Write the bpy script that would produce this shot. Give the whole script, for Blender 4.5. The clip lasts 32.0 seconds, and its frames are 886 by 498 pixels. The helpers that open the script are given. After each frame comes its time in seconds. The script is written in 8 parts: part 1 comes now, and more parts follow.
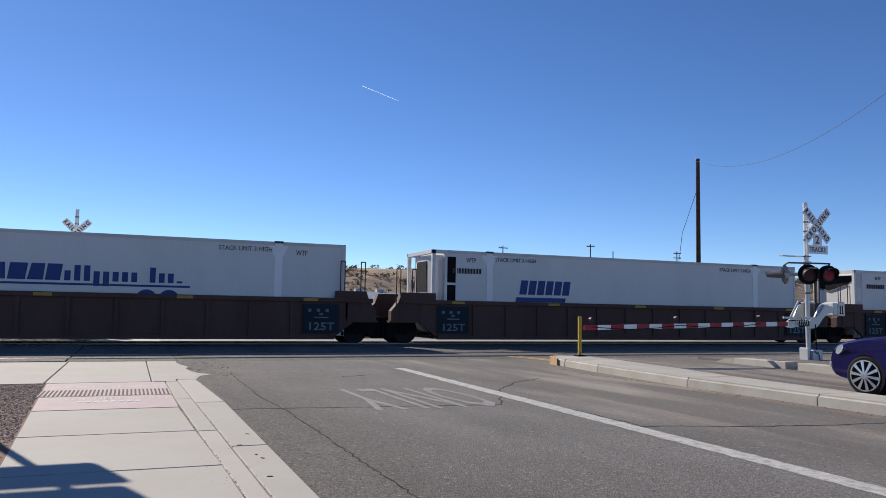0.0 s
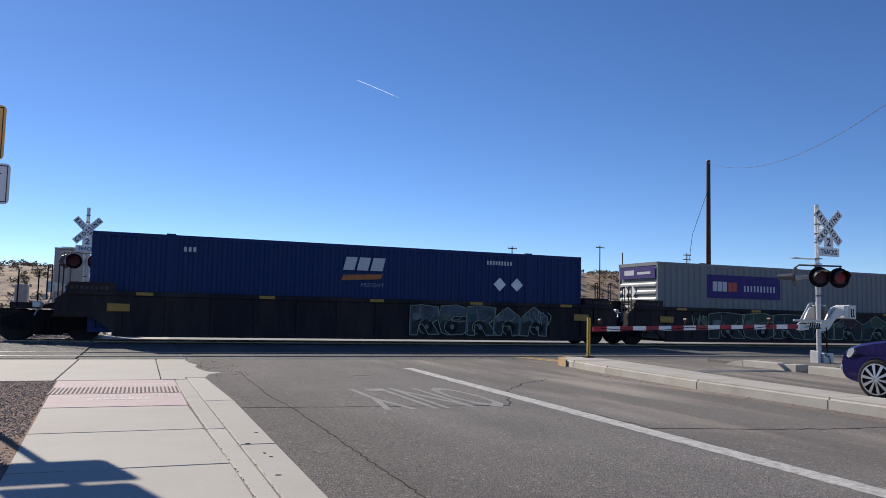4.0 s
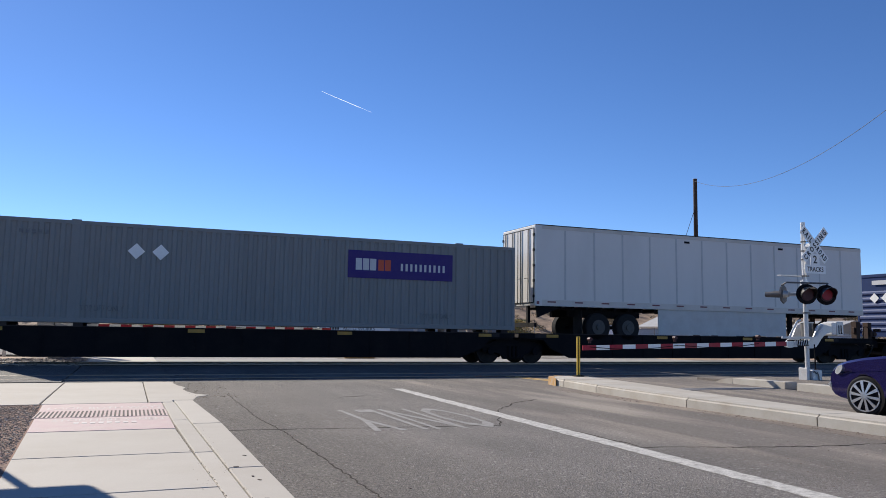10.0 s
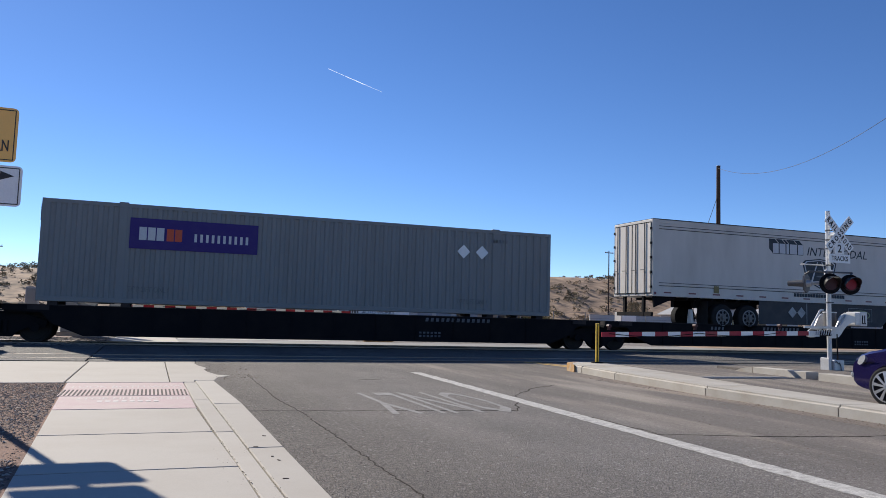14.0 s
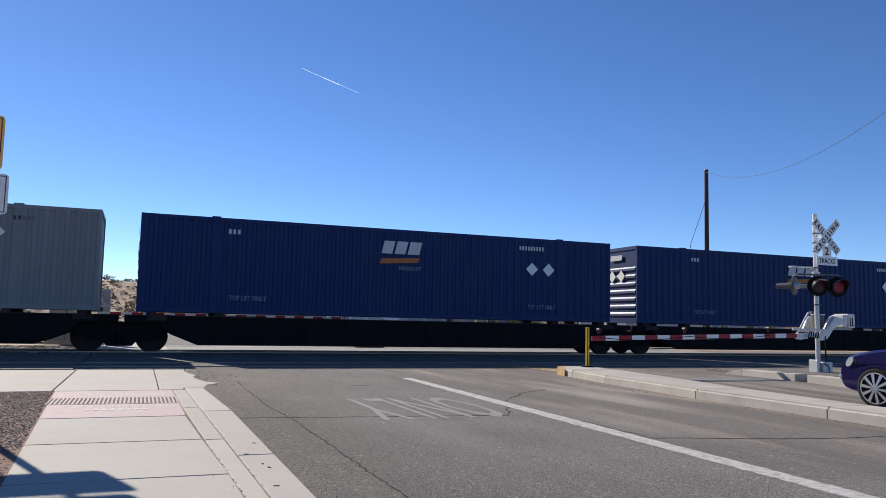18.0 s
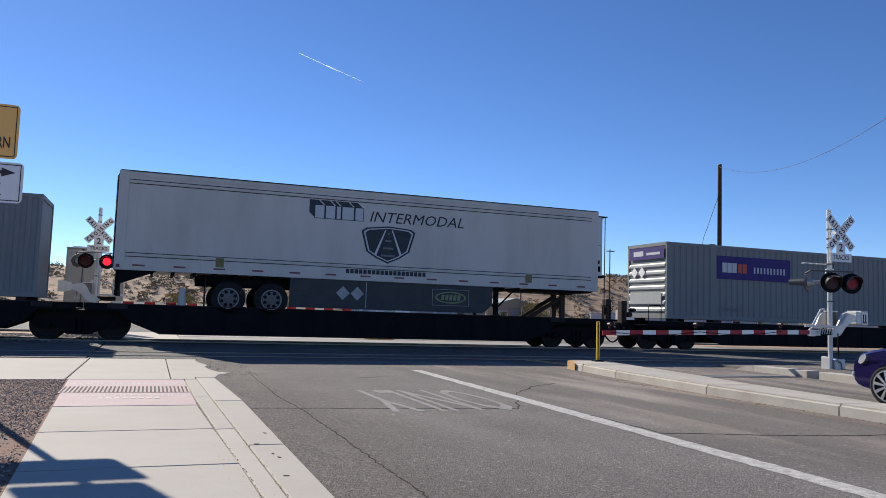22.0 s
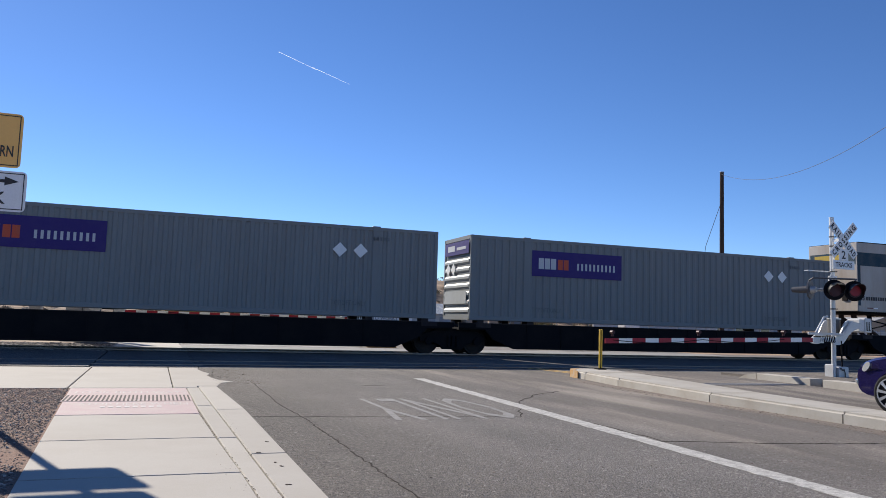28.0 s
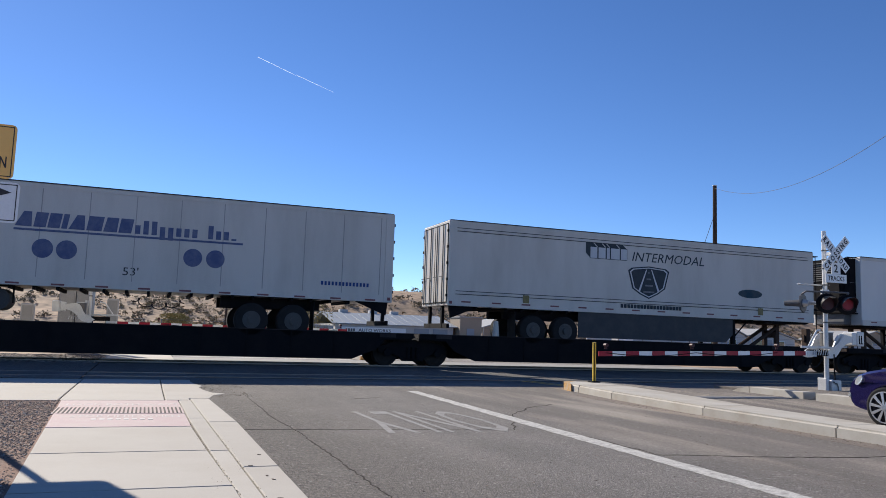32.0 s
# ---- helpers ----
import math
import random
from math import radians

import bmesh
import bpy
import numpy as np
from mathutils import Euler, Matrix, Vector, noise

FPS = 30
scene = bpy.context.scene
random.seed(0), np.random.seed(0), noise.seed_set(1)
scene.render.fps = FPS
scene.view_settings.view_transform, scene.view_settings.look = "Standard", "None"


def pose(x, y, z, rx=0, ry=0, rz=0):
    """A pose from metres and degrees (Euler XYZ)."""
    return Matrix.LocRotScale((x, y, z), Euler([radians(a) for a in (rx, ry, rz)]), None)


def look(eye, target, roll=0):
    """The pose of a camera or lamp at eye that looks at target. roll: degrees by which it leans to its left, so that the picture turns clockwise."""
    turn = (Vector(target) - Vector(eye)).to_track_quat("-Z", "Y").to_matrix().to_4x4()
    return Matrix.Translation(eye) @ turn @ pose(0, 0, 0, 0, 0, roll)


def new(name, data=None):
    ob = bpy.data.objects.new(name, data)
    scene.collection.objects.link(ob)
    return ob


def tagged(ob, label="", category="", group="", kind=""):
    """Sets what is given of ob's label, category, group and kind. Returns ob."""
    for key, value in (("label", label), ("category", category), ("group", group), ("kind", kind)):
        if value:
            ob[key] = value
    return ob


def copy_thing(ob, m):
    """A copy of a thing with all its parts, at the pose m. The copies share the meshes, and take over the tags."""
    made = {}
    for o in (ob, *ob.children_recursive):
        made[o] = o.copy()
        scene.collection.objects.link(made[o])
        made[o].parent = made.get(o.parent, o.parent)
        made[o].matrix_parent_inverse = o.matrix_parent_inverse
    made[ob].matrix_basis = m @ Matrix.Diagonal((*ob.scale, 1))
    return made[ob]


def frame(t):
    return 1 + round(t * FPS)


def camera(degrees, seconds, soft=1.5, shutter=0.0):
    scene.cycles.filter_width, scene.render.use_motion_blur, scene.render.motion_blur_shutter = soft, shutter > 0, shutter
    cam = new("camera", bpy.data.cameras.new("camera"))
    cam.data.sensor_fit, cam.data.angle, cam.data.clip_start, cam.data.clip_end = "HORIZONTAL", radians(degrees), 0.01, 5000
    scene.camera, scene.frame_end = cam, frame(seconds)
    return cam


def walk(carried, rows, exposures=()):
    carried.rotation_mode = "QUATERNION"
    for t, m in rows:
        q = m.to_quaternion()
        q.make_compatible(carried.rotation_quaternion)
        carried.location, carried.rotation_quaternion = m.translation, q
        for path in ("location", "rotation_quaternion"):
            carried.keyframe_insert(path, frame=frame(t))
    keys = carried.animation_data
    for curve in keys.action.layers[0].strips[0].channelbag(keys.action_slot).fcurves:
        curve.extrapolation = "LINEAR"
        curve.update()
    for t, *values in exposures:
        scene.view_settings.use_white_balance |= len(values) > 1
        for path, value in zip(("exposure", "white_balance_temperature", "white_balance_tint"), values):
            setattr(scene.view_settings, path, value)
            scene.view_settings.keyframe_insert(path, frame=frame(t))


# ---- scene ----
# camera: held by hand at one spot beside the road; x runs along the track, y away from the camera, z up
EYE = (0.0, 0.0, 1.1)
cam = camera(60.0, 32.0, soft=0.55)
# seconds, yaw, pitch, roll
PATH = [
    (0, -22.00, 4.72, 0.93), (0.5, -22.05, 4.41, 1.10), (1, -22.73, 4.15, 1.09), (1.5, -22.18, 4.40, 1.06),
    (2, -21.58, 4.69, 1.48), (2.5, -22.16, 4.89, 1.64), (4.5, -21.04, 4.75, 1.36), (5, -20.88, 5.32, 1.41),
    (5.5, -21.08, 5.44, 1.78), (6, -21.28, 4.99, 2.13), (6.5, -21.42, 4.50, 2.42), (7, -21.15, 4.54, 2.30),
    (7.5, -20.99, 5.03, 1.95), (8, -21.48, 5.33, 1.83), (8.5, -22.88, 5.53, 1.61), (9, -23.08, 5.58, 1.03),
    (9.5, -22.32, 5.77, 0.81), (10, -22.11, 6.21, 0.89), (10.5, -22.07, 6.36, 0.85), (11, -22.04, 6.22, 1.10),
    (11.5, -21.83, 6.13, 1.32), (12, -21.77, 6.38, 1.39), (12.5, -21.74, 6.31, 1.17), (13, -21.42, 5.57, 1.20),
    (13.5, -21.00, 5.22, 1.07), (14, -20.66, 5.04, 1.67), (14.5, -20.83, 5.30, 2.28), (15, -21.38, 5.76, 2.83),
    (15.5, -21.94, 5.31, 2.70), (17.5, -21.29, 5.19, 1.21), (18, -21.41, 5.44, 1.23), (18.5, -21.64, 5.31, 1.21),
    (19, -21.63, 4.95, 1.49), (19.5, -21.38, 4.58, 1.83), (20, -21.04, 4.45, 1.74), (20.5, -20.50, 4.68, 1.48),
    (21, -19.96, 4.81, 1.65), (21.5, -20.12, 4.76, 1.79), (22, -20.59, 4.88, 1.83), (22.5, -21.21, 5.41, 1.74),
    (23, -21.74, 5.65, 1.69), (23.5, -21.85, 5.38, 1.24), (24, -22.17, 5.25, 1.25), (24.5, -22.76, 5.31, 1.43),
    (25, -22.77, 5.28, 1.39), (25.5, -22.53, 4.79, 1.50), (26, -22.57, 4.50, 1.39), (26.5, -22.69, 4.28, 1.47),
    (28.5, -18.83, 5.65, 1.66), (29, -17.55, 5.17, 1.54), (29.5, -17.57, 5.10, 1.64), (30, -19.43, 5.91, 1.99),
    (30.5, -20.60, 6.34, 2.03), (31, -20.80, 6.47, 1.66), (31.5, -20.98, 6.40, 1.65), (32, -20.84, 6.41, 1.90),
]

# the phone brightens its picture a little as white walls give way to dark ones
EXPOSURES = [(0.0, 0.27), (2.5, 0.25), (6.5, 0.27), (8.0, 0.35), (9.0, 0.44), (12.0, 0.47), (14.0, 0.39), (18.0, 0.39), (20.0, 0.39), (22.0, 0.42), (24.0, 0.47), (26.5, 0.47), (29.0, 0.44), (32.0, 0.49)]


def aimed(yaw, pitch, roll):
    a, b = radians(yaw), radians(pitch)
    way = Vector((-math.sin(a) * math.cos(b), math.cos(a) * math.cos(b), math.sin(b)))
    return look(EYE, Vector(EYE) + way, roll)


walk(cam, [(t, aimed(yaw, pitch, roll)) for t, yaw, pitch, roll in PATH], EXPOSURES)

# light: a low winter sun beyond the train, clear desert sky
SUN_ELEV, SUN_AZ = 29.8, -19.0
world = bpy.data.worlds.new("world")
scene.world = world
world.use_nodes = True
wn = world.node_tree
sky = wn.nodes.new("ShaderNodeTexSky")
sky.sky_type = "NISHITA"
sky.sun_disc = False
sky.sun_elevation, sky.sun_rotation = radians(SUN_ELEV), radians(SUN_AZ)
sky.altitude, sky.air_density, sky.dust_density, sky.ozone_density = 2200.0, 0.82, 0.12, 3.6
deep = wn.nodes.new("ShaderNodeHueSaturation")  # the phone's lively blue
deep.inputs["Saturation"].default_value = 1.14
deep.inputs["Hue"].default_value = 0.507
wn.links.new(sky.outputs[0], deep.inputs["Color"])
wn.links.new(deep.outputs[0], wn.nodes["Background"].inputs[0])
wn.nodes["Background"].inputs[1].default_value = 0.108
sun_data = bpy.data.lights.new("sun", "SUN")
sun_data.energy, sun_data.angle, sun_data.color = 5.0, radians(0.55), (1.0, 0.93, 0.82)
sun = new("sun", sun_data)
sun_way = Vector((math.sin(radians(SUN_AZ)) * math.cos(radians(SUN_ELEV)), math.cos(radians(SUN_AZ)) * math.cos(radians(SUN_ELEV)), math.sin(radians(SUN_ELEV))))
sun.matrix_world = look(sun_way * 100, (0, 0, 0))


# materials
def material(name, color, rough=0.6, metal=0.0, dirt=(0.25, 0.2, 0.15), amount=0.25, scale=1.5, grain=0.12, fine=60.0, bump=0.05, streak=1.0, coat=0.0, vary=0.0, gloss=0.5):
    """Painted or raw surface: base colour, blotches of dirt at one scale, grain at a finer one, slight relief."""
    m = bpy.data.materials.new(name)
    m.use_nodes = True
    nt = m.node_tree
    n, l = nt.nodes, nt.links
    b = n["Principled BSDF"]
    b.inputs["Roughness"].default_value, b.inputs["Metallic"].default_value = rough, metal
    b.inputs["Coat Weight"].default_value, b.inputs["Specular IOR Level"].default_value = coat, gloss
    tc, mp = n.new("ShaderNodeTexCoord"), n.new("ShaderNodeMapping")
    mp.inputs["Scale"].default_value = (1.0, 1.0, streak)
    l.new(tc.outputs["Object"], mp.inputs[0])
    big, small = n.new("ShaderNodeTexNoise"), n.new("ShaderNodeTexNoise")
    big.inputs["Scale"].default_value, big.inputs["Detail"].default_value, big.inputs["Roughness"].default_value = scale, 6.0, 0.65
    small.inputs["Scale"].default_value, small.inputs["Detail"].default_value = fine, 3.0
    l.new(mp.outputs[0], big.inputs[0])
    l.new(tc.outputs["Object"], small.inputs[0])
    ramp = n.new("ShaderNodeMapRange")
    ramp.inputs[1].default_value, ramp.inputs[2].default_value, ramp.inputs[4].default_value = 0.42, 0.72, amount
    l.new(big.outputs[0], ramp.inputs[0])
    mix = n.new("ShaderNodeMix")
    mix.data_type = "RGBA"
    mix.inputs[6].default_value, mix.inputs[7].default_value = (*color, 1), (*dirt, 1)
    l.new(ramp.outputs[0], mix.inputs[0])
    gr = n.new("ShaderNodeMapRange")
    gr.inputs[3].default_value, gr.inputs[4].default_value = 1.0 - grain, 1.0 + grain
    gr.inputs[1].default_value, gr.inputs[2].default_value = 0.25, 0.75
    l.new(small.outputs[0], gr.inputs[0])
    last = gr.outputs[0]
    if vary:
        info, vr, mu = n.new("ShaderNodeObjectInfo"), n.new("ShaderNodeMapRange"), n.new("ShaderNodeMath")
        vr.inputs[3].default_value, vr.inputs[4].default_value = 1.0 - vary, 1.0 + vary
        l.new(info.outputs["Random"], vr.inputs[0])
        mu.operation = "MULTIPLY"
        l.new(vr.outputs[0], mu.inputs[0]), l.new(last, mu.inputs[1])
        last = mu.outputs[0]
    hsv = n.new("ShaderNodeHueSaturation")
    l.new(last, hsv.inputs["Value"]), l.new(mix.outputs[2], hsv.inputs["Color"])
    l.new(hsv.outputs[0], b.inputs["Base Color"])
    if bump:
        bp = n.new("ShaderNodeBump")
        bp.inputs["Strength"].default_value, bp.inputs["Distance"].default_value = bump, 0.02
        l.new(small.outputs[0], bp.inputs["Height"])
        l.new(bp.outputs[0], b.inputs["Normal"])
    return m


def glowing(name, color, power):
    m = bpy.data.materials.new(name)
    m.use_nodes = True
    b = m.node_tree.nodes["Principled BSDF"]
    b.inputs["Base Color"].default_value = (*color, 1)
    b.inputs["Emission Color"].default_value, b.inputs["Emission Strength"].default_value = (*color, 1), power
    return m


def asphalt_material(name, color, worn, sandy=0.5):
    """Old asphalt: light stones in dark binder, broad worn lanes along the road, faint stains."""
    m = material(name, color, 0.9, 0, worn, 0.85, 0.40, 0.65, 70.0, 1.0)
    nt = m.node_tree
    n, l = nt.nodes, nt.links
    b = n["Principled BSDF"]
    tc = [q for q in n if q.type == "TEX_COORD"][0]
    vo, vm, mix = n.new("ShaderNodeTexVoronoi"), n.new("ShaderNodeMapRange"), n.new("ShaderNodeMix")
    vo.inputs["Scale"].default_value = 95.0
    vm.inputs[1].default_value, vm.inputs[2].default_value, vm.inputs[3].default_value, vm.inputs[4].default_value = 0.62, 1.0, 0.0, 0.75
    mix.data_type = "RGBA"
    mix.inputs[7].default_value = (0.308, 0.285, 0.258, 1)
    l.new(tc.outputs["Object"], vo.inputs[0])
    sep = n.new("ShaderNodeSeparateColor")
    l.new(vo.outputs["Color"], sep.inputs[0])
    l.new(sep.outputs[0], vm.inputs[0]), l.new(vm.outputs[0], mix.inputs[0])
    old = b.inputs["Base Color"].links[0].from_socket
    l.new(old, mix.inputs[6])
    # wheel-polished, sandy lanes towards the median
    xyz, lane_fade, tan = n.new("ShaderNodeSeparateXYZ"), n.new("ShaderNodeMapRange"), n.new("ShaderNodeMix")
    l.new(tc.outputs["Object"], xyz.inputs[0]), l.new(xyz.outputs[0], lane_fade.inputs[0])
    lane_fade.inputs[1].default_value, lane_fade.inputs[2].default_value, lane_fade.inputs[4].default_value = 4.5, 5.8, 1.25 * sandy
    tan.data_type = "RGBA"
    tan.inputs[7].default_value = (0.189, 0.166, 0.143, 1)
    # long pale scrub marks along the lane, colour of the worn part only
    stretch, streaks, sr, rub = n.new("ShaderNodeMapping"), n.new("ShaderNodeTexNoise"), n.new("ShaderNodeMapRange"), n.new("ShaderNodeMix")
    stretch.inputs["Scale"].default_value, stretch.inputs["Rotation"].default_value = (1.3, 0.22, 1.0), (0, 0, 0.12)
    streaks.inputs["Scale"].default_value, streaks.inputs["Detail"].default_value = 1.0, 5.0
    sr.inputs[1].default_value, sr.inputs[2].default_value, sr.inputs[4].default_value = 0.48, 0.68, 1.0
    rub.data_type = "RGBA"
    rub.inputs[6].default_value, rub.inputs[7].default_value = (0.172, 0.146, 0.124, 1), (0.400, 0.340, 0.275, 1)
    l.new(tc.outputs["Object"], stretch.inputs[0]), l.new(stretch.outputs[0], streaks.inputs[0]), l.new(streaks.outputs[0], sr.inputs[0])
    l.new(sr.outputs[0], rub.inputs[0]), l.new(rub.outputs[2], tan.inputs[7])
    l.new(lane_fade.outputs[0], tan.inputs[0]), l.new(mix.outputs[2], tan.inputs[6])
    # brown grit beside the gutter, and sparse pale stones
    edge_fade, grit, speck, sm, pale = n.new("ShaderNodeMapRange"), n.new("ShaderNodeMix"), n.new("ShaderNodeTexVoronoi"), n.new("ShaderNodeMapRange"), n.new("ShaderNodeMix")
    edge_fade.inputs[1].default_value, edge_fade.inputs[2].default_value, edge_fade.inputs[3].default_value, edge_fade.inputs[4].default_value = 1.3, 3.4, 0.9 * sandy, 0.0
    grit.data_type = pale.data_type = "RGBA"
    grit.inputs[7].default_value, pale.inputs[7].default_value = (0.115, 0.091, 0.072, 1), (0.424, 0.400, 0.362, 1)
    l.new(xyz.outputs[0], edge_fade.inputs[0]), l.new(edge_fade.outputs[0], grit.inputs[0]), l.new(tan.outputs[2], grit.inputs[6])
    speck.inputs["Scale"].default_value = 45.0
    sp = n.new("ShaderNodeSeparateColor")
    l.new(tc.outputs["Object"], speck.inputs[0]), l.new(speck.outputs["Color"], sp.inputs[0]), l.new(sp.outputs[1], sm.inputs[0])
    sm.inputs[1].default_value, sm.inputs[2].default_value, sm.inputs[4].default_value = 0.982, 0.99, 0.45
    l.new(sm.outputs[0], pale.inputs[0]), l.new(grit.outputs[2], pale.inputs[6])
    # broad uneven tone along the lanes, clumps of stone, and open pits in the ravelled edge beside the gutter
    lanes, tone, tr = n.new("ShaderNodeMapping"), n.new("ShaderNodeTexNoise"), n.new("ShaderNodeMapRange")
    lanes.inputs["Scale"].default_value, lanes.inputs["Rotation"].default_value = (0.85, 0.16, 1.0), (0, 0, 0.10)
    tone.inputs["Scale"].default_value, tone.inputs["Detail"].default_value, tone.inputs["Roughness"].default_value = 1.0, 4.0, 0.6
    tr.inputs[1].default_value, tr.inputs[2].default_value, tr.inputs[3].default_value, tr.inputs[4].default_value = 0.3, 0.7, 0.80, 1.20
    l.new(tc.outputs["Object"], lanes.inputs[0]), l.new(lanes.outputs[0], tone.inputs[0]), l.new(tone.outputs[0], tr.inputs[0])
    clump, cr, both = n.new("ShaderNodeTexNoise"), n.new("ShaderNodeMapRange"), n.new("ShaderNodeMath")
    clump.inputs["Scale"].default_value, clump.inputs["Detail"].default_value = 24.0, 2.0
    cr.inputs[1].default_value, cr.inputs[2].default_value, cr.inputs[3].default_value, cr.inputs[4].default_value = 0.3, 0.7, 0.84, 1.16
    both.operation = "MULTIPLY"
    l.new(tc.outputs["Object"], clump.inputs[0]), l.new(clump.outputs[0], cr.inputs[0])
    l.new(tr.outputs[0], both.inputs[0]), l.new(cr.outputs[0], both.inputs[1])
    hole, hr, deep_pit, pit = n.new("ShaderNodeTexVoronoi"), n.new("ShaderNodeMapRange"), n.new("ShaderNodeMath"), n.new("ShaderNodeMix")
    hole.inputs["Scale"].default_value = 38.0
    hr.inputs[1].default_value, hr.inputs[2].default_value, hr.inputs[4].default_value = 0.42, 0.70, 1.0
    deep_pit.operation, pit.data_type = "MULTIPLY", "RGBA"
    pit.inputs[7].default_value = (0.040, 0.033, 0.028, 1)
    l.new(tc.outputs["Object"], hole.inputs[0]), l.new(hole.outputs["Distance"], hr.inputs[0])
    l.new(hr.outputs[0], deep_pit.inputs[0]), l.new(edge_fade.outputs[0], deep_pit.inputs[1])
    l.new(deep_pit.outputs[0], pit.inputs[0]), l.new(pale.outputs[2], pit.inputs[6])
    shade = n.new("ShaderNodeHueSaturation")
    l.new(both.outputs[0], shade.inputs["Value"]), l.new(pit.outputs[2], shade.inputs["Color"])
    l.new(shade.outputs[0], b.inputs["Base Color"])
    return m


M_ASPHALT = asphalt_material("asphalt", (0.133, 0.118, 0.106), (0.186, 0.167, 0.150))
# darker asphalt copy: shade of the train put into its colour
M_ASPHALT_SHADED = asphalt_material("asphalt_shaded", (0.070, 0.066, 0.063), (0.105, 0.098, 0.092), 0.0)
M_ASPHALT_FAR = asphalt_material("asphalt_far", (0.154, 0.146, 0.139), (0.208, 0.200, 0.185))
M_APRON = material("apron_concrete", (0.277, 0.266, 0.250), 0.9, 0, (0.185, 0.169, 0.154), 0.6, 0.8, 0.12, 60.0, 0.3)
M_CONCRETE = material("concrete", (0.440, 0.403, 0.352), 0.9, 0, (0.368, 0.322, 0.268), 0.5, 0.9, 0.05, 120.0, 0.07, vary=0.05)
M_KERB = material("kerb_concrete", (0.455, 0.425, 0.375), 0.9, 0, (0.325, 0.275, 0.215), 0.7, 1.6, 0.06, 90.0, 0.1, vary=0.05)
M_TACTILE = material("tactile_brick_red", (0.475, 0.345, 0.340), 0.85, 0, (0.493, 0.431, 0.385), 0.7, 4.0, 0.08, 80.0, 0.2)
M_WORD = material("warning_white", (0.53, 0.485, 0.465), 0.8, 0, (0.45, 0.38, 0.35), 0.9, 9.0)
M_TACTILE_DARK = material("tactile_dark", (0.035, 0.022, 0.023), 0.9, 0, (0.154, 0.115, 0.108), 0.4, 6.0)
M_SOIL = material("soil", (0.215, 0.108, 0.070), 0.95, 0, (0.13, 0.082, 0.060), 0.9, 2.2, 0.35, 40.0, 0.6)
M_BALLAST = material("ballast", (0.154, 0.131, 0.115), 0.95, 0, (0.277, 0.246, 0.223), 0.8, 12.0, 0.3, 50.0, 0.6)
M_DESERT = material("desert", (0.375, 0.25, 0.155), 0.95, 0, (0.18, 0.12, 0.08), 0.95, 0.11, 0.55, 0.55, 1.0)
M_SHRUB = material("shrub", (0.205, 0.160, 0.095), 0.9, 0, (0.25, 0.195, 0.11), 0.8, 0.4, 0.3, 6.0, 0.0)
M_DRYBUSH = material("dry_bush", (0.34, 0.26, 0.085), 0.9, 0, (0.22, 0.18, 0.065), 0.7, 1.0, 0.3, 6.0, 0.0)
M_LINE = material("road_paint_white", (0.52, 0.50, 0.465), 0.8, 0, (0.235, 0.22, 0.20), 0.95, 11.0, 0.3, 90.0, 0.2)
M_LINE_OLD = material("road_paint_worn", (0.268, 0.256, 0.243), 0.85, 0, (0.165, 0.155, 0.146), 0.9, 7.0, 0.2, 90.0, 0.2)
M_LINE_YELLOW = material("road_paint_yellow", (0.58, 0.34, 0.075), 0.8, 0, (0.231, 0.169, 0.092), 0.6, 4.0)
M_CRACK = material("crack", (0.022, 0.019, 0.017), 1.0, 0, (0.05, 0.04, 0.033), 0.5, 6.0, gloss=0.1)
M_ROAD_CRACK = material("road_crack", (0.042, 0.036, 0.031), 1.0, 0, (0.085, 0.072, 0.060), 0.8, 12.0, gloss=0.1)
M_RAIL = material("rail_steel", (0.24, 0.21, 0.19), 0.45, 1.0, (0.2, 0.12, 0.08), 0.5, 3.0)
M_TIE = material("tie_wood", (0.10, 0.08, 0.065), 0.95, gloss=0.2)
M_GREY = material("container_grey", (0.228, 0.237, 0.236), 0.55, 0, (0.19, 0.18, 0.165), 0.35, 1.2, 0.05, 40.0, 0.04, 0.3, gloss=0.2)
M_BLUE = material("container_blue", (0.007, 0.028, 0.112), 0.5, 0, (0.03, 0.045, 0.10), 0.3, 1.2, 0.06, 40.0, 0.04, 0.3, gloss=0.2)
M_WHITE = material("box_white", (0.67, 0.645, 0.61), 0.45, 0, (0.52, 0.50, 0.47), 0.35, 0.8, 0.03, 30.0, 0.02, 0.3)
M_WHITE2 = material("box_white_dusty", (0.605, 0.56, 0.505), 0.5, 0, (0.40, 0.36, 0.31), 0.5, 0.9, 0.04, 30.0, 0.02, 0.25)
M_TAN = material("trailer_dusty_grey", (0.42, 0.375, 0.335), 0.45, 0.15, (0.29, 0.23, 0.18), 0.8, 1.0, 0.05, 30.0, 0.02, 0.25)
M_ALU = material("aluminium", (0.62, 0.62, 0.61), 0.4, 0.7, (0.35, 0.32, 0.10), 0.3, 3.0)
M_BROWN = material("car_brown", (0.095, 0.050, 0.040), 0.75, 0, (0.13, 0.085, 0.068), 0.5, 0.9, 0.12, 25.0, 0.1, 0.3, gloss=0.2)
M_DARK = material("car_dark", (0.026, 0.021, 0.024), 0.75, 0, (0.10, 0.075, 0.06), 0.5, 1.0, 0.12, 25.0, 0.1, 0.3, gloss=0.15)
M_BLACK = material("black_paint", (0.008, 0.008, 0.010), 0.85, 0, (0.025, 0.019, 0.017), 0.5, 1.5, 0.1, 25.0, 0.08, gloss=0.12)
M_STEEL = material("wheel_steel", (0.022, 0.019, 0.018), 0.7, 0.0, (0.05, 0.035, 0.03), 0.6, 4.0, gloss=0.15)
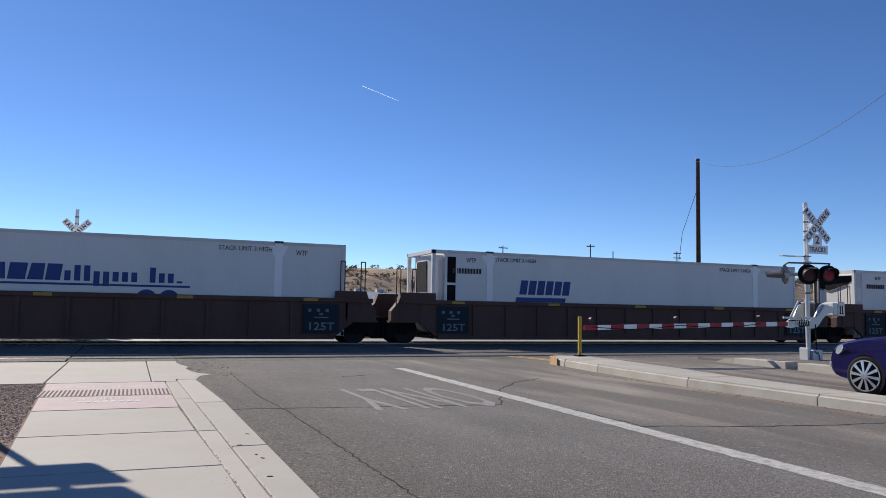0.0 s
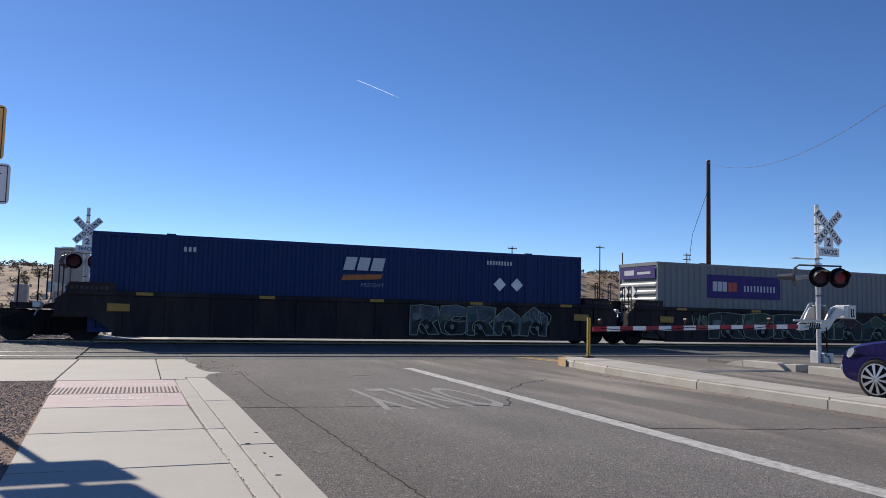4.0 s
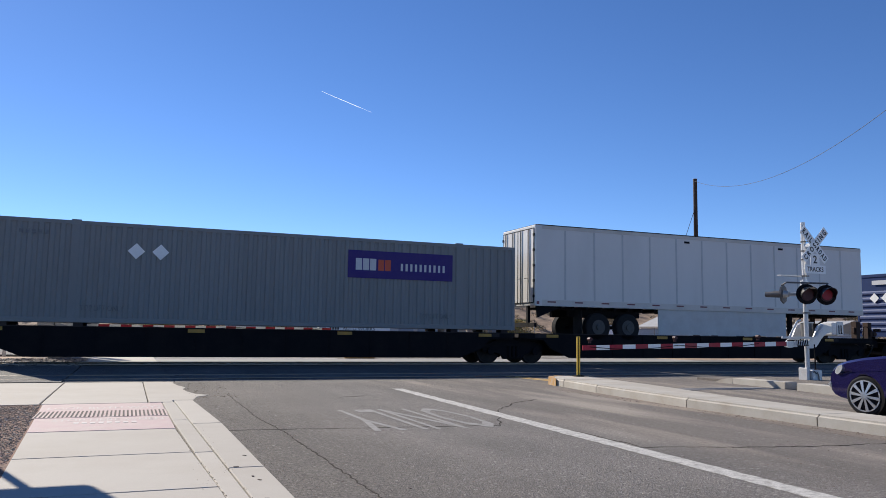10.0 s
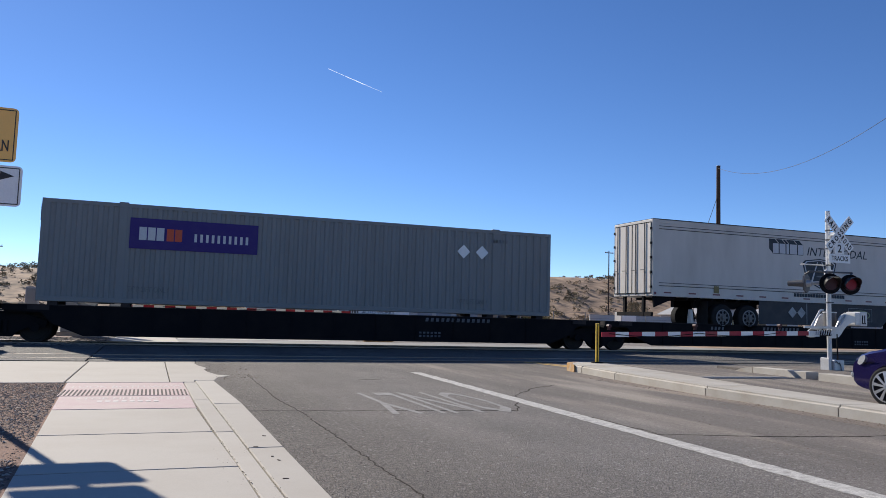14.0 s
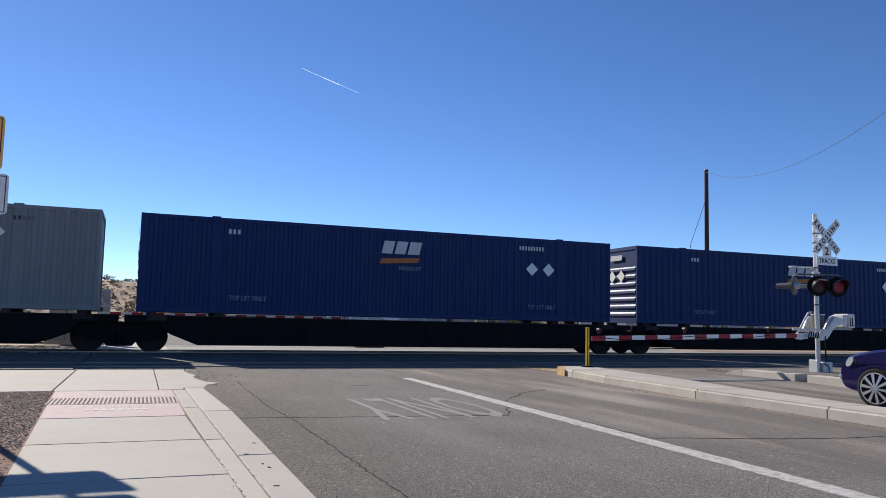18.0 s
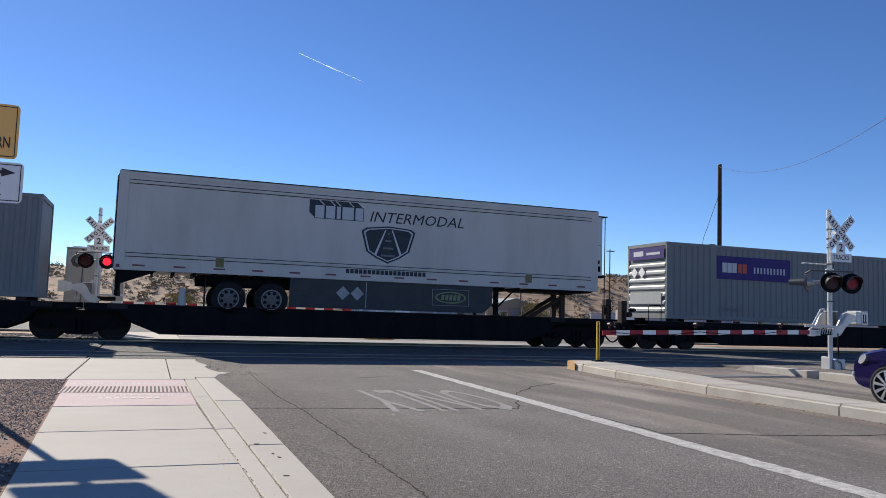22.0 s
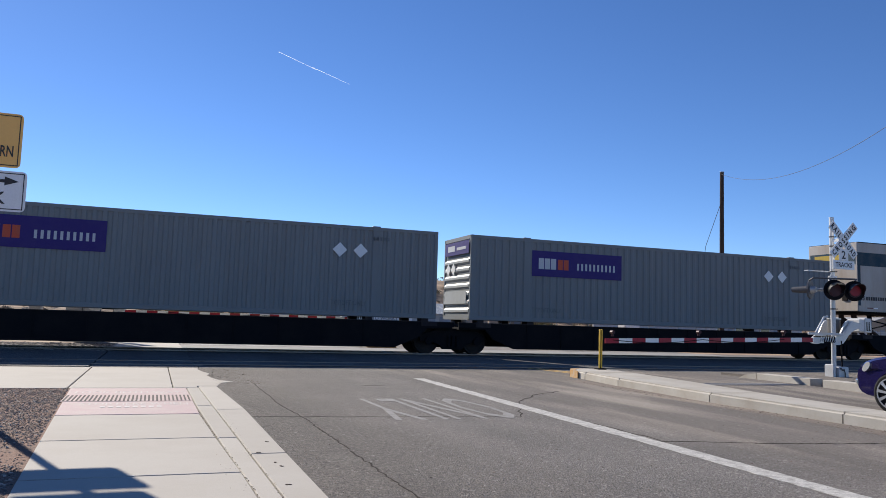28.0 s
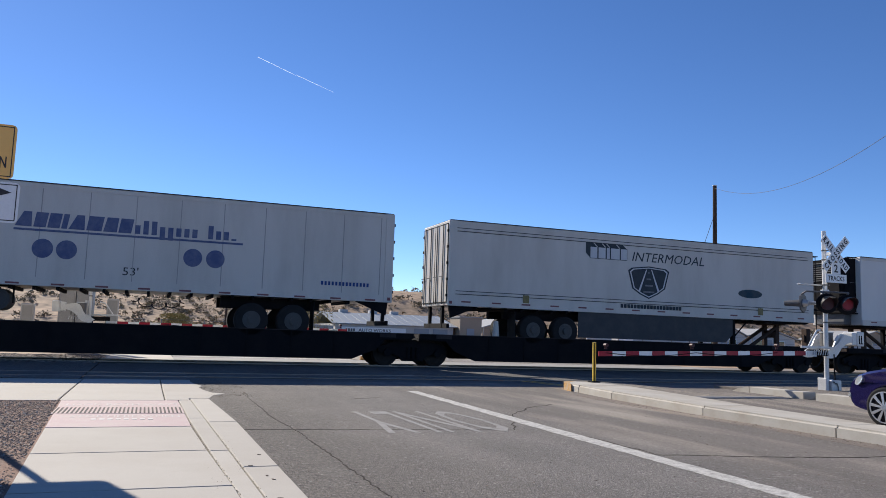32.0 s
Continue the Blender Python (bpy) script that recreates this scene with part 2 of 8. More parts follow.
M_RUBBER = material("rubber", (0.020, 0.020, 0.021), 0.9, 0, (0.05, 0.045, 0.04), 0.3, 3.0, gloss=0.15)
M_PURPLE = material("logo_purple", (0.040, 0.022, 0.16), 0.5, 0, (0.08, 0.06, 0.16), 0.3, 2.0, gloss=0.2)
M_LOGO_WHITE = material("logo_white", (0.56, 0.56, 0.57), 0.5, 0, (0.5, 0.49, 0.47), 0.35, 3.0)
M_LOGO_ORANGE = material("logo_orange", (0.60, 0.10, 0.05), 0.5, gloss=0.2)
M_LOGO_RUST = material("logo_orange_worn", (0.50, 0.17, 0.045), 0.5, 0, (0.1, 0.08, 0.1), 0.5, 4.0, gloss=0.2)
M_LOGO_BLUE = material("logo_blue", (0.025, 0.06, 0.21), 0.5, 0, (0.08, 0.1, 0.2), 0.3, 3.0, gloss=0.2)
# faded logo blue, paled further with glare put into its colour
M_LOGO_HAZED = material("logo_blue_hazed", (0.085, 0.11, 0.22), 0.6, 0, (0.22, 0.23, 0.29), 0.6, 3.0, gloss=0.2)
M_LOGO_DARK = material("logo_charcoal", (0.035, 0.045, 0.055), 0.5, 0, (0.1, 0.1, 0.1), 0.3, 3.0, gloss=0.2)
M_LOGO_YELLOW = material("logo_yellow", (0.46, 0.31, 0.03), 0.5, 0, (0.3, 0.2, 0.05), 0.4, 4.0, gloss=0.3)
M_LOGO_GREEN = material("logo_green_dark", (0.006, 0.040, 0.066), 0.5, gloss=0.2)
M_PANEL_TEAL = material("panel_teal", (0.012, 0.024, 0.034), 0.7, 0, (0.03, 0.035, 0.04), 0.4, 3.0, gloss=0.2)
M_TEXT = material("lettering_black", (0.04, 0.04, 0.045), 0.6, gloss=0.2)
# worn lettering, its white dimmed to imitate glare over it
M_TEXT_PALE = material("lettering_hazed_worn", (0.30, 0.33, 0.40), 0.7, 0, (0.06, 0.09, 0.16), 0.7, 6.0)
M_TEXT_RUST = material("lettering_brown_worn", (0.10, 0.075, 0.062), 0.8, 0, (0.03, 0.025, 0.022), 0.8, 9.0, gloss=0.2)
M_TEXT_DIM = material("lettering_grey_worn", (0.15, 0.155, 0.165), 0.7, 0, (0.03, 0.03, 0.035), 0.8, 8.0, gloss=0.2)
M_TEXT_FADED = material("lettering_faded", (0.13, 0.14, 0.15), 0.7, 0, (0.3, 0.3, 0.3), 0.6, 8.0)
M_REFLECT = material("reflector_yellow", (0.42, 0.22, 0.025), 0.5, 0, (0.2, 0.12, 0.04), 0.4, 6.0)
M_CONSPIC = material("reflector_red", (0.16, 0.035, 0.045), 0.45)
M_SIGN_WHITE = material("sign_white", (0.84, 0.84, 0.82), 0.5, 0, (0.66, 0.64, 0.6), 0.25, 3.0, 0.04)
M_SIGN_AMBER = material("sign_amber", (1.0, 0.56, 0.15), 0.5, 0, (0.9, 0.48, 0.12), 0.2, 3.0, 0.03)
M_SIGN_RED = material("sign_red", (0.33, 0.013, 0.03), 0.5, gloss=0.3)
M_GALV = material("galvanised", (0.50, 0.51, 0.52), 0.45, 0.55, (0.36, 0.36, 0.35), 0.4, 8.0)
M_GALV_DULL = material("galvanised_weathered", (0.25, 0.255, 0.26), 0.65, 0.3, (0.18, 0.18, 0.175), 0.5, 8.0, gloss=0.3)
M_SILVER = material("silver_paint", (0.58, 0.585, 0.59), 0.4, 0.25, (0.45, 0.42, 0.38), 0.3, 5.0)
M_POST_YELLOW = material("post_yellow", (0.72, 0.47, 0.04), 0.6, 0, (0.35, 0.25, 0.1), 0.4, 9.0)
M_KERB_YELLOW = material("kerb_yellow", (0.477, 0.254, 0.069), 0.85, 0, (0.424, 0.362, 0.293), 0.95, 9.0, 0.15)
M_DARK_STEEL = material("dark_fittings", (0.10, 0.10, 0.105), 0.5, 0.3, (0.2, 0.17, 0.15), 0.3, 8.0)
M_HOOD = material("hood_black", (0.012, 0.012, 0.013), 0.38, 0, (0.03, 0.03, 0.03), 0.3, 8.0)
M_WOOD = material("pole_wood", (0.065, 0.043, 0.034), 0.9, 0, (0.04, 0.03, 0.026), 0.6, 6.0, 0.2, 30.0, 0.2, 0.1, gloss=0.25)
M_WIRE = material("wire_dark", (0.03, 0.03, 0.035), 0.7)
M_PURPLE_CAR = material("car_paint_violet", (0.016, 0.010, 0.088), 0.25, 0.55, (0.04, 0.03, 0.13), 0.2, 2.0, 0.04, 300.0, 0.0, coat=1.0)
M_GLASS = material("dark_glass", (0.012, 0.014, 0.016), 0.06, 0.0, (0.012, 0.014, 0.016), 0.0, 1.0, 0.0, 1.0, 0.0, coat=0.5)
M_HEADLIGHT = material("headlight_glass", (0.62, 0.64, 0.66), 0.08, 0.5, (0.4, 0.4, 0.4), 0.2, 9.0, coat=1.0)
M_RIM = material("alloy_rim", (0.66, 0.66, 0.67), 0.25, 0.6, (0.4, 0.38, 0.36), 0.2, 9.0)
M_RIM_DULL = material("truck_rim", (0.15, 0.15, 0.15), 0.5, 0.3, (0.08, 0.075, 0.07), 0.6, 6.0, gloss=0.3)
M_LENS = material("lens_red_dark", (0.045, 0.005, 0.007), 0.55, 0, (0.06, 0.005, 0.008), 0.3, 9.0)
M_LIT = glowing("lamp_red_lit", (1.0, 0.012, 0.03), 1.5)
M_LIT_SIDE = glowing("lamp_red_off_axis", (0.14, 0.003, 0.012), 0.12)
M_WALL_WHITE = material("stucco_white", (0.477, 0.470, 0.462), 0.9, 0, (0.370, 0.347, 0.323), 0.4, 0.6)
M_WALL_TAN = material("stucco_tan", (0.347, 0.277, 0.208), 0.9, 0, (0.277, 0.216, 0.162), 0.4, 0.6)
M_METAL_BLUE = material("siding_bluegrey", (0.277, 0.308, 0.347), 0.6, 0.2, (0.231, 0.231, 0.231), 0.3, 0.6)
M_ROOF = material("roof_grey", (0.323, 0.323, 0.331), 0.8, 0, (0.231, 0.216, 0.200), 0.4, 0.8)
M_CABINET = material("cabinet_grey", (0.33, 0.33, 0.32), 0.6, 0.1, (0.26, 0.25, 0.24), 0.4, 1.5)
M_CHAIN = material("fence_steel", (0.22, 0.22, 0.22), 0.6, 0.5)
M_TYRE_RIM = material("dull_rim", (0.065, 0.065, 0.064), 0.6, 0.2, (0.06, 0.055, 0.05), 0.6, 5.0)


def vapour_material():
    """Ice cloud: the light of a sun behind it comes through."""
    m = bpy.data.materials.new("vapour")
    m.use_nodes = True
    nt = m.node_tree
    tl = nt.nodes.new("ShaderNodeBsdfTranslucent")
    tl.inputs[0].default_value = (0.98, 0.98, 1.0, 1)
    clear, blend = nt.nodes.new("ShaderNodeBsdfTransparent"), nt.nodes.new("ShaderNodeMixShader")
    blend.inputs[0].default_value = 0.6
    nt.links.new(clear.outputs[0], blend.inputs[1]), nt.links.new(tl.outputs[0], blend.inputs[2])
    nt.links.new(blend.outputs[0], nt.nodes["Material Output"].inputs[0])
    return m


M_CONTRAIL = vapour_material()


# building helpers
def box(bm, x0, x1, y0, y1, z0, z1, bevel=0.0):
    m = Matrix.Translation(((x0 + x1) / 2, (y0 + y1) / 2, (z0 + z1) / 2)) @ Matrix.Diagonal((abs(x1 - x0), abs(y1 - y0), abs(z1 - z0), 1))
    r = bmesh.ops.create_cube(bm, size=1.0, matrix=m)
    if bevel:
        es = list({e for v in r["verts"] for e in v.link_edges})
        bmesh.ops.bevel(bm, geom=es, offset=bevel, segments=1, affect="EDGES", profile=0.5)
    return bm


def boxes(*rows, bevel=0.0):
    bm = bmesh.new()
    for r in rows:
        box(bm, *r, bevel=bevel)
    return bm


def rod(bm, a, b, r, seg=10, r2=None):
    a, b = Vector(a), Vector(b)
    m = Matrix.Translation((a + b) / 2) @ (b - a).to_track_quat("Z", "Y").to_matrix().to_4x4()
    bmesh.ops.create_cone(bm, cap_ends=True, segments=seg, radius1=r, radius2=r if r2 is None else r2, depth=(b - a).length, matrix=m)
    return bm


def rods(*rows):
    bm = bmesh.new()
    for r in rows:
        rod(bm, *r)
    return bm


def tube(pts, r, seg=6):
    """One continuous round bar along a line of points."""
    bm = bmesh.new()
    pts = [Vector(p) for p in pts]
    rings = []
    for i, p in enumerate(pts):
        d = (pts[min(i + 1, len(pts) - 1)] - pts[max(i - 1, 0)]).normalized()
        q = d.to_track_quat("Z", "Y").to_matrix()
        rings.append([bm.verts.new(p + q @ Vector((r * math.cos(k * math.tau / seg), r * math.sin(k * math.tau / seg), 0))) for k in range(seg)])
    for a, b in zip(rings, rings[1:]):
        for k in range(seg):
            bm.faces.new((a[k], a[(k + 1) % seg], b[(k + 1) % seg], b[k]))
    bm.faces.new(rings[0][::-1]), bm.faces.new(rings[-1])
    return bm


def prism(bm, pts, axis, a0, a1):
    """A polygon in the two other axes, drawn out along one axis."""
    def at(p, q):
        return {"x": (q, p[0], p[1]), "y": (p[0], q, p[1]), "z": (p[0], p[1], q)}[axis]
    lo, hi = [bm.verts.new(at(p, a0)) for p in pts], [bm.verts.new(at(p, a1)) for p in pts]
    bm.faces.new(lo), bm.faces.new(hi[::-1])
    for i in range(len(pts)):
        j = (i + 1) % len(pts)
        bm.faces.new((lo[i], hi[i], hi[j], lo[j]))
    bmesh.ops.recalc_face_normals(bm, faces=bm.faces)
    return bm


def prisms(axis, *rows):
    bm = bmesh.new()
    for pts, a0, a1 in rows:
        prism(bm, pts, axis, a0, a1)
    return bm


def data(name, bm, mat, smooth=False):
    me = bpy.data.meshes.new(name)
    bm.to_mesh(me)
    bm.free()
    me.materials.append(mat)
    if smooth:
        me.shade_smooth()
    return me


# parts whose separate pieces are each a part of their own
APART = {"post", "bottom_rail", "top_rail", "top_flange", "corner_casting", "pedestal", "top_chord", "bottom_chord", "rib", "landing_leg", "landing_brace", "slider_frame", "wall_rail", "axle", "hinge", "end_gear", "underframe", "roof_lamp", "grille", "white_band", "gate_fork", "unit_grille", "end_frame", "front_frame", "hitch_strut", "mud_flap", "wire", "weight_plate", "graffiti_shape", "shield_line", "logo_block", "diamond_placard", "spring", "nose_placard", "red_band"}


def islands_of(bm):
    left, out = set(bm.verts), []
    while left:
        todo, seen = [left.pop()], set()
        while todo:
            v = todo.pop()
            seen.add(v)
            for e in v.link_edges:
                o = e.other_vert(v)
                if o in left:
                    left.discard(o)
                    todo.append(o)
        out.append(seen)
    return out


def part(name, bm, mat, parent, label="", smooth=False):
    """One mesh object under a thing or a part; bm may be a finished mesh to share."""
    if name in APART and isinstance(bm, bmesh.types.BMesh):
        bm.verts.index_update()
        groups = [{v.index for v in g} for g in islands_of(bm)]
        if len(groups) > 1:
            groups.sort(key=min)
            for g in groups:
                one = bm.copy()
                bmesh.ops.delete(one, geom=[v for v in one.verts if v.index not in g], context="VERTS")
                last = part(name, one, mat, parent, label, smooth)
            bm.free()
            return last
    me = bm if isinstance(bm, bpy.types.Mesh) else data(name, bm, mat, smooth)
    ob = new(name, me)
    ob.parent = parent
    if name.endswith("lettering"):  # rows of tiny characters
        return tagged(ob, label, "", "", "stuff")
    return tagged(ob, label) if label else ob


def thing(name, label, category, group="", at=(0, 0, 0), turn=0.0):
    ob = new(name)
    ob.empty_display_size = 0.3
    ob.matrix_basis = pose(*at, 0, 0, turn)
    return tagged(ob, label, category, group)


def setting(name, bm, mat, label="", category="", kind="structure"):
    return tagged(new(name, data(name, bm, mat)), label, category, "", kind)


LETTERS = {}


def letters(body, size, width, mat, depth=0.004, shear=0.0, bold=0.0):
    """Raised lettering in the xz plane, facing -y, from x = 0 to width, standing on z = 0; shared between equal uses."""
    key = (body, size, width, mat.name, depth, shear, bold)
    if key not in LETTERS:
        cu = bpy.data.curves.new("lettering", "FONT")
        cu.body, cu.size, cu.extrude, cu.shear, cu.offset, cu.resolution_u = body, 1.0, 0.01, shear, bold, 2
        ob = new("lettering", cu)
        bpy.context.view_layer.update()
        me = bpy.data.meshes.new_from_object(ob.evaluated_get(bpy.context.evaluated_depsgraph_get()))
        bpy.data.objects.remove(ob)
        co = np.zeros(len(me.vertices) * 3)
        me.vertices.foreach_get("co", co)
        co = co.reshape(-1, 3)
        lo, hi = co.min(0), co.max(0)
        sx, sz = width / (hi[0] - lo[0]), size / (hi[1] - lo[1])
        out = np.stack([(co[:, 0] - lo[0]) * sx, -depth * np.sign(co[:, 2]) * 0.5 - depth * 0.5, (co[:, 1] - lo[1]) * sz], 1)
        me.vertices.foreach_set("co", out.ravel())
        me.materials.clear()
        me.materials.append(mat)
        me.update()
        LETTERS[key] = me
    return LETTERS[key]


def lettered(name, body, size, width, mat, parent, at, turn=(0, 0, 0), **more):
    ob = part(name, letters(body, size, width, mat, **more), mat, parent)
    ob.matrix_basis = pose(*at, *turn)
    return ob


def slanted(x0, x1, z0, z1, lean, y0=-0.016, y1=-0.006):
    """An upright bar that leans to the right, on a wall that faces -y."""
    return [(x0, z0), (x1, z0), (x1 + lean, z1), (x0 + lean, z1)], y0, y1


def bar_row(x0, x1, z0, z1, count, lean=0.0, gap=0.25, y=-0.010):
    """Plain bars side by side, where a name or number stands."""
    w = (x1 - x0) / count
    return prisms("y", *[slanted(x0 + i * w, x0 + (i + 1 - gap) * w, z0, z1, lean, y, 0.0) for i in range(count)])


# the ground: skyline of the mesa along x
RIDGE_X = (-60, -5, 4, 18, 25, 28, 33, 43, 107, 157, 167, 260)
RIDGE_Z = (8.6, 8.0, 7.6, 8.1, 8.5, 9.6, 10.3, 10.5, 11.8, 12.6, 11.7, 11.5)


def hill_height(x, y):
    ridge = float(np.interp(x, RIDGE_X, RIDGE_Z)) + 0.25 * noise.noise((x * 0.15, 0.3, 0.0))
    foot, top = 112.0 + 6 * noise.noise((x * 0.02, 7.0, 0)), 165.0
    u = max(0.0, min(1.0, (y - foot) / (top - foot)))
    h = ridge * (u * u * (3 - 2 * u)) + 0.7 * u * (1.0 - 0.7 * u) * noise.noise((x * 0.06, y * 0.06, 0))
    return h + max(0.0, y - top) * 0.004


def terrain():
    xs = sorted(set([-3000, -1500, -800, -450, -300, -220, -160] + list(range(-120, 260, 4)) + [300, 380, 500, 800, 1500, 3000]))
    ys = sorted(set([-1500, -500, -150, -60, -20, 0, 20, 40, 60, 80, 95] + list(range(105, 185, 4)) + [200, 260, 400, 800, 1600, 3200]))
    verts, faces = [], []
    for y in ys:
        for x in xs:
            verts.append((x, y, -0.08 + hill_height(x, y)))
    w = len(xs)
    for j in range(len(ys) - 1):
        for i in range(w - 1):
            faces.append((j * w + i, j * w + i + 1, (j + 1) * w + i + 1, (j + 1) * w + i))
    me = bpy.data.meshes.new("ground")
    me.from_pydata(verts, [], faces)
    me.materials.append(M_DESERT)
    me.shade_smooth()
    return tagged(new("ground", me), "tan desert ground rising to a scrubby mesa", "ground", "", "structure")


terrain()
# roadway: from behind the camera over both tracks, with the crossing's apron on the far side
setting("road", prisms("x", ([(-60, -0.3), (16.9, -0.3), (16.9, 0.0), (-60, 0.0)], 0.90, 8.60), ([(-60, -0.3), (16.9, -0.3), (16.9, 0.0), (13.4, 0.0), (10.2, -0.05), (-60, -0.05)], 8.60, 13.5), ([(13, -0.3), (16.9, -0.3), (16.9, 0.0), (13, 0.0)], 13.5, 24.0)), M_ASPHALT, "worn grey asphalt roadway leading to the tracks", "road")
# asphalt across the tracks is coloured darker to deepen the train's shade
setting("road_crossing", boxes((0.96, 24.0, 16.9, 27.2, -0.3, 0.0)), M_ASPHALT_SHADED, "asphalt over the two tracks, darkened for train shade", "road")
setting("road_far", boxes((-2.6, 24.0, 27.2, 104.0, -0.3, -0.002), (-200, -2.6, 34.0, 44.0, -0.3, -0.004), (24.0, 260, 34.0, 44.0, -0.3, -0.004)), M_ASPHALT_FAR, "sunlit pale asphalt street beyond the tracks", "road")


# ---- the train ----
SPEED = 13.4
SIDE = 24.0          # near side of the loads
MOVERS = []          # (thing, place along the train, y, z)
ROLLERS = []         # (wheel, its car, place along the car, place on the bogie, y, turn)


def ride(ob, s, y=SIDE, z=0.0):
    MOVERS.append((ob, s, y, z))
    ob.matrix_basis = pose(s, y, z)
    return ob


def wheel_mesh(r, w):
    bm = bmesh.new()
    rod(bm, (0, 0, 0), (0, w, 0), r, 28)
    rod(bm, (0, -0.012, 0), (0, 0, 0), r * 0.80, 28, r * 0.86)
    rod(bm, (0, -0.05, 0), (0, -0.012, 0), r * 0.22, 12)
    for k in range(3):
        a = k * math.tau / 3
        rod(bm, (r * 0.14 * math.cos(a), -0.06, r * 0.14 * math.sin(a)), (r * 0.14 * math.cos(a), -0.05, r * 0.14 * math.sin(a)), 0.016, 6)
    rod(bm, (0, w, 0), (0, w + 0.04, 0), r + 0.03, 28)
    bmesh.ops.recalc_face_normals(bm, faces=bm.faces)
    return data("wheel", bm, M_STEEL)


WHEEL = wheel_mesh(0.43, 0.12)
AXLE = data("axle", rods(((0, 0.2, 0), (0, 1.9, 0), 0.08)), M_STEEL)


def side_frame_mesh():
    bm = bmesh.new()
    pts = [(-1.2, 0.62), (-1.16, 0.42), (-0.72, 0.40), (-0.46, 0.30), (-0.34, 0.16), (0.34, 0.16), (0.46, 0.30), (0.72, 0.40), (1.16, 0.42), (1.2, 0.62), (0.95, 0.70), (0.5, 0.86), (-0.5, 0.86), (-0.95, 0.70)]
    prism(bm, pts, "y", -0.08, 0.06)
    for x in (-0.875, 0.875):
        rod(bm, (x, -0.15, 0.43), (x, -0.08, 0.43), 0.13, 12)
    for x in (-0.16, 0.0, 0.16):
        rod(bm, (x, -0.11, 0.24), (x, -0.11, 0.62), 0.06, 8)
    return data("side_frame", bm, M_BLACK)


SIDE_FRAME = side_frame_mesh()
BOLSTER = data("bolster", boxes((-0.2, 0.2, 0.1, 2.0, 0.45, 0.86)), M_BLACK)


def bogie(parent, x):
    """A two-axle truck; the near rail is 0.58 m behind the loads' near side."""
    b = part("bogie", BOLSTER, None, parent)
    b.matrix_basis = pose(x, 0.28, 0.05)
    for y, flip in ((0.12, 0), (1.86, 180)):
        f = part("side_frame", SIDE_FRAME, None, b)
        f.matrix_basis = pose(0, y, 0, 0, 0, flip)
    for ax in (-0.875, 0.875):
        a = part("axle", AXLE, None, b)
        a.matrix_basis = pose(ax, 0, 0.43)
        for y, flip in ((0.26, 0), (1.72, 180)):
            w = part("wheel", WHEEL, None, b)
            w.matrix_basis = pose(ax, y, 0.43, 0, 0, flip)
            ROLLERS.append((w, parent, x + ax, ax, y, flip))
    return b


def coupling(parent, x, way):
    """Coupler, air hose and brake wheel stand at a car's outer end; way is +1 for the end towards larger x."""
    bm = boxes((min(0, way * 0.75), max(0, way * 0.75), 1.15, 1.40, 0.72, 0.95), (min(way * 0.6, way * 0.95), max(way * 0.6, way * 0.95), 1.08, 1.47, 0.68, 1.0))
    c = part("coupler", bm, M_STEEL, parent)
    c.matrix_basis = pose(x, 0, 0)
    if way < 0:
        return
    hose = tube([(0.15 + 1.05 * i / 12, 0.75, 0.84 - 0.56 * math.sin(math.pi * i / 12)) for i in range(13)], 0.03, 6)
    h = part("air_hose", hose, M_RUBBER, parent)
    h.matrix_basis = pose(x, 0, 0)


def loop_rail(x0, x1, y, z0, z1):
    """A bent handrail standing along the car's side."""
    return tube([(x0, y, z0), (x0, y, z1 - 0.06), (x0 + 0.06, y, z1), (x1 - 0.06, y, z1), (x1, y, z1 - 0.06), (x1, y, z0)], 0.018, 6)


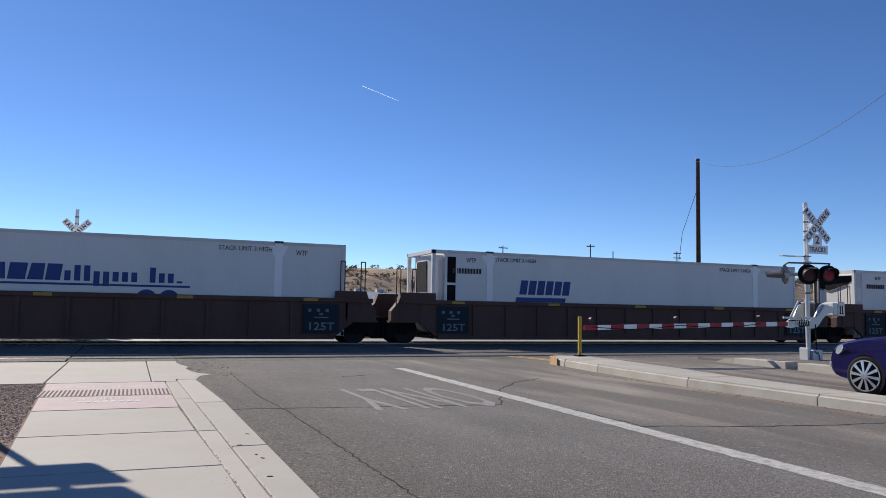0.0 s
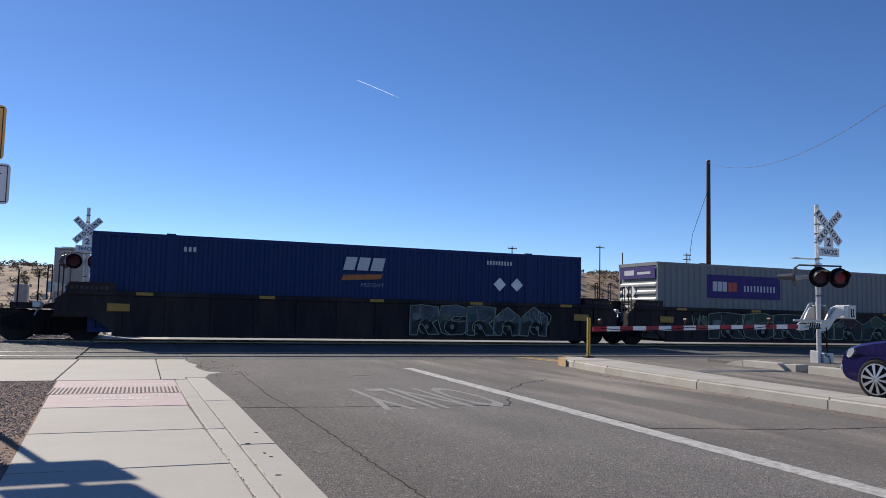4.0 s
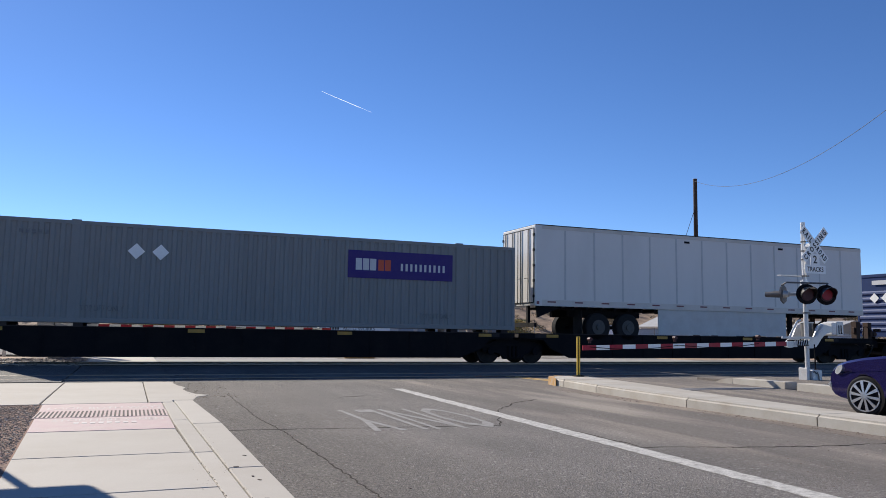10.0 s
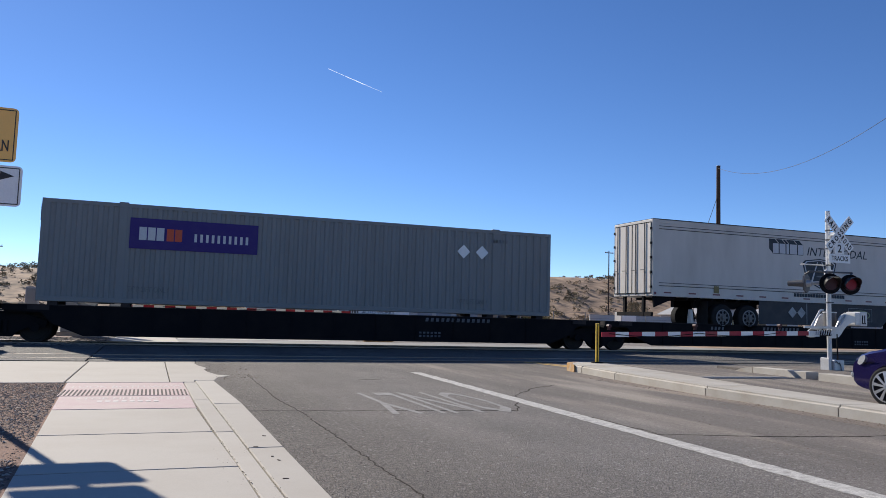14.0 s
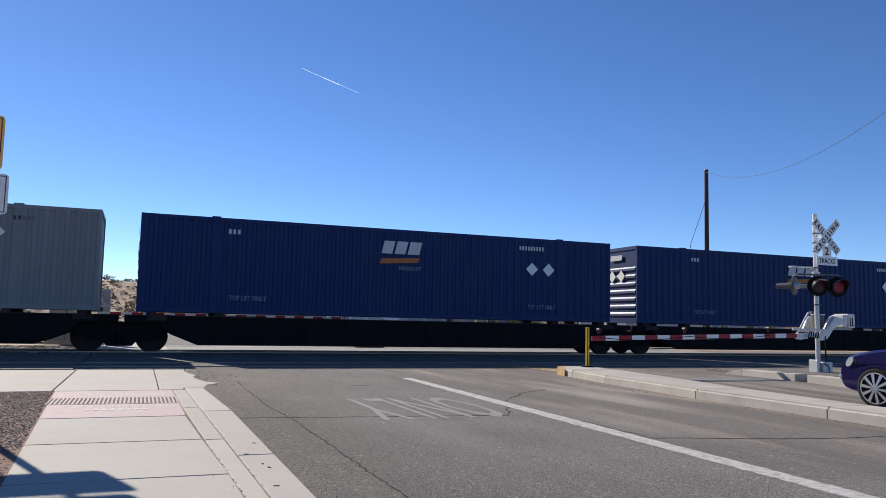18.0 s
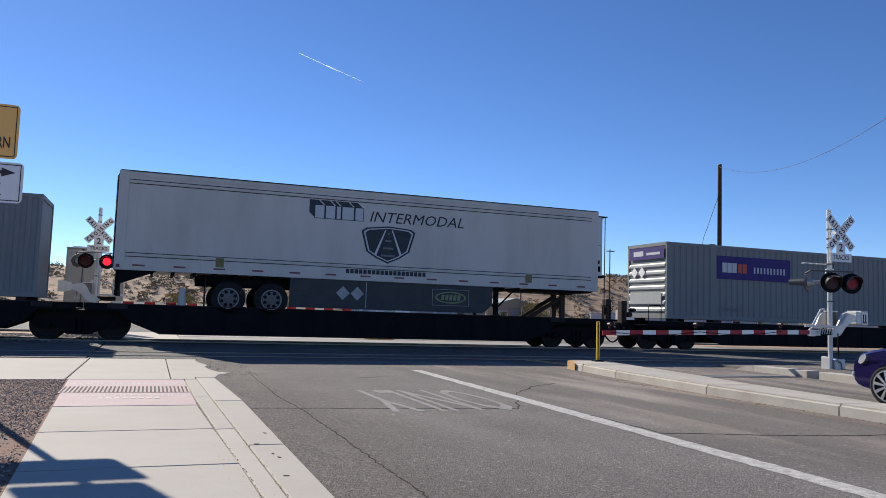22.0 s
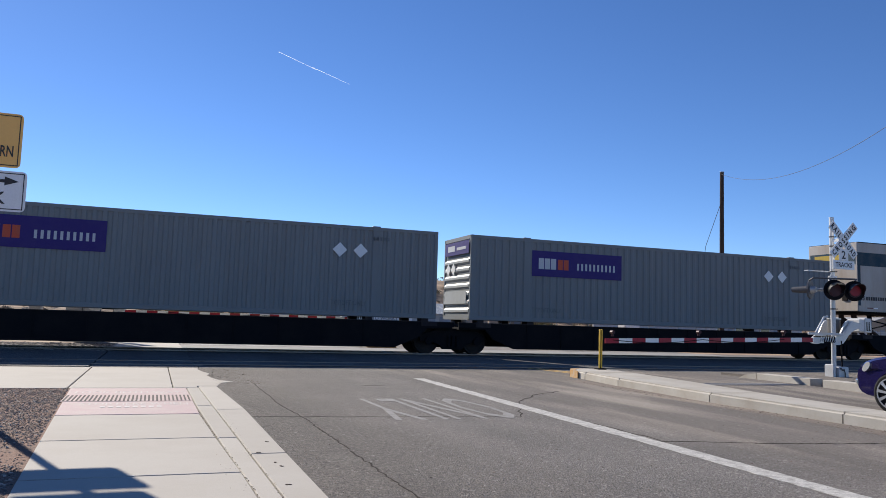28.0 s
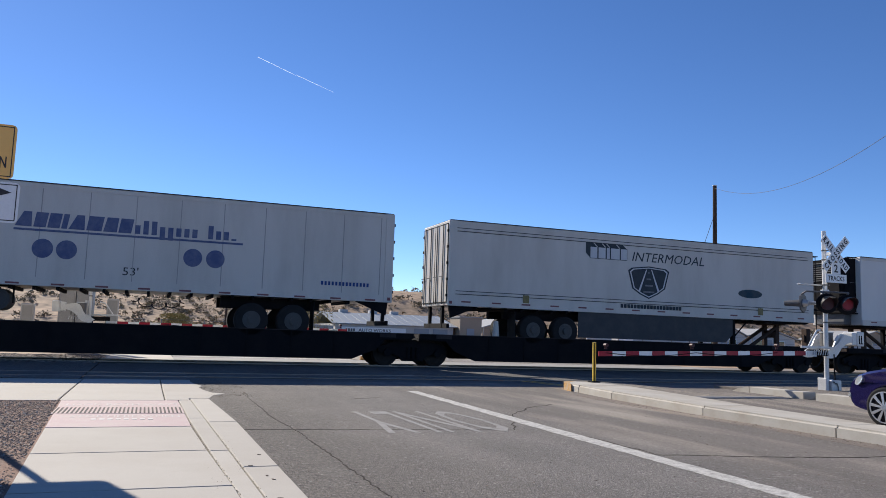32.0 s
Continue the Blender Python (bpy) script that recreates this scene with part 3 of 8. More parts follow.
def flat_car(s0, s1, end0, end1, label):
    """One platform of a flat car from truck to truck: deep fishbelly sills, sunken deck, container pedestals. end0/end1: an outer end."""
    c = thing("flat_car", label, "rail car", "rail cars of the train")
    n = s1 - s0
    a, b = (-1.25 if end0 else 0.10), n + (1.30 if end1 else -0.10)
    lo = [(a, 0.95), (1.05, 0.90), (1.35, 0.58), (2.15, 0.26), (n - 2.15, 0.26), (n - 1.35, 0.58), (n - 1.05, 0.90), (b, 0.95), (b, 1.10), (a, 1.10)]
    for y in (0.0, 2.42):
        part("side_sill", prisms("y", (lo, y, y + 0.10)), M_BLACK, c)
    part("deck", boxes((a + 0.02, b - 0.02, 0.1, 2.42, 0.88, 0.96)), M_BLACK, c)
    part("top_flange", boxes((a, b, -0.03, 0.16, 1.10, 1.125), (a, b, 2.36, 2.55, 1.10, 1.125)), M_DARK, c)
    ribs = bmesh.new()
    x = 2.6
    while x < n - 2.4:
        box(ribs, x, x + 0.03, -0.02, 0.0, 0.28, 1.10)
        x += 1.35
    part("rib", ribs, M_BLACK, c)
    for x in (0.7, n - 1.25):
        part("end_platform", boxes((x, x + 0.55, -0.02, 2.54, 0.97, 1.10)), M_DARK, c)
    for x in (1.15, n * 0.37, n * 0.63, n - 1.5) if s0 < 160 else ():
        part("reflector", boxes((x, x + 0.48, -0.045, -0.036, 0.98, 1.08)), M_REFLECT, c, "yellow reflective plate")
    if s0 == 166.7:
        for x0, x1, count in ((6.95, 9.05, 10), (9.95, 11.6, 8)):
            part("number_lettering", bar_row(x0, x1, 0.92, 1.06, count, 0.02, 0.40, -0.006), M_TEXT_RUST, c)
    if s0 in (183.7, 202.9):
        for x0, x1, z, count in ((4.82, 5.50, 0.90, 4), (7.35, 9.25, 0.93, 10)) if s0 == 202.9 else ((12.4, 14.8, 0.93, 13),):
            part("number_lettering", bar_row(x0, x1, z, z + 0.12, count, 0.02, 0.45, -0.006), M_TEXT_DIM, c)
        for z in (0.42, 0.53):
            part("small_lettering", bar_row(12.2, 13.0, z, z + 0.06, 6, 0.0, 0.40, -0.006), M_TEXT_DIM, c)
    bogie(c, 0.0)
    if end1:
        bogie(c, n)
        part("draft_sill", boxes((b, n + 1.93, 0.95, 1.60, 0.70, 1.04), bevel=0.02), M_BLACK, c)
        coupling(c, n + 1.10, 1)
        part("end_rail", loop_rail(n + 0.90, n + 1.22, 0.08, 1.11, 1.62), M_BLACK, c)
        part("brake_stand", boxes((n + 1.68, n + 1.91, 1.05, 1.35, 1.02, 1.88), (n + 1.62, n + 1.68, 1.12, 1.28, 1.35, 1.62), bevel=0.02), M_HITCH, c, "rust-brown brake stand")
        part("brake_wheel", tube([(n + 1.955, 1.2 + 0.2 * math.cos(q * math.tau / 14), 1.62 + 0.2 * math.sin(q * math.tau / 14)) for q in range(15)], 0.016, 6), M_HITCH, c)
        part("cut_lever", tube([(n + 1.34, 0.12, 1.0), (n + 1.40, 0.10, 0.80), (n + 1.75, 0.5, 0.84), (n + 1.92, 1.1, 0.9)], 0.014, 6), M_STEEL, c)
    if end0:
        part("draft_sill", boxes((-1.78, a, 0.95, 1.60, 0.70, 1.04), bevel=0.02), M_BLACK, c)
        coupling(c, -1.05, -1)
        part("end_rail", loop_rail(-1.20, -0.65, 0.08, 1.11, 1.69), M_BLACK, c)
        part("brake_stand", boxes((-1.76, -1.53, 1.0, 1.3, 1.02, 1.84), (-1.70, -1.60, 0.9, 1.0, 1.2, 1.5), bevel=0.02), M_HITCH, c, "rust-brown end post")
        part("end_gear", rods(((-1.45, 0.9, 1.32), (-1.45, 1.5, 1.32), 0.10, 12), ((-1.40, 0.7, 1.50), (-1.40, 1.0, 1.50), 0.07, 10)), M_HITCH, c)
    return ride(c, s0)


def pedestal_row(car_s, load_s, length):
    return [load_s - car_s + 0.3, load_s - car_s + 2.2, load_s - car_s + length - 2.4, load_s - car_s + length - 0.5]


def band(bm, pts, wide, y0, y1):
    """A painted stroke along a line on a wall that faces -y."""
    for (xa, za), (xb, zb) in zip(pts, pts[1:]):
        d = Vector((xb - xa, zb - za))
        if d.length > 1e-4:
            nx, nz = -d.y / d.length * wide / 2, d.x / d.length * wide / 2
            prism(bm, [(xa + nx, za + nz), (xb + nx, zb + nz), (xb - nx, zb - nz), (xa - nx, za - nz)], "y", y0, y1)
    return bm


FORMS = {
    "peak": ((0, 0), (0.0, 0.60), (0.26, 0.80), (0.5, 1.0), (0.74, 0.84), (1, 0.66), (0.97, 0), (0.72, 0), (0.64, 0.30), (0.38, 0.32), (0.30, 0)),
    "block": ((0, 0), (0.0, 0.93), (0.40, 1.0), (1.0, 0.94), (0.97, 0.52), (0.78, 0.40), (1.02, 0), (0.66, 0), (0.46, 0.34), (0.30, 0.34), (0.28, 0)),
    "bowl": ((0.10, 0.08), (0, 0.5), (0.06, 0.96), (0.60, 1.0), (0.96, 0.90), (0.90, 0.64), (0.52, 0.62), (0.48, 0.48), (0.95, 0.46), (1.0, 0.18), (0.78, 0), (0.30, 0)),
}


def spray(car, x0, x1, z0, z1, count, fill, rnd):
    """A row of sprayed angular letters: faded fills, pale inner forms, one light outline; without fill, a thin scrawl."""
    w = (x1 - x0) / count
    for i in range(count):
        xa, ww, h = x0 + i * w - 0.03 * w, w * rnd.uniform(1.0, 1.12), z1 - z0
        if not fill:
            line = [(xa + ww * rnd.uniform(0, 1), z0 + h * rnd.uniform(0, 1)) for _ in range(5)]
            tagged(part("sprayed_stroke", band(bmesh.new(), line, 0.024, -0.2615, -0.2), M_GRAF_LINE, car), "", "", "", "stuff")
            continue
        form = ("block", "bowl", "block")[i] if i < 3 else "peak"
        pts = [(xa + px * ww + rnd.uniform(-0.03, 0.03), z0 + pz * h + rnd.uniform(-0.02, 0.02) * h) for px, pz in FORMS[form]]
        part("graffiti_shape", prisms("y", (pts, -0.2585 - 0.0005 * (i % 2), -0.20)), fill[i % len(fill)], car, "faded sprayed letter")
        # lower half shaded darker, with pale counters and a wedge
        low = [(xa + ww * q, z0 + h * r) for q, r in ((0.05, 0.03), (0.08, 0.42), (0.35, 0.52), (0.62, 0.36), (0.93, 0.46), (0.92, 0.05))]
        part("graffiti_shape", prisms("y", (low, -0.2602, -0.2585)), M_GRAF_LOW, car)
        cx, cz = xa + ww * (0.50 + rnd.uniform(-0.12, 0.12)), z0 + h * 0.27
        rx, rz = min(0.24 * ww, 0.30), h * 0.24
        disc = [(cx + rx * math.cos(q * math.tau / 14), cz + rz * math.sin(q * math.tau / 14)) for q in range(15)]
        part("graffiti_shape", prisms("y", (disc[:14], -0.2612, -0.2602)), M_GRAF_DEEP, car)
        part("graffiti_shape", prisms("y", ([(cx + (px - cx) * 0.30 + 0.03, cz + (pz - cz) * 0.36) for px, pz in disc[:14]], -0.2618, -0.2612)), M_GRAF_PALE, car)
        blob = [(xa + ww * 0.22 + 0.14 * ww * math.cos(q * 0.785) * (1.2 if q % 2 else 0.8), z0 + h * 0.60 + 0.12 * h * math.sin(q * 0.785)) for q in range(8)]
        part("graffiti_shape", prisms("y", (blob, -0.2614, -0.2602)), (M_GRAF_PALE, M_GRAF_A, M_GRAF_TEAL)[i % 3], car)
        for line, wide, ink in ((pts + pts[:1], 0.026, M_GRAF_LINE), (disc[2:11], 0.024, M_GRAF_LINE), ([(xa + ww * q, z0 + h * r) for q, r in ((0.34, 0.92), (0.36, 0.62), (0.48, 0.50), (0.70, 0.52), (0.82, 0.66))], 0.034, M_GRAF_PALE)):
            tagged(part("sprayed_stroke", band(bmesh.new(), line, wide, -0.2625, -0.256), ink, car), "", "", "", "stuff")


def well_car(s0, s1, end0, end1, mat, label, painted):
    """One well unit from truck to truck: deep ribbed sides with top chord, end bulkheads above the trucks."""
    c = thing("well_car", label, "rail car", "rail cars of the train")
    n = s1 - s0
    w0, w1 = 1.35, n - 1.35
    side = [(w0 - 0.2, 1.36), (w0 - 0.2, 0.72), (w0 + 0.35, 0.30), (w0 + 0.8, 0.22), (w1 - 0.8, 0.22), (w1 - 0.35, 0.30), (w1 + 0.2, 0.72), (w1 + 0.2, 1.36)]
    for y in (-0.20, 2.62):
        part("side_plate", prisms("y", (side, y, y + 0.10)), mat, c)
    part("top_chord", boxes((0.5, n - 0.5, -0.27, -0.08, 1.36, 1.50), (0.5, n - 0.5, 2.60, 2.79, 1.36, 1.50), bevel=0.015), mat, c)
    part("bottom_chord", boxes((w0 + 0.4, w1 - 0.4, -0.25, -0.16, 0.20, 0.32), (w0 + 0.4, w1 - 0.4, 2.68, 2.77, 0.20, 0.32)), mat, c)
    ribs = bmesh.new()
    k = int((w1 - w0) / 1.25)
    for i in range(k + 1):
        x = w0 + 0.5 + (w1 - w0 - 1.0) * i / k
        box(ribs, x - 0.05, x + 0.05, -0.255, -0.20, 0.30, 1.36)
    part("rib", ribs, mat, c)
    part("floor", boxes((w0 + 0.3, w1 - 0.3, -0.1, 2.62, 0.22, 0.30)), mat, c)
    for x0, x1 in ((0.15, 1.70), (n - 1.68, n - 0.35)):
        lowest = 0.92 if painted == "plate" else 1.02
        o, i = (x0, x1) if x0 < n / 2 else (x1, x0)
        w = 0.35 if o < i else -0.35
        e = part("end_bulkhead", prisms("y", ([(o, 0.80), (i, 0.80), (i, 1.73), (o + w, 1.73), (o + w * 0.7, 1.42), (o, lowest + 0.2)], -0.17, 0.12), ([(o, 0.80), (i, 0.80), (i, 1.73), (o + w, 1.73), (o + w * 0.7, 1.42), (o, lowest + 0.2)], 2.42, 2.70), ([(i - w * 0.3, 0.80), (i, 0.80), (i, 1.60), (i - w * 0.3, 1.60)], 0.12, 2.42)), mat, c)
        if painted != "plate":
            part("small_lettering", bar_row(x0 + 0.25, x1 - 0.15, 1.52, 1.62, 9, 0.0, 0.35, -0.176), M_TEXT_RUST, e)
        part("bulkhead_rib", boxes((x0 + 0.3, x0 + 0.36, -0.20, -0.17, 0.82, 1.68)), mat, e)
        part("end_deck", boxes((x0 - 0.05, x1 + 0.05, -0.15, 2.68, 0.74, 0.80)), mat, c)
    for i in range(5):
        x = w0 + 0.9 + i * (w1 - w0 - 2.3) / 4
        part("reflector", boxes((x, x + 0.46, -0.285, -0.275, 1.385, 1.475)), M_REFLECT, c, "yellow reflective plate")
    if painted == "plate":
        for x in (1.73, w1 - 1.40):
            p = part("number_panel", boxes((x, x + 1.13, -0.275, -0.26, 0.40, 1.30)), M_PANEL_TEAL, c, "dark green number panel")
            lettered("capacity_word", "125T", 0.25, 0.80, M_TEXT_FADED, p, (x + 0.20, -0.275, 0.48), bold=0.02)
            part("small_lettering", bar_row(x + 0.16, x + 0.98, 1.05, 1.15, 3, 0, 0.65, -0.281), M_TEXT_FADED, p)
            part("small_lettering", boxes((x + 0.35, x + 0.80, -0.281, -0.275, 0.86, 0.90), (x + 0.5, x + 0.62, -0.281, -0.275, 0.95, 1.02)), M_TEXT_FADED, p)
        for x, top in ((n - 1.55, 2.68), (n - 0.88, 2.67), (0.33, 2.50), (0.88, 2.50)):
            part("grab_rail", rods(((x, -0.12, 1.2), (x, -0.12, top), 0.018, 6), ((x + 0.14, -0.12, 1.2), (x + 0.14, -0.12, top), 0.018, 6), ((x, -0.12, top), (x + 0.14, -0.12, top), 0.018, 6)), M_BROWN, c)
    else:
        for x in (w0 + 0.15, w1 - 0.85):
            part("reflector", boxes((x, x + 0.60, -0.275, -0.262, 0.92, 1.14)), M_REFLECT, c, "yellow reflective plate")
        rnd = random.Random(int(s0 * 10))
        # large sprayed letters along the side, with pale outlines, and small scrawled tags
        cells = {51.2: (10.6, 15.6, 5, (M_GRAF_C,)), 70.1: (3.8, 13.35, 6, (M_GRAF_LOW, M_GRAF_B, M_GRAF_LOW, M_GRAF_B, M_GRAF_RED, M_GRAF_B)), 89.4: (4.4, 7.0, 4, (M_GRAF_A,))}
        x0, x1, count, fill = [v for k, v in cells.items() if abs(k - s0) < 0.1][0]
        spray(c, x0, x1, 0.36, 1.35, count, fill, rnd)
        for q in {51.2: (15.0,), 70.1: (2.95, 14.15), 89.4: (8.0, 14.6)}[s0]:
            spray(c, q, q + 0.8, 0.7, 1.25, 4, None, rnd)
        for x, top in ((n - 1.22, 2.27), (n - 0.67, 2.26), (-0.06, 2.17), (0.22, 2.20)):
            part("grab_rail", rods(((x, -0.1, 1.2), (x, -0.1, top), 0.02, 6), ((x + 0.11, -0.1, 1.2), (x + 0.11, -0.1, top), 0.02, 6), ((x, -0.1, top), (x + 0.11, -0.1, top), 0.02, 6)), M_HITCH, c)
        part("air_pipe", tube([(0.05 - 0.05 * q, 0.15 + 0.1 * math.sin(q * 1.3), 1.25 - 0.055 * q + 0.05 * math.sin(q * 2.1)) for q in range(9)], 0.022, 6), M_GALV, c)
        part("valve", boxes((-0.42, -0.20, 0.05, 0.3, 0.98, 1.16), (-0.18, -0.05, 0.1, 0.3, 1.2, 1.36), bevel=0.02), M_GALV, c)
    bogie(c, 0.0)
    if end1:
        bogie(c, n)
        coupling(c, n + 1.3, 1)
        part("end_frame", boxes((n - 0.3, n + 1.78, 0.2, 2.3, 0.98, 1.12), (n - 0.3, n + 1.3, 0.7, 1.8, 0.7, 0.98)), mat, c)
        part("end_slope", prisms("y", ([(n - 0.5, 1.12), (n + 0.82, 1.12), (n + 0.82, 2.03), (n + 0.30, 1.72), (n - 0.5, 1.72)], 0.15, 0.30)), mat, c)
        for x, top in ((n + 1.18, 2.38), (n + 1.40, 2.06), (n + 1.76, 2.10)):
            part("end_post", boxes((x - 0.035, x + 0.035, 0.12, 0.20, 1.1, top)), M_HITCH, c)
        part("brake_stand", boxes((n + 0.80, n + 0.90, 0.1, 0.3, 1.12, 2.44), (n + 0.90, n + 1.10, 0.15, 0.4, 1.9, 2.3), bevel=0.02), M_DARK, c)
        part("brake_cylinder", rods(((n - 0.09, -0.05, 1.88), (n - 0.09, 0.45, 1.88), 0.27, 24)), M_DARK, c)
        part("end_rail", rods(((n + 0.95, 0.1, 1.0), (n + 0.95, 0.1, 2.0), 0.02, 6), ((n + 0.95, 0.6, 1.0), (n + 0.95, 0.6, 2.0), 0.02, 6)), M_BLACK, c)
    if end0:
        coupling(c, -1.0, -1)
        part("end_frame", boxes((-1.0, 0.3, 0.3, 2.2, 0.95, 1.12)), mat, c)
        part("end_rail", rods(((-0.8, 0.1, 1.0), (-0.8, 0.1, 2.0), 0.02, 6), ((-0.3, 0.1, 1.0), (-0.3, 0.1, 2.0), 0.02, 6)), M_BLACK, c)
    return ride(c, s0)


M_GRAF_LOW = material("graffiti_shade", (0.022, 0.027, 0.028), 0.8, 0, (0.04, 0.05, 0.045), 0.8, 3.0, 0.2)
M_GRAF_PALE = material("graffiti_pale", (0.20, 0.22, 0.21), 0.8, 0, (0.07, 0.08, 0.08), 0.9, 3.0, 0.2)
M_GRAF_LINE = material("graffiti_outline", (0.36, 0.39, 0.29), 0.8, 0, (0.10, 0.11, 0.08), 0.9, 2.0, 0.2)
M_GRAF_DEEP = material("graffiti_black", (0.010, 0.012, 0.015), 0.8, gloss=0.15)
M_GRAF_TEAL = material("graffiti_teal", (0.045, 0.10, 0.11), 0.8, 0, (0.05, 0.06, 0.06), 0.9, 3.0, gloss=0.2)
M_GRAF_RED = material("graffiti_red", (0.060, 0.026, 0.030), 0.8, 0, (0.03, 0.025, 0.025), 0.9, 2.5, 0.2)
M_GRAF_A = material("graffiti_grey", (0.125, 0.145, 0.105), 0.7, 0, (0.05, 0.055, 0.045), 0.9, 2.5, 0.2)
M_GRAF_B = material("graffiti_green", (0.060, 0.088, 0.050), 0.8, 0, (0.03, 0.035, 0.03), 0.9, 2.5, 0.2)
M_GRAF_C = material("graffiti_blue_grey", (0.085, 0.105, 0.12), 0.7, 0, (0.03, 0.03, 0.035), 0.9, 2.5, 0.2)

LENGTH, HEIGHT, WIDTH = 16.15, 2.90, 2.55


def corrugated(x0, x1, z0, z1, y, pitch=0.28, deep=0.036, far=False):
    """A pressed steel wall: flat outer ridges and inner troughs side by side."""
    bm = bmesh.new()
    xs = []
    x = x0
    k = max(1, round((x1 - x0) / pitch))
    p = (x1 - x0) / k
    for i in range(k):
        for u, d in ((0.0, 0.0), (0.36, 0.0), (0.5, 1.0), (0.86, 1.0)):
            xs.append((x0 + (i + u) * p, d))
    xs.append((x1, 0.0))
    way = -1 if far else 1
    lo = [bm.verts.new((x, y + way * d * deep, z0)) for x, d in xs]
    hi = [bm.verts.new((x, y + way * d * deep, z1)) for x, d in xs]
    for i in range(len(xs) - 1):
        q = (lo[i], lo[i + 1], hi[i + 1], hi[i])
        bm.faces.new(q[::-1] if far else q)
    return bm


def ribbed_end(x, mat, parent, doors, way=-1):
    """End wall facing -x: level ribs, or two doors with lock rods."""
    if doors:
        for y0, y1 in ((0.10, 1.26), (1.29, 2.45)):
            d = part("door", boxes((x - 0.02, x + 0.04, y0, y1, 0.16, HEIGHT - 0.14), *[(x - 0.045, x - 0.02, y0 + 0.08, y1 - 0.08, z, z + 0.16) for z in (0.42, 0.88, 1.34, 1.80)], bevel=0.008), mat, parent)
            for y in (y0 + 0.30, y1 - 0.30):
                part("lock_rod", rods(((x - 0.07, y, 0.1), (x - 0.07, y, HEIGHT - 0.1), 0.022, 8), ((x - 0.07, y, 1.1), (x - 0.09, y - 0.3, 1.1), 0.015, 6)), M_BLACK, d)
            for z in (0.3, 0.95, 1.6, 2.3):
                part("hinge", boxes((x - 0.05, x - 0.02, (y0 - 0.06 if y0 < 1 else y1 - 0.04), (y0 + 0.04 if y0 < 1 else y1 + 0.06), z, z + 0.1)), mat, d)
    else:
        part("end_wall", boxes((x + 0.03, x + 0.07, 0.08, WIDTH - 0.08, 0.12, HEIGHT - 0.1)), mat, parent)
        for i in range(7):
            z = 0.22 + i * 0.285
            part("end_rib", prisms("y", ([(x + 0.03, z), (x - 0.015, z + 0.05), (x - 0.015, z + 0.13), (x + 0.03, z + 0.19)], 0.12, WIDTH - 0.12)), M_END_RIB[mat.name], parent)


M_END_GREY = material("end_rib_grey", (0.40, 0.41, 0.40), 0.5, 0, (0.28, 0.26, 0.24), 0.3, 3.0)
M_END_BLUE = material("end_rib_blue", (0.028, 0.055, 0.17), 0.5, 0, (0.1, 0.1, 0.14), 0.3, 3.0)
M_END_RIB = {"container_grey": M_END_GREY, "container_blue": M_END_BLUE}


def diamond(x, z, r, y=-0.012):
    return [(x - r, z), (x, z - r), (x + r, z), (x, z + r)], y, -0.004


def container_shell(mat, label, doors=False):
    c = thing("shipping_container", label, "container", "loads of the train")
    L, H, W = LENGTH, HEIGHT, WIDTH
    part("side_wall", corrugated(0.10, 2.02, 0.14, H - 0.10, 0.012), mat, c)
    part("side_wall", corrugated(2.24, L - 2.24, 0.14, H - 0.10, 0.012), mat, c)
    part("side_wall", corrugated(L - 2.02, L - 0.10, 0.14, H - 0.10, 0.012), mat, c)
    part("side_wall", corrugated(0.10, L - 0.10, 0.14, H - 0.10, W - 0.012, far=True), mat, c)
    for x0, x1 in ((0.0, 0.10), (2.02, 2.24), (L - 2.24, L - 2.02), (L - 0.10, L)):
        part("post", boxes((x0, x1, 0.0, 0.10, 0.0, H), (x0, x1, W - 0.10, W, 0.0, H), bevel=0.008), mat, c)
    part("bottom_rail", boxes((0.0, L, 0.002, 0.09, 0.0, 0.14), (0.0, L, W - 0.09, W - 0.002, 0.0, 0.14), bevel=0.01), mat, c)
    part("top_rail", boxes((0.0, L, 0.004, 0.08, H - 0.11, H - 0.004), (0.0, L, W - 0.08, W - 0.004, H - 0.11, H - 0.004)), mat, c)
    part("roof", boxes((0.02, L - 0.02, 0.06, W - 0.06, H - 0.06, H - 0.02)), mat, c)
    part("floor", boxes((0.02, L - 0.02, 0.06, W - 0.06, 0.04, 0.12)), M_BLACK, c)
    for x in (2.0, L - 2.26):
        part("corner_casting", boxes((x, x + 0.26, -0.004, 0.16, H - 0.14, H + 0.03), (x, x + 0.26, W - 0.16, W + 0.004, H - 0.14, H + 0.03), bevel=0.01), mat, c)
    part("end_frame", boxes((0.0, 0.08, 0.1, W - 0.1, H - 0.13, H), (0.0, 0.08, 0.1, W - 0.1, 0.0, 0.14), (L - 0.08, L, 0.1, W - 0.1, H - 0.13, H), (L - 0.08, L, 0.1, W - 0.1, 0.0, 0.14)), mat, c)
    ribbed_end(0.0, mat, c, doors)
    part("end_wall_rear", boxes((L - 0.07, L - 0.03, 0.08, W - 0.08, 0.12, H - 0.1)), mat, c)
    return c


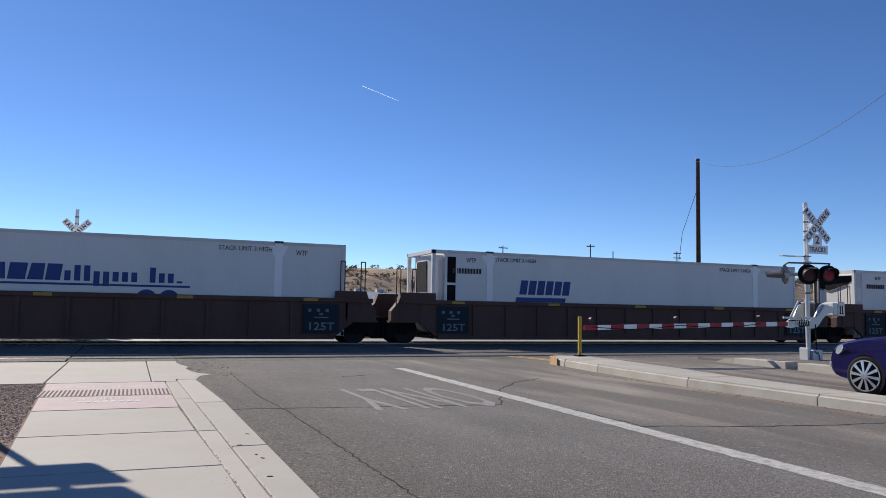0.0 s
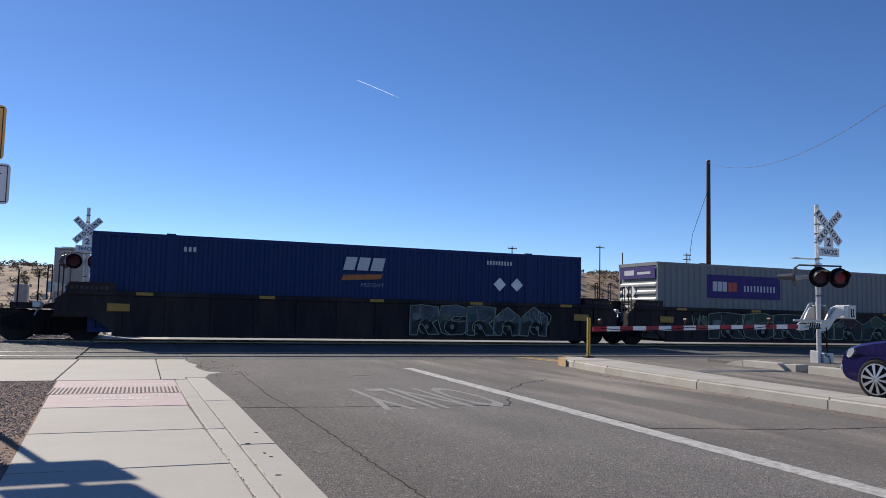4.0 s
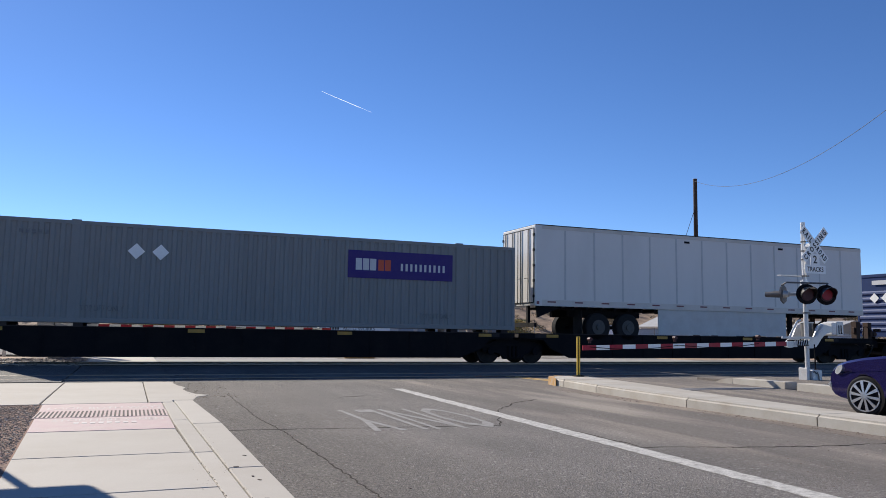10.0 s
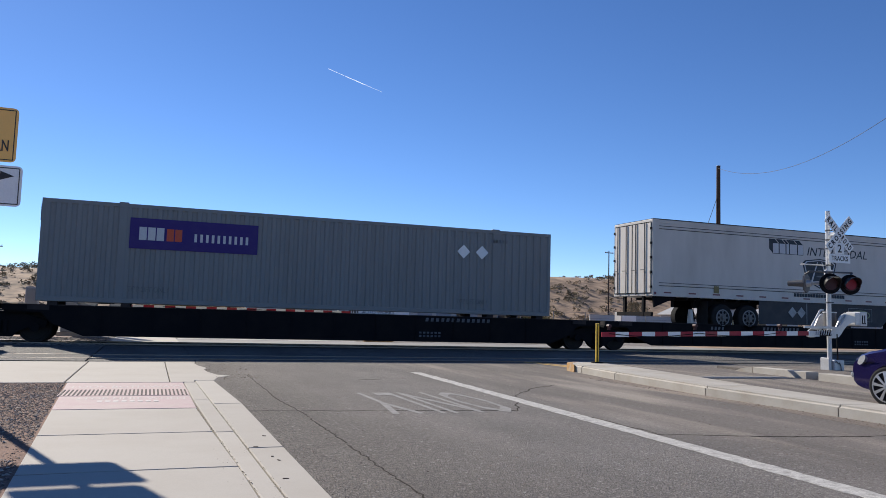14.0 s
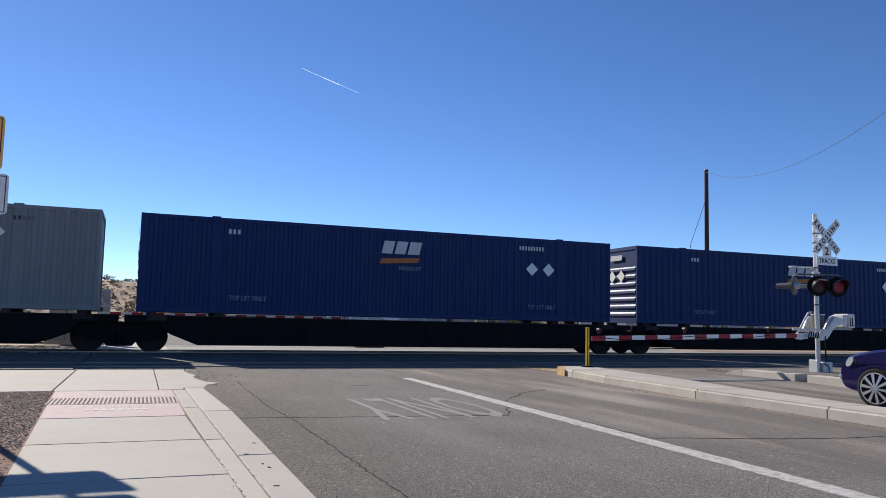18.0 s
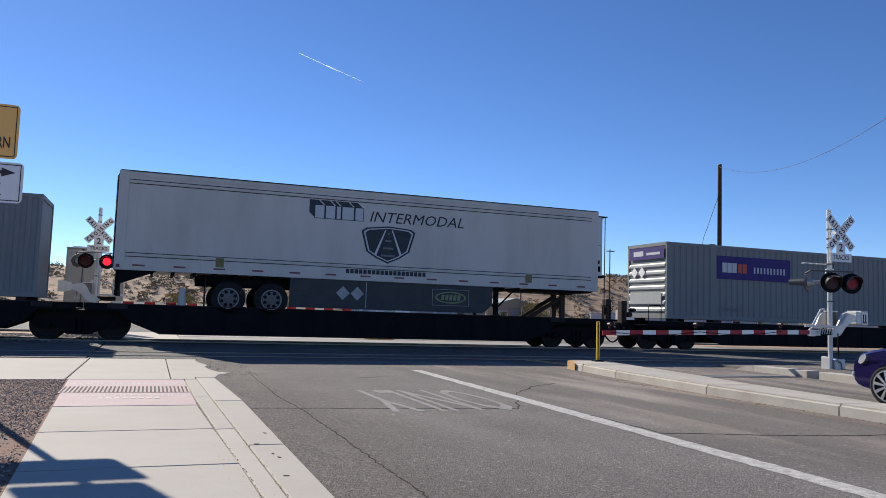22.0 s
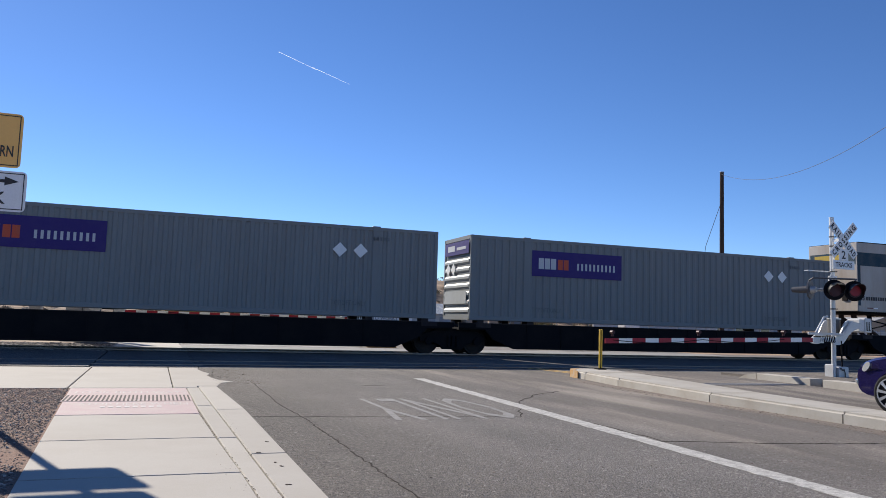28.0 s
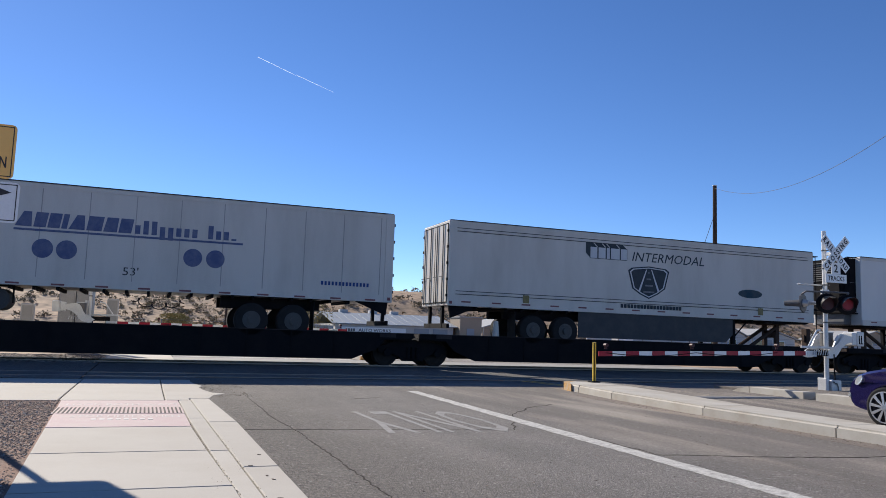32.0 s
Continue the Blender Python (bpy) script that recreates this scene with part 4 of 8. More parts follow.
def grey_container(doors=False):
    c = container_shell(M_GREY, "grey corrugated freight container with purple logo panel" + (", doors foremost" if doors else ""), doors)
    lx = 10.1 if doors else 2.32
    p = part("logo_panel", boxes((lx, lx + 3.66, -0.006, 0.006, 1.60, 2.50)), M_PURPLE, c, "dark purple logo panel")
    part("logo_block", bar_row(lx + 0.26, lx + 0.98, 1.86, 2.24, 3, 0, 0.14, -0.012), M_LOGO_WHITE, p)
    part("logo_block", bar_row(lx + 1.02, lx + 1.48, 1.86, 2.22, 2, 0, 0.14, -0.012), M_LOGO_ORANGE, p)
    part("logo_block", bar_row(lx + 1.80, lx + 3.46, 1.88, 2.12, 10, 0, 0.55, -0.012), M_LOGO_WHITE, p)
    d0 = (3.75, 4.42) if doors else (12.82, 13.50)
    for x in d0:
        part("diamond_placard", prisms("y", diamond(x, 2.10, 0.235)), M_SIGN_WHITE, c, "white diamond placard")
    for x in (2.35, 12.6):
        lettered("stencil", "TOP LIFT ONLY", 0.16, 1.15, M_TEXT_FADED, c, (x, 0.004, 0.34))
    part("number_lettering", bar_row(13.9 if not doors else 0.7, 14.5 if not doors else 1.5, 2.46, 2.58, 5, 0, 0.4, 0.004), M_TEXT_FADED, c)
    e = part("end_logo_panel", boxes((-0.030, -0.022, 0.14, WIDTH - 0.14, 2.28, 2.74)), M_PURPLE, c, "dark purple logo panel")
    part("logo_block", boxes((-0.036, -0.030, 1.45, 2.1, 2.42, 2.62)), M_LOGO_WHITE, e)
    part("logo_block", boxes((-0.036, -0.030, 0.4, 1.25, 2.44, 2.54)), M_LOGO_WHITE, e)
    if not doors:
        for y in (1.55, 2.05):
            q = part("diamond_placard", prisms("x", ([(y - 0.22, 1.78), (y, 1.56), (y + 0.22, 1.78), (y, 2.0)], -0.03, -0.02)), M_SIGN_WHITE, c)
        part("end_plate", boxes((-0.03, -0.017, 0.3, WIDTH - 0.2, 0.55, 1.0)), M_END_GREY, c)
    return c


def blue_container():
    c = container_shell(M_BLUE, "dark blue corrugated freight container with white diamond placards")
    part("logo_block", prisms("y", slanted(7.35, 7.72, 2.08, 2.50, 0.10), slanted(7.80, 8.17, 2.08, 2.50, 0.10), slanted(8.25, 8.66, 2.08, 2.50, 0.10)), M_LOGO_WHITE, c)
    part("logo_stripe", prisms("y", ([(7.30, 1.74), (8.62, 1.82), (8.68, 1.98), (7.36, 1.92)], -0.012, 0.0)), M_LOGO_RUST, c)
    lettered("word", "FREIGHT", 0.13, 0.80, M_TEXT_PALE, c, (7.95, 0.008, 1.55), shear=0.2)
    for x in (12.90, 13.56):
        part("diamond_placard", prisms("y", diamond(x, 1.80, 0.235)), M_SIGN_WHITE, c, "white diamond placard")
    for x in (2.6, 12.75):
        lettered("stencil", "TOP LIFT ONLY", 0.15, 1.1, M_TEXT_PALE, c, (x, 0.004, 0.40))
    part("number_lettering", bar_row(12.4, 13.4, 2.46, 2.60, 9, 0, 0.4, 0.004), M_LOGO_WHITE, c)
    part("number_lettering", bar_row(2.5, 2.9, 2.42, 2.56, 3, 0, 0.4, 0.004), M_LOGO_WHITE, c)
    for y in (1.0, 1.6):
        part("diamond_placard", prisms("x", ([(y - 0.24, 1.78), (y, 1.54), (y + 0.24, 1.78), (y, 2.02)], -0.03, -0.02)), M_SIGN_WHITE, c)
    part("end_logo_block", boxes((-0.03, -0.02, 0.95, 1.7, 2.4, 2.6)), M_LOGO_WHITE, c)
    return c


def name_block(parent, kind, x, z, k=1.0, y=0.0, ink=None):
    """Company marks on a white wall, as plain shapes. x, z: lower left corner; k: size; y: the wall's face."""
    if kind == "underlined":
        q = 0.02
        for wide, taper in ((0.46, 0.16), (0.34, 0.0), (0.34, 0.0), (0.16, 0.0), (0.46, 0.16), (0.44, 0.0), (0.40, 0.04), (0.38, 0.0)):
            pts = [(x + q * k, z + 0.16 * k), (x + (q + wide) * k, z + 0.16 * k), (x + (q + wide - taper * 0.5) * k + 0.06, z + 0.62 * k), (x + (q + taper) * k + 0.06, z + 0.62 * k)]
            part("logo_block", prisms("y", (pts, y - 0.012, y)), ink or M_LOGO_BLUE, parent)
            q += wide + 0.045
        tall = (0.44, 0.60, 0.60, 0.44, 0.44, 0.44, 0.44, 0.44, 0, 0.60, 0.44, 0.44, 0.22)
        part("logo_block", prisms("y", *[slanted(x + (3.42 + i * 0.25) * k, x + (3.58 + i * 0.25) * k, z + (0.16 if i not in (3, 4) else 0.02) * k, z + h * k, 0, y - 0.012, y) for i, h in enumerate(tall) if h]), ink or M_LOGO_BLUE, parent)
        part("logo_underline", boxes((x, x + 6.8 * k, y - 0.010, y, z + 0.03, z + 0.09)), ink or M_LOGO_BLUE, parent)
    elif kind == "block":
        row = ((0.20, 0.50), (0.56, 0.87), (0.93, 1.06), (1.12, 1.51), (1.57, 1.84))
        part("logo_shadow", boxes((x + 0.175 * k, x + 1.865 * k, y - 0.006, y, z - 0.04 * k, z + 0.42 * k)), M_LOGO_DARK, parent)
        part("logo_shadow", prisms("y", ([(x + 0.20 * k, z - 0.02 * k), (x + 0.20 * k, z + 0.40 * k), (x, z + 0.58 * k), (x, z + 0.16 * k)], y - 0.007, y)), M_LOGO_DARK, parent)
        for x0, x1 in row:
            part("logo_shadow", prisms("y", ([(x + x0 * k, z + 0.40 * k), (x + x1 * k, z + 0.40 * k), (x + (x1 - 0.20) * k, z + 0.58 * k), (x + (x0 - 0.20) * k, z + 0.58 * k)], y - 0.008, y)), M_LOGO_DARK, parent)
            part("logo_block", prisms("y", slanted(x + x0 * k, x + x1 * k, z - 0.02 * k, z + 0.40 * k, 0.0, y - 0.016, y - 0.006)), M_LOGO_WHITE, parent)


def reefer_nose(parent, x, z0, z1, way, dark, deep=0.55):
    """Cooling unit on a trailer's nose: rounded white housing, louvred front, side panel, drip tray and guard rail."""
    body = M_WHITE if not dark else M_BLACK
    def at(d):
        return x + way * d
    prof = [(at(0), 0.26), (at(deep * 0.62), 0.28), (at(deep * 0.9), 0.36), (at(deep), 0.52), (at(deep), 2.03), (at(deep * 0.9), 2.19), (at(deep * 0.62), 2.27), (at(0), 2.29)]
    u = part("cooling_unit", prisms("z", (prof, z0, z1)), body, parent, "white cooling unit" if not dark else "black cooling unit")
    f0, f1 = sorted((at(deep), at(deep + 0.03)))
    part("grille_back", boxes((*sorted((at(deep), at(deep + 0.012))), 0.55, 2.0, z1 - 0.98, z1 - 0.08)), M_BLACK, u)
    for i in range(9):
        z = z1 - 0.14 - i * 0.095
        part("louvre", boxes((f0, f1, 0.55, 2.0, z - 0.034, z), bevel=0.004), M_ALU if not dark else M_DARK_STEEL, u)
    for y0, y1 in ((0.58, 1.24), (1.30, 1.98)):
        part("front_door", boxes((f0, f1, y0, y1, z0 + 0.10, z1 - 1.08), bevel=0.01), body, u)
    part("drip_tray", boxes((*sorted((at(0), at(deep + 0.03))), 0.30, 2.25, z0 - 0.07, z0), bevel=0.01), M_BLACK, u)
    part("side_seam", boxes((*sorted((at(deep * 0.10), at(deep * 0.60))), 0.262, 0.274, z1 - 1.06, z1 - 1.04)), M_DARK_STEEL, u)
    part("side_window", boxes((*sorted((at(deep * 0.30), at(deep * 0.52))), 0.258, 0.272, z0 + 0.42, z0 + 0.56)), M_BLACK, u)
    part("control_panel", boxes((*sorted((at(deep * 0.24), at(deep * 0.60))), 0.258, 0.272, z0 + 0.14, z0 + 0.34)), M_BLACK, u)
    if deep < 0.5:
        # hood lip at the top and a drain pipe down to the deck
        part("hood_lip", boxes((*sorted((at(0.02), at(deep + 0.10))), 0.22, 2.30, z1, z1 + 0.035), bevel=0.01), M_BLACK, u)
        part("drain_pipe", rods(((at(deep + 0.06), 0.34, -1.0), (at(deep + 0.06), 0.34, z1), 0.016, 6)), M_BLACK, u)
        return
    # dark sloping cheek beside the grille
    part("side_cheek", prisms("y", ([(at(deep * 0.08), z1 - 0.06), (at(deep * 0.60), z1 - 0.06), (at(deep * 0.60), z1 - 0.92), (at(deep * 0.46), z1 - 0.80), (at(deep * 0.36), z1 - 0.28)], 0.256, 0.272)), M_BLACK, u)
    g = deep + 0.15
    part("guard_rail", tube([(at(0), 0.18, z1 + 0.02), (at(g * 0.8), 0.18, z1 + 0.02), (at(g), 0.22, z1 - 0.04), (at(g), 0.22, z0 - 0.05), (at(0), 0.20, z0 - 0.06)], 0.025, 6), M_BLACK, u)
    part("guard_rail", tube([(at(0), 2.37, z1 + 0.02), (at(g * 0.8), 2.37, z1 + 0.02), (at(g), 2.33, z1 - 0.04), (at(g), 2.33, z0 - 0.05), (at(0), 2.35, z0 - 0.06)], 0.025, 6), M_BLACK, u)
    part("guard_bar", rods(((at(g), 0.22, z1 - 0.04), (at(g), 2.33, z1 - 0.04), 0.022, 6), ((at(g), 0.22, z0), (at(g), 2.33, z0), 0.022, 6)), M_BLACK, u)
    part("nose_step", boxes((*sorted((at(0.02), at(deep * 0.8))), 0.5, 2.05, 0.0, z0 - 0.07), bevel=0.03), M_DARK_STEEL, u)


M_POST_WHITE = material("post_white", (0.84, 0.83, 0.81), 0.45, 0, (0.6, 0.57, 0.53), 0.25, 0.8, 0.03, 30.0, 0.02, 0.3)


def white_container(mark, label):
    """Smooth white refrigerated container for the wells."""
    c = thing("shipping_container", label, "container", "loads of the train")
    L, H, W = LENGTH, HEIGHT, WIDTH
    part("body", boxes((0.45, L, 0.02, W - 0.02, 0.10, H - 0.02), bevel=0.015), M_WHITE, c)
    part("front_frame", boxes((0.0, 0.12, 0.0, 0.12, 0.0, H), (0.0, 0.12, W - 0.12, W, 0.0, H), (0.0, 0.12, 0.12, W - 0.12, H - 0.12, H), (0.0, 0.45, 0.0, 0.10, H - 0.12, H), (0.0, 0.45, W - 0.1, W, H - 0.12, H), (0.0, 0.45, 0.0, 0.10, 0.0, 0.14), (0.0, 0.45, W - 0.1, W, 0.0, 0.14)), M_WHITE, c)
    if mark == "blue":
        # rounded unit behind an open frame, louvred openings in the flank
        rounded_unit = [(0.46, 0.20), (0.30, 0.24), (0.17, 0.40), (0.11, 0.75), (0.10, 1.27), (0.11, 1.80), (0.17, 2.15), (0.30, 2.31), (0.46, 2.35)]
        u = part("cooling_unit", prisms("z", (rounded_unit, 0.20, H - 0.16)), M_WHITE, c, "white rounded cooling unit")
        part("unit_grille", boxes((0.085, 0.108, 0.8, 1.75, 1.5, H - 0.35)), M_BLACK, u)
        for z0, z1 in ((0.62, 1.72), (1.80, H - 0.22)):
            part("flank_opening", boxes((0.50, 0.86, 0.006, 0.03, z0, z1)), M_BLACK, c)
            part("opening_frame", boxes((0.46, 0.50, -0.004, 0.03, z0 - 0.04, z1 + 0.04), (0.86, 0.90, -0.004, 0.03, z0 - 0.04, z1 + 0.04), (0.50, 0.86, -0.004, 0.03, z1, z1 + 0.04), (0.50, 0.86, -0.004, 0.03, z0 - 0.04, z0)), M_WHITE, c)
    else:
        # smooth white unit with a dark V-shaped air intake
        u = part("cooling_unit", boxes((0.26, 0.46, 0.06, W - 0.12, 0.15, H - 0.13), bevel=0.05), M_WHITE, c, "white cooling unit with dark air intake")
        intake = [(0.10, H - 0.30), (0.62, 2.26), (1.50, 2.02), (2.02, 2.16), (2.10, H - 0.22), (0.10, H - 0.22)]
        part("air_intake", prisms("x", (intake, 0.245, 0.262)), M_BLACK, u)
        part("intake_lip", prisms("x", ([(0.60, 2.22), (1.50, 1.97), (2.06, 2.12), (2.02, 2.18), (1.50, 2.04), (0.64, 2.28)], 0.225, 0.25)), M_DARK_STEEL, u)
        part("badge", rods(((0.235, 1.45, H - 0.30), (0.245, 1.45, H - 0.30), 0.09, 14)), M_ALU, u)
        part("unit_gap", boxes((0.247, 0.262, 2.20, 2.34, 0.3, H - 0.22)), M_BLACK, u)
        part("flank_panel", boxes((0.02, 0.45, 0.012, 0.04, 0.14, H - 0.12)), M_WHITE2, c)
        for z in (0.75, 1.55):
            part("flank_hatch", boxes((0.14, 0.40, 0.004, 0.012, z, z + 0.6), bevel=0.003), M_WHITE, c)
    for x0, x1 in ((0.45, 0.55), (2.02, 2.26), (L - 2.26, L - 2.02), (L - 0.10, L)):
        part("post", boxes((x0, x1, 0.0, 0.1, 0.0, H), (x0, x1, W - 0.1, W, 0.0, H), bevel=0.006), M_POST_WHITE if x1 - x0 > 0.2 else M_WHITE, c)
        if x1 - x0 > 0.2:
            part("post_flare", prisms("y", ([(x0 - 0.18, H - 0.13), (x0, H - 0.50), (x1, H - 0.50), (x1 + 0.18, H - 0.13)], 0.012, 0.05)), M_POST_WHITE, c)
    part("bottom_rail", boxes((0.45, L, 0.0, 0.1, 0.0, 0.14), (0.45, L, W - 0.1, W, 0.0, 0.14)), M_WHITE2, c)
    part("top_rail", boxes((0.55, L - 0.1, 0.004, 0.09, H - 0.10, H - 0.002), (0.55, L - 0.1, W - 0.09, W - 0.004, H - 0.10, H - 0.002)), M_WHITE2, c)
    part("corner_casting", boxes((2.0, 2.28, -0.006, 0.16, H - 0.055, H + 0.02), (L - 2.28, L - 2.0, -0.006, 0.16, H - 0.055, H + 0.02), bevel=0.01), M_SKIRT, c)
    lettered("stencil", "WTP", 0.16, 0.36, M_TEXT, c, (1.25, 0.012, 2.50), bold=0.0)
    lettered("stencil", "WTP", 0.16, 0.36, M_TEXT, c, (L - 1.6, 0.012, 2.50))
    lettered("stencil", "STACK LIMIT 3 HIGH", 0.14, 1.6, M_TEXT, c, (2.35, 0.012, 2.58))
    lettered("stencil", "STACK LIMIT 3 HIGH", 0.14, 1.6, M_TEXT, c, (L - 3.95, 0.012, 2.58))
    part("number_lettering", bar_row(0.75, 1.85, 2.12, 2.30, 10, 0, 0.35, 0.012), M_TEXT, c)
    if mark == "blue":
        part("logo_block", prisms("y", *[slanted(3.30 + i * 0.345, 3.58 + i * 0.345, 1.46, 1.96, 0.08, 0.008, 0.02) for i in range(6)]), M_LOGO_BLUE, c)
        part("logo_underline", prisms("y", slanted(3.15, 5.15, 1.20, 1.36, 0.03, 0.008, 0.02)), M_LOGO_BLUE, c)
    elif mark == "block":
        name_block(c, "block", 6.68, 1.66, 1.42, 0.02)
        part("logo_block", bar_row(9.5, 10.5, 1.66, 2.06, 3, 0.0, 0.3, 0.006), M_LOGO_DARK, c)
        part("logo_block", boxes((9.48, 9.70, 0.008, 0.02, 2.14, 2.30)), M_LOGO_DARK, c)
        lettered("stencil", "INTERMODAL", 0.36, 5.0, M_LOGO_DARK, c, (6.0, 0.012, 1.06))
        lettered("stencil", "53FT", 0.27, 0.62, M_TEXT, c, (L - 1.55, 0.012, 1.98), bold=0.01)
        lettered("stencil", "XHC", 0.27, 0.56, M_TEXT, c, (L - 1.5, 0.012, 1.60), bold=0.01)
    else:
        name_block(c, "underlined", 4.62, 1.36, 1.0, 0.02)
        for x in (5.3, 5.95, 10.22, 10.84):
            part("logo_disc", rods(((x, 0.004, 1.02), (x, 0.02, 1.02), 0.30, 28)), M_LOGO_BLUE, c)
    return c


DUAL = {}


def trailer_wheel(parent, x, z=0.0, bright=False):
    if "tyre" not in DUAL:
        bm = bmesh.new()
        rod(bm, (0, 0, 0), (0, 0.28, 0), 0.51, 28)
        rod(bm, (0, -0.03, 0), (0, 0, 0), 0.46, 28, 0.51)
        DUAL["tyre"] = data("tyre", bm, M_RUBBER)
        bm = bmesh.new()
        rod(bm, (0, -0.040, 0), (0, -0.028, 0), 0.27, 24)
        rod(bm, (0, -0.042, 0), (0, -0.0405, 0), 0.21, 24)
        rod(bm, (0, -0.10, 0), (0, -0.04, 0), 0.11, 12)
        for i in range(10):
            a = i * math.pi / 5
            rod(bm, (0.19 * math.cos(a), -0.065, 0.19 * math.sin(a)), (0.19 * math.cos(a), -0.045, 0.19 * math.sin(a)), 0.022, 6)
        DUAL["rim"] = data("rim", bm, M_TYRE_RIM)
        # polished rim with dark hand holes
        bm = bmesh.new()
        rod(bm, (0, -0.028, 0), (0, -0.020, 0), 0.29, 28)
        rod(bm, (0, -0.052, 0), (0, -0.028, 0), 0.14, 24, 0.265)
        rod(bm, (0, -0.12, 0), (0, -0.04, 0), 0.085, 14)
        for i in range(8):
            a = i * math.pi / 4
            box(bm, 0.12 * math.cos(a) - 0.02, 0.12 * math.cos(a) + 0.02, -0.07, -0.05, 0.12 * math.sin(a) - 0.02, 0.13 * math.sin(a) + 0.02)
        DUAL["bright"] = data("bright_rim", bm, M_RIM_DULL)
        lip = bmesh.new()
        rings = [[lip.verts.new((r * math.cos(k * math.tau / 32), f, r * math.sin(k * math.tau / 32))) for k in range(32)] for r, f in ((0.275, -0.03), (0.275, -0.05), (0.315, -0.05), (0.315, -0.03))]
        for p, q in zip(rings, rings[1:]):
            for k in range(32):
                lip.faces.new((p[k], p[(k + 1) % 32], q[(k + 1) % 32], q[k]))
        bmesh.ops.recalc_face_normals(lip, faces=lip.faces)
        DUAL["lip"] = data("rim_lip", lip, M_GALV_DULL)
        DUAL["hole"] = data("hand_hole", rods(((0, -0.048, 0), (0, -0.030, 0), 0.050, 12)), M_BLACK)
    for y, flip in ((0.03, 0), (2.52, 180)):
        w = part("wheel", DUAL["tyre"], None, parent)
        w.matrix_basis = pose(x, y, z, 0, 0, flip)
        part("rim", DUAL["bright" if bright else "rim"], None, w)
        if bright:
            part("rim_lip", DUAL["lip"], None, w, "worn bright rim lip")
        for i in range(8 if bright else 0):
            a = (i + 0.5) * math.pi / 4
            part("hand_hole", DUAL["hole"], None, w).matrix_basis = pose(0.205 * math.cos(a), 0, 0.205 * math.sin(a))


def trailer(kind, mat, label):
    """A 53-foot road trailer; local z = 0 is its floor line. Nose to the left for 'nose_left' kinds, else doors to the left."""
    t = thing("semi_trailer", label, "trailer", "loads of the train")
    L, H, W = LENGTH, 2.90, WIDTH
    nose_left = kind in ("underlined", "underlined_small", "striped", "plain_nose")
    part("body", boxes((0.0, L, 0.0, W, 0.0, H), bevel=0.02), mat, t)
    part("bottom_rail", boxes((0.02, L - 0.02, -0.018, 0.0, 0.0, 0.22), (0.02, L - 0.02, W, W + 0.018, 0.0, 0.22)), M_WHITE2 if kind != "striped" else mat, t)
    part("top_rail", boxes((0.02, L - 0.02, -0.016, 0.0, H - 0.14, H - 0.02)), M_WHITE2 if kind != "striped" else mat, t)
    part("roof_edge", boxes((0.04, L - 0.04, -0.02, W + 0.02, H, H + 0.022)), M_BLACK, t)
    drop = 0.09 if kind in ("underlined", "underlined_small") else 0.0
    for x in [0.5 + i * (L - 1.4) / 13 for i in range(14)]:
        part("marker_strip", boxes((x, x + 0.34, -0.024, -0.018, 0.12 - drop, 0.17 - drop)), M_CONSPIC, t)
        if kind == "striped":
            part("marker_strip", boxes((x + 0.345, x + 0.60, -0.024, -0.018, 0.12, 0.17)), M_SIGN_WHITE, t)
    def X(x):
        return L - x if not nose_left else x
    seams = {"underlined_small": 13, "panelled": 13, "striped": 13}.get(kind, 0)
    for i in range(1, seams):
        x = i * L / seams + {"striped": 0.58, "underlined_small": 0.80}.get(kind, 0.0)
        part("wall_seam", boxes((x - (0.035 if kind == "panelled" else 0.012), x + (0.035 if kind == "panelled" else 0.012), -0.008, 0.0, 0.24, H - 0.15)), M_SEAM if kind == "panelled" else M_SEAM_DARK, t)
    if kind in ("shield", "shield_eco"):
        part("wall_rail", boxes((0.25, L - 0.3, -0.02, 0.0, H - 0.34, H - 0.27), (0.25, L - 0.3, -0.02, 0.0, 0.42, 0.49)), M_WHITE2, t)
        for z in (0.505, 0.395, H - 0.36, H - 0.25):
            part("rail_line", boxes((0.25, L - 0.3, -0.006, 0.0, z - 0.012, z + 0.012)), M_SKIRT, t)
    # running gear at the door end, landing legs and kingpin at the nose end
    hubs = {"striped": [12.10, 13.36], "underlined": [11.08, 12.35], "underlined_small": [11.72, 12.99], "panelled": [2.65, 3.95], "shield": [3.25, 4.53], "shield_eco": [3.25, 4.53]}.get(kind, [11.8, 13.1])
    for x in hubs:
        trailer_wheel(t, x, -0.72, kind in ("striped", "shield"))
    a, b = min(hubs) - 0.9, max(hubs) + 0.9
    part("slider_frame", boxes((a, b, 0.55, 0.75, -0.35, -0.02), (a, b, W - 0.75, W - 0.55, -0.35, -0.02)), M_BLACK, t)
    part("axle", rods(*[((x, 0.1, -0.72), (x, W - 0.1, -0.72), 0.07, 8) for x in hubs]), M_BLACK, t)
    flap = max(hubs) + 0.64 if nose_left else min(hubs) - 0.68
    part("mud_flap", boxes((flap - 0.01, flap + 0.01, 0.05, 0.65, -1.05, -0.1)), M_RUBBER, t)
    e = X(L)
    s = 1 if nose_left else -1
    part("bumper", boxes((min(e - s * 0.15, e - s * 0.05), max(e - s * 0.15, e - s * 0.05), 0.15, W - 0.15, -0.75, -0.60), (min(e - s * 0.14, e - s * 0.04), max(e - s * 0.14, e - s * 0.04), 0.6, 0.72, -0.75, 0.0), (min(e - s * 0.14, e - s * 0.04), max(e - s * 0.14, e - s * 0.04), W - 0.72, W - 0.6, -0.75, 0.0)), M_BLACK, t)
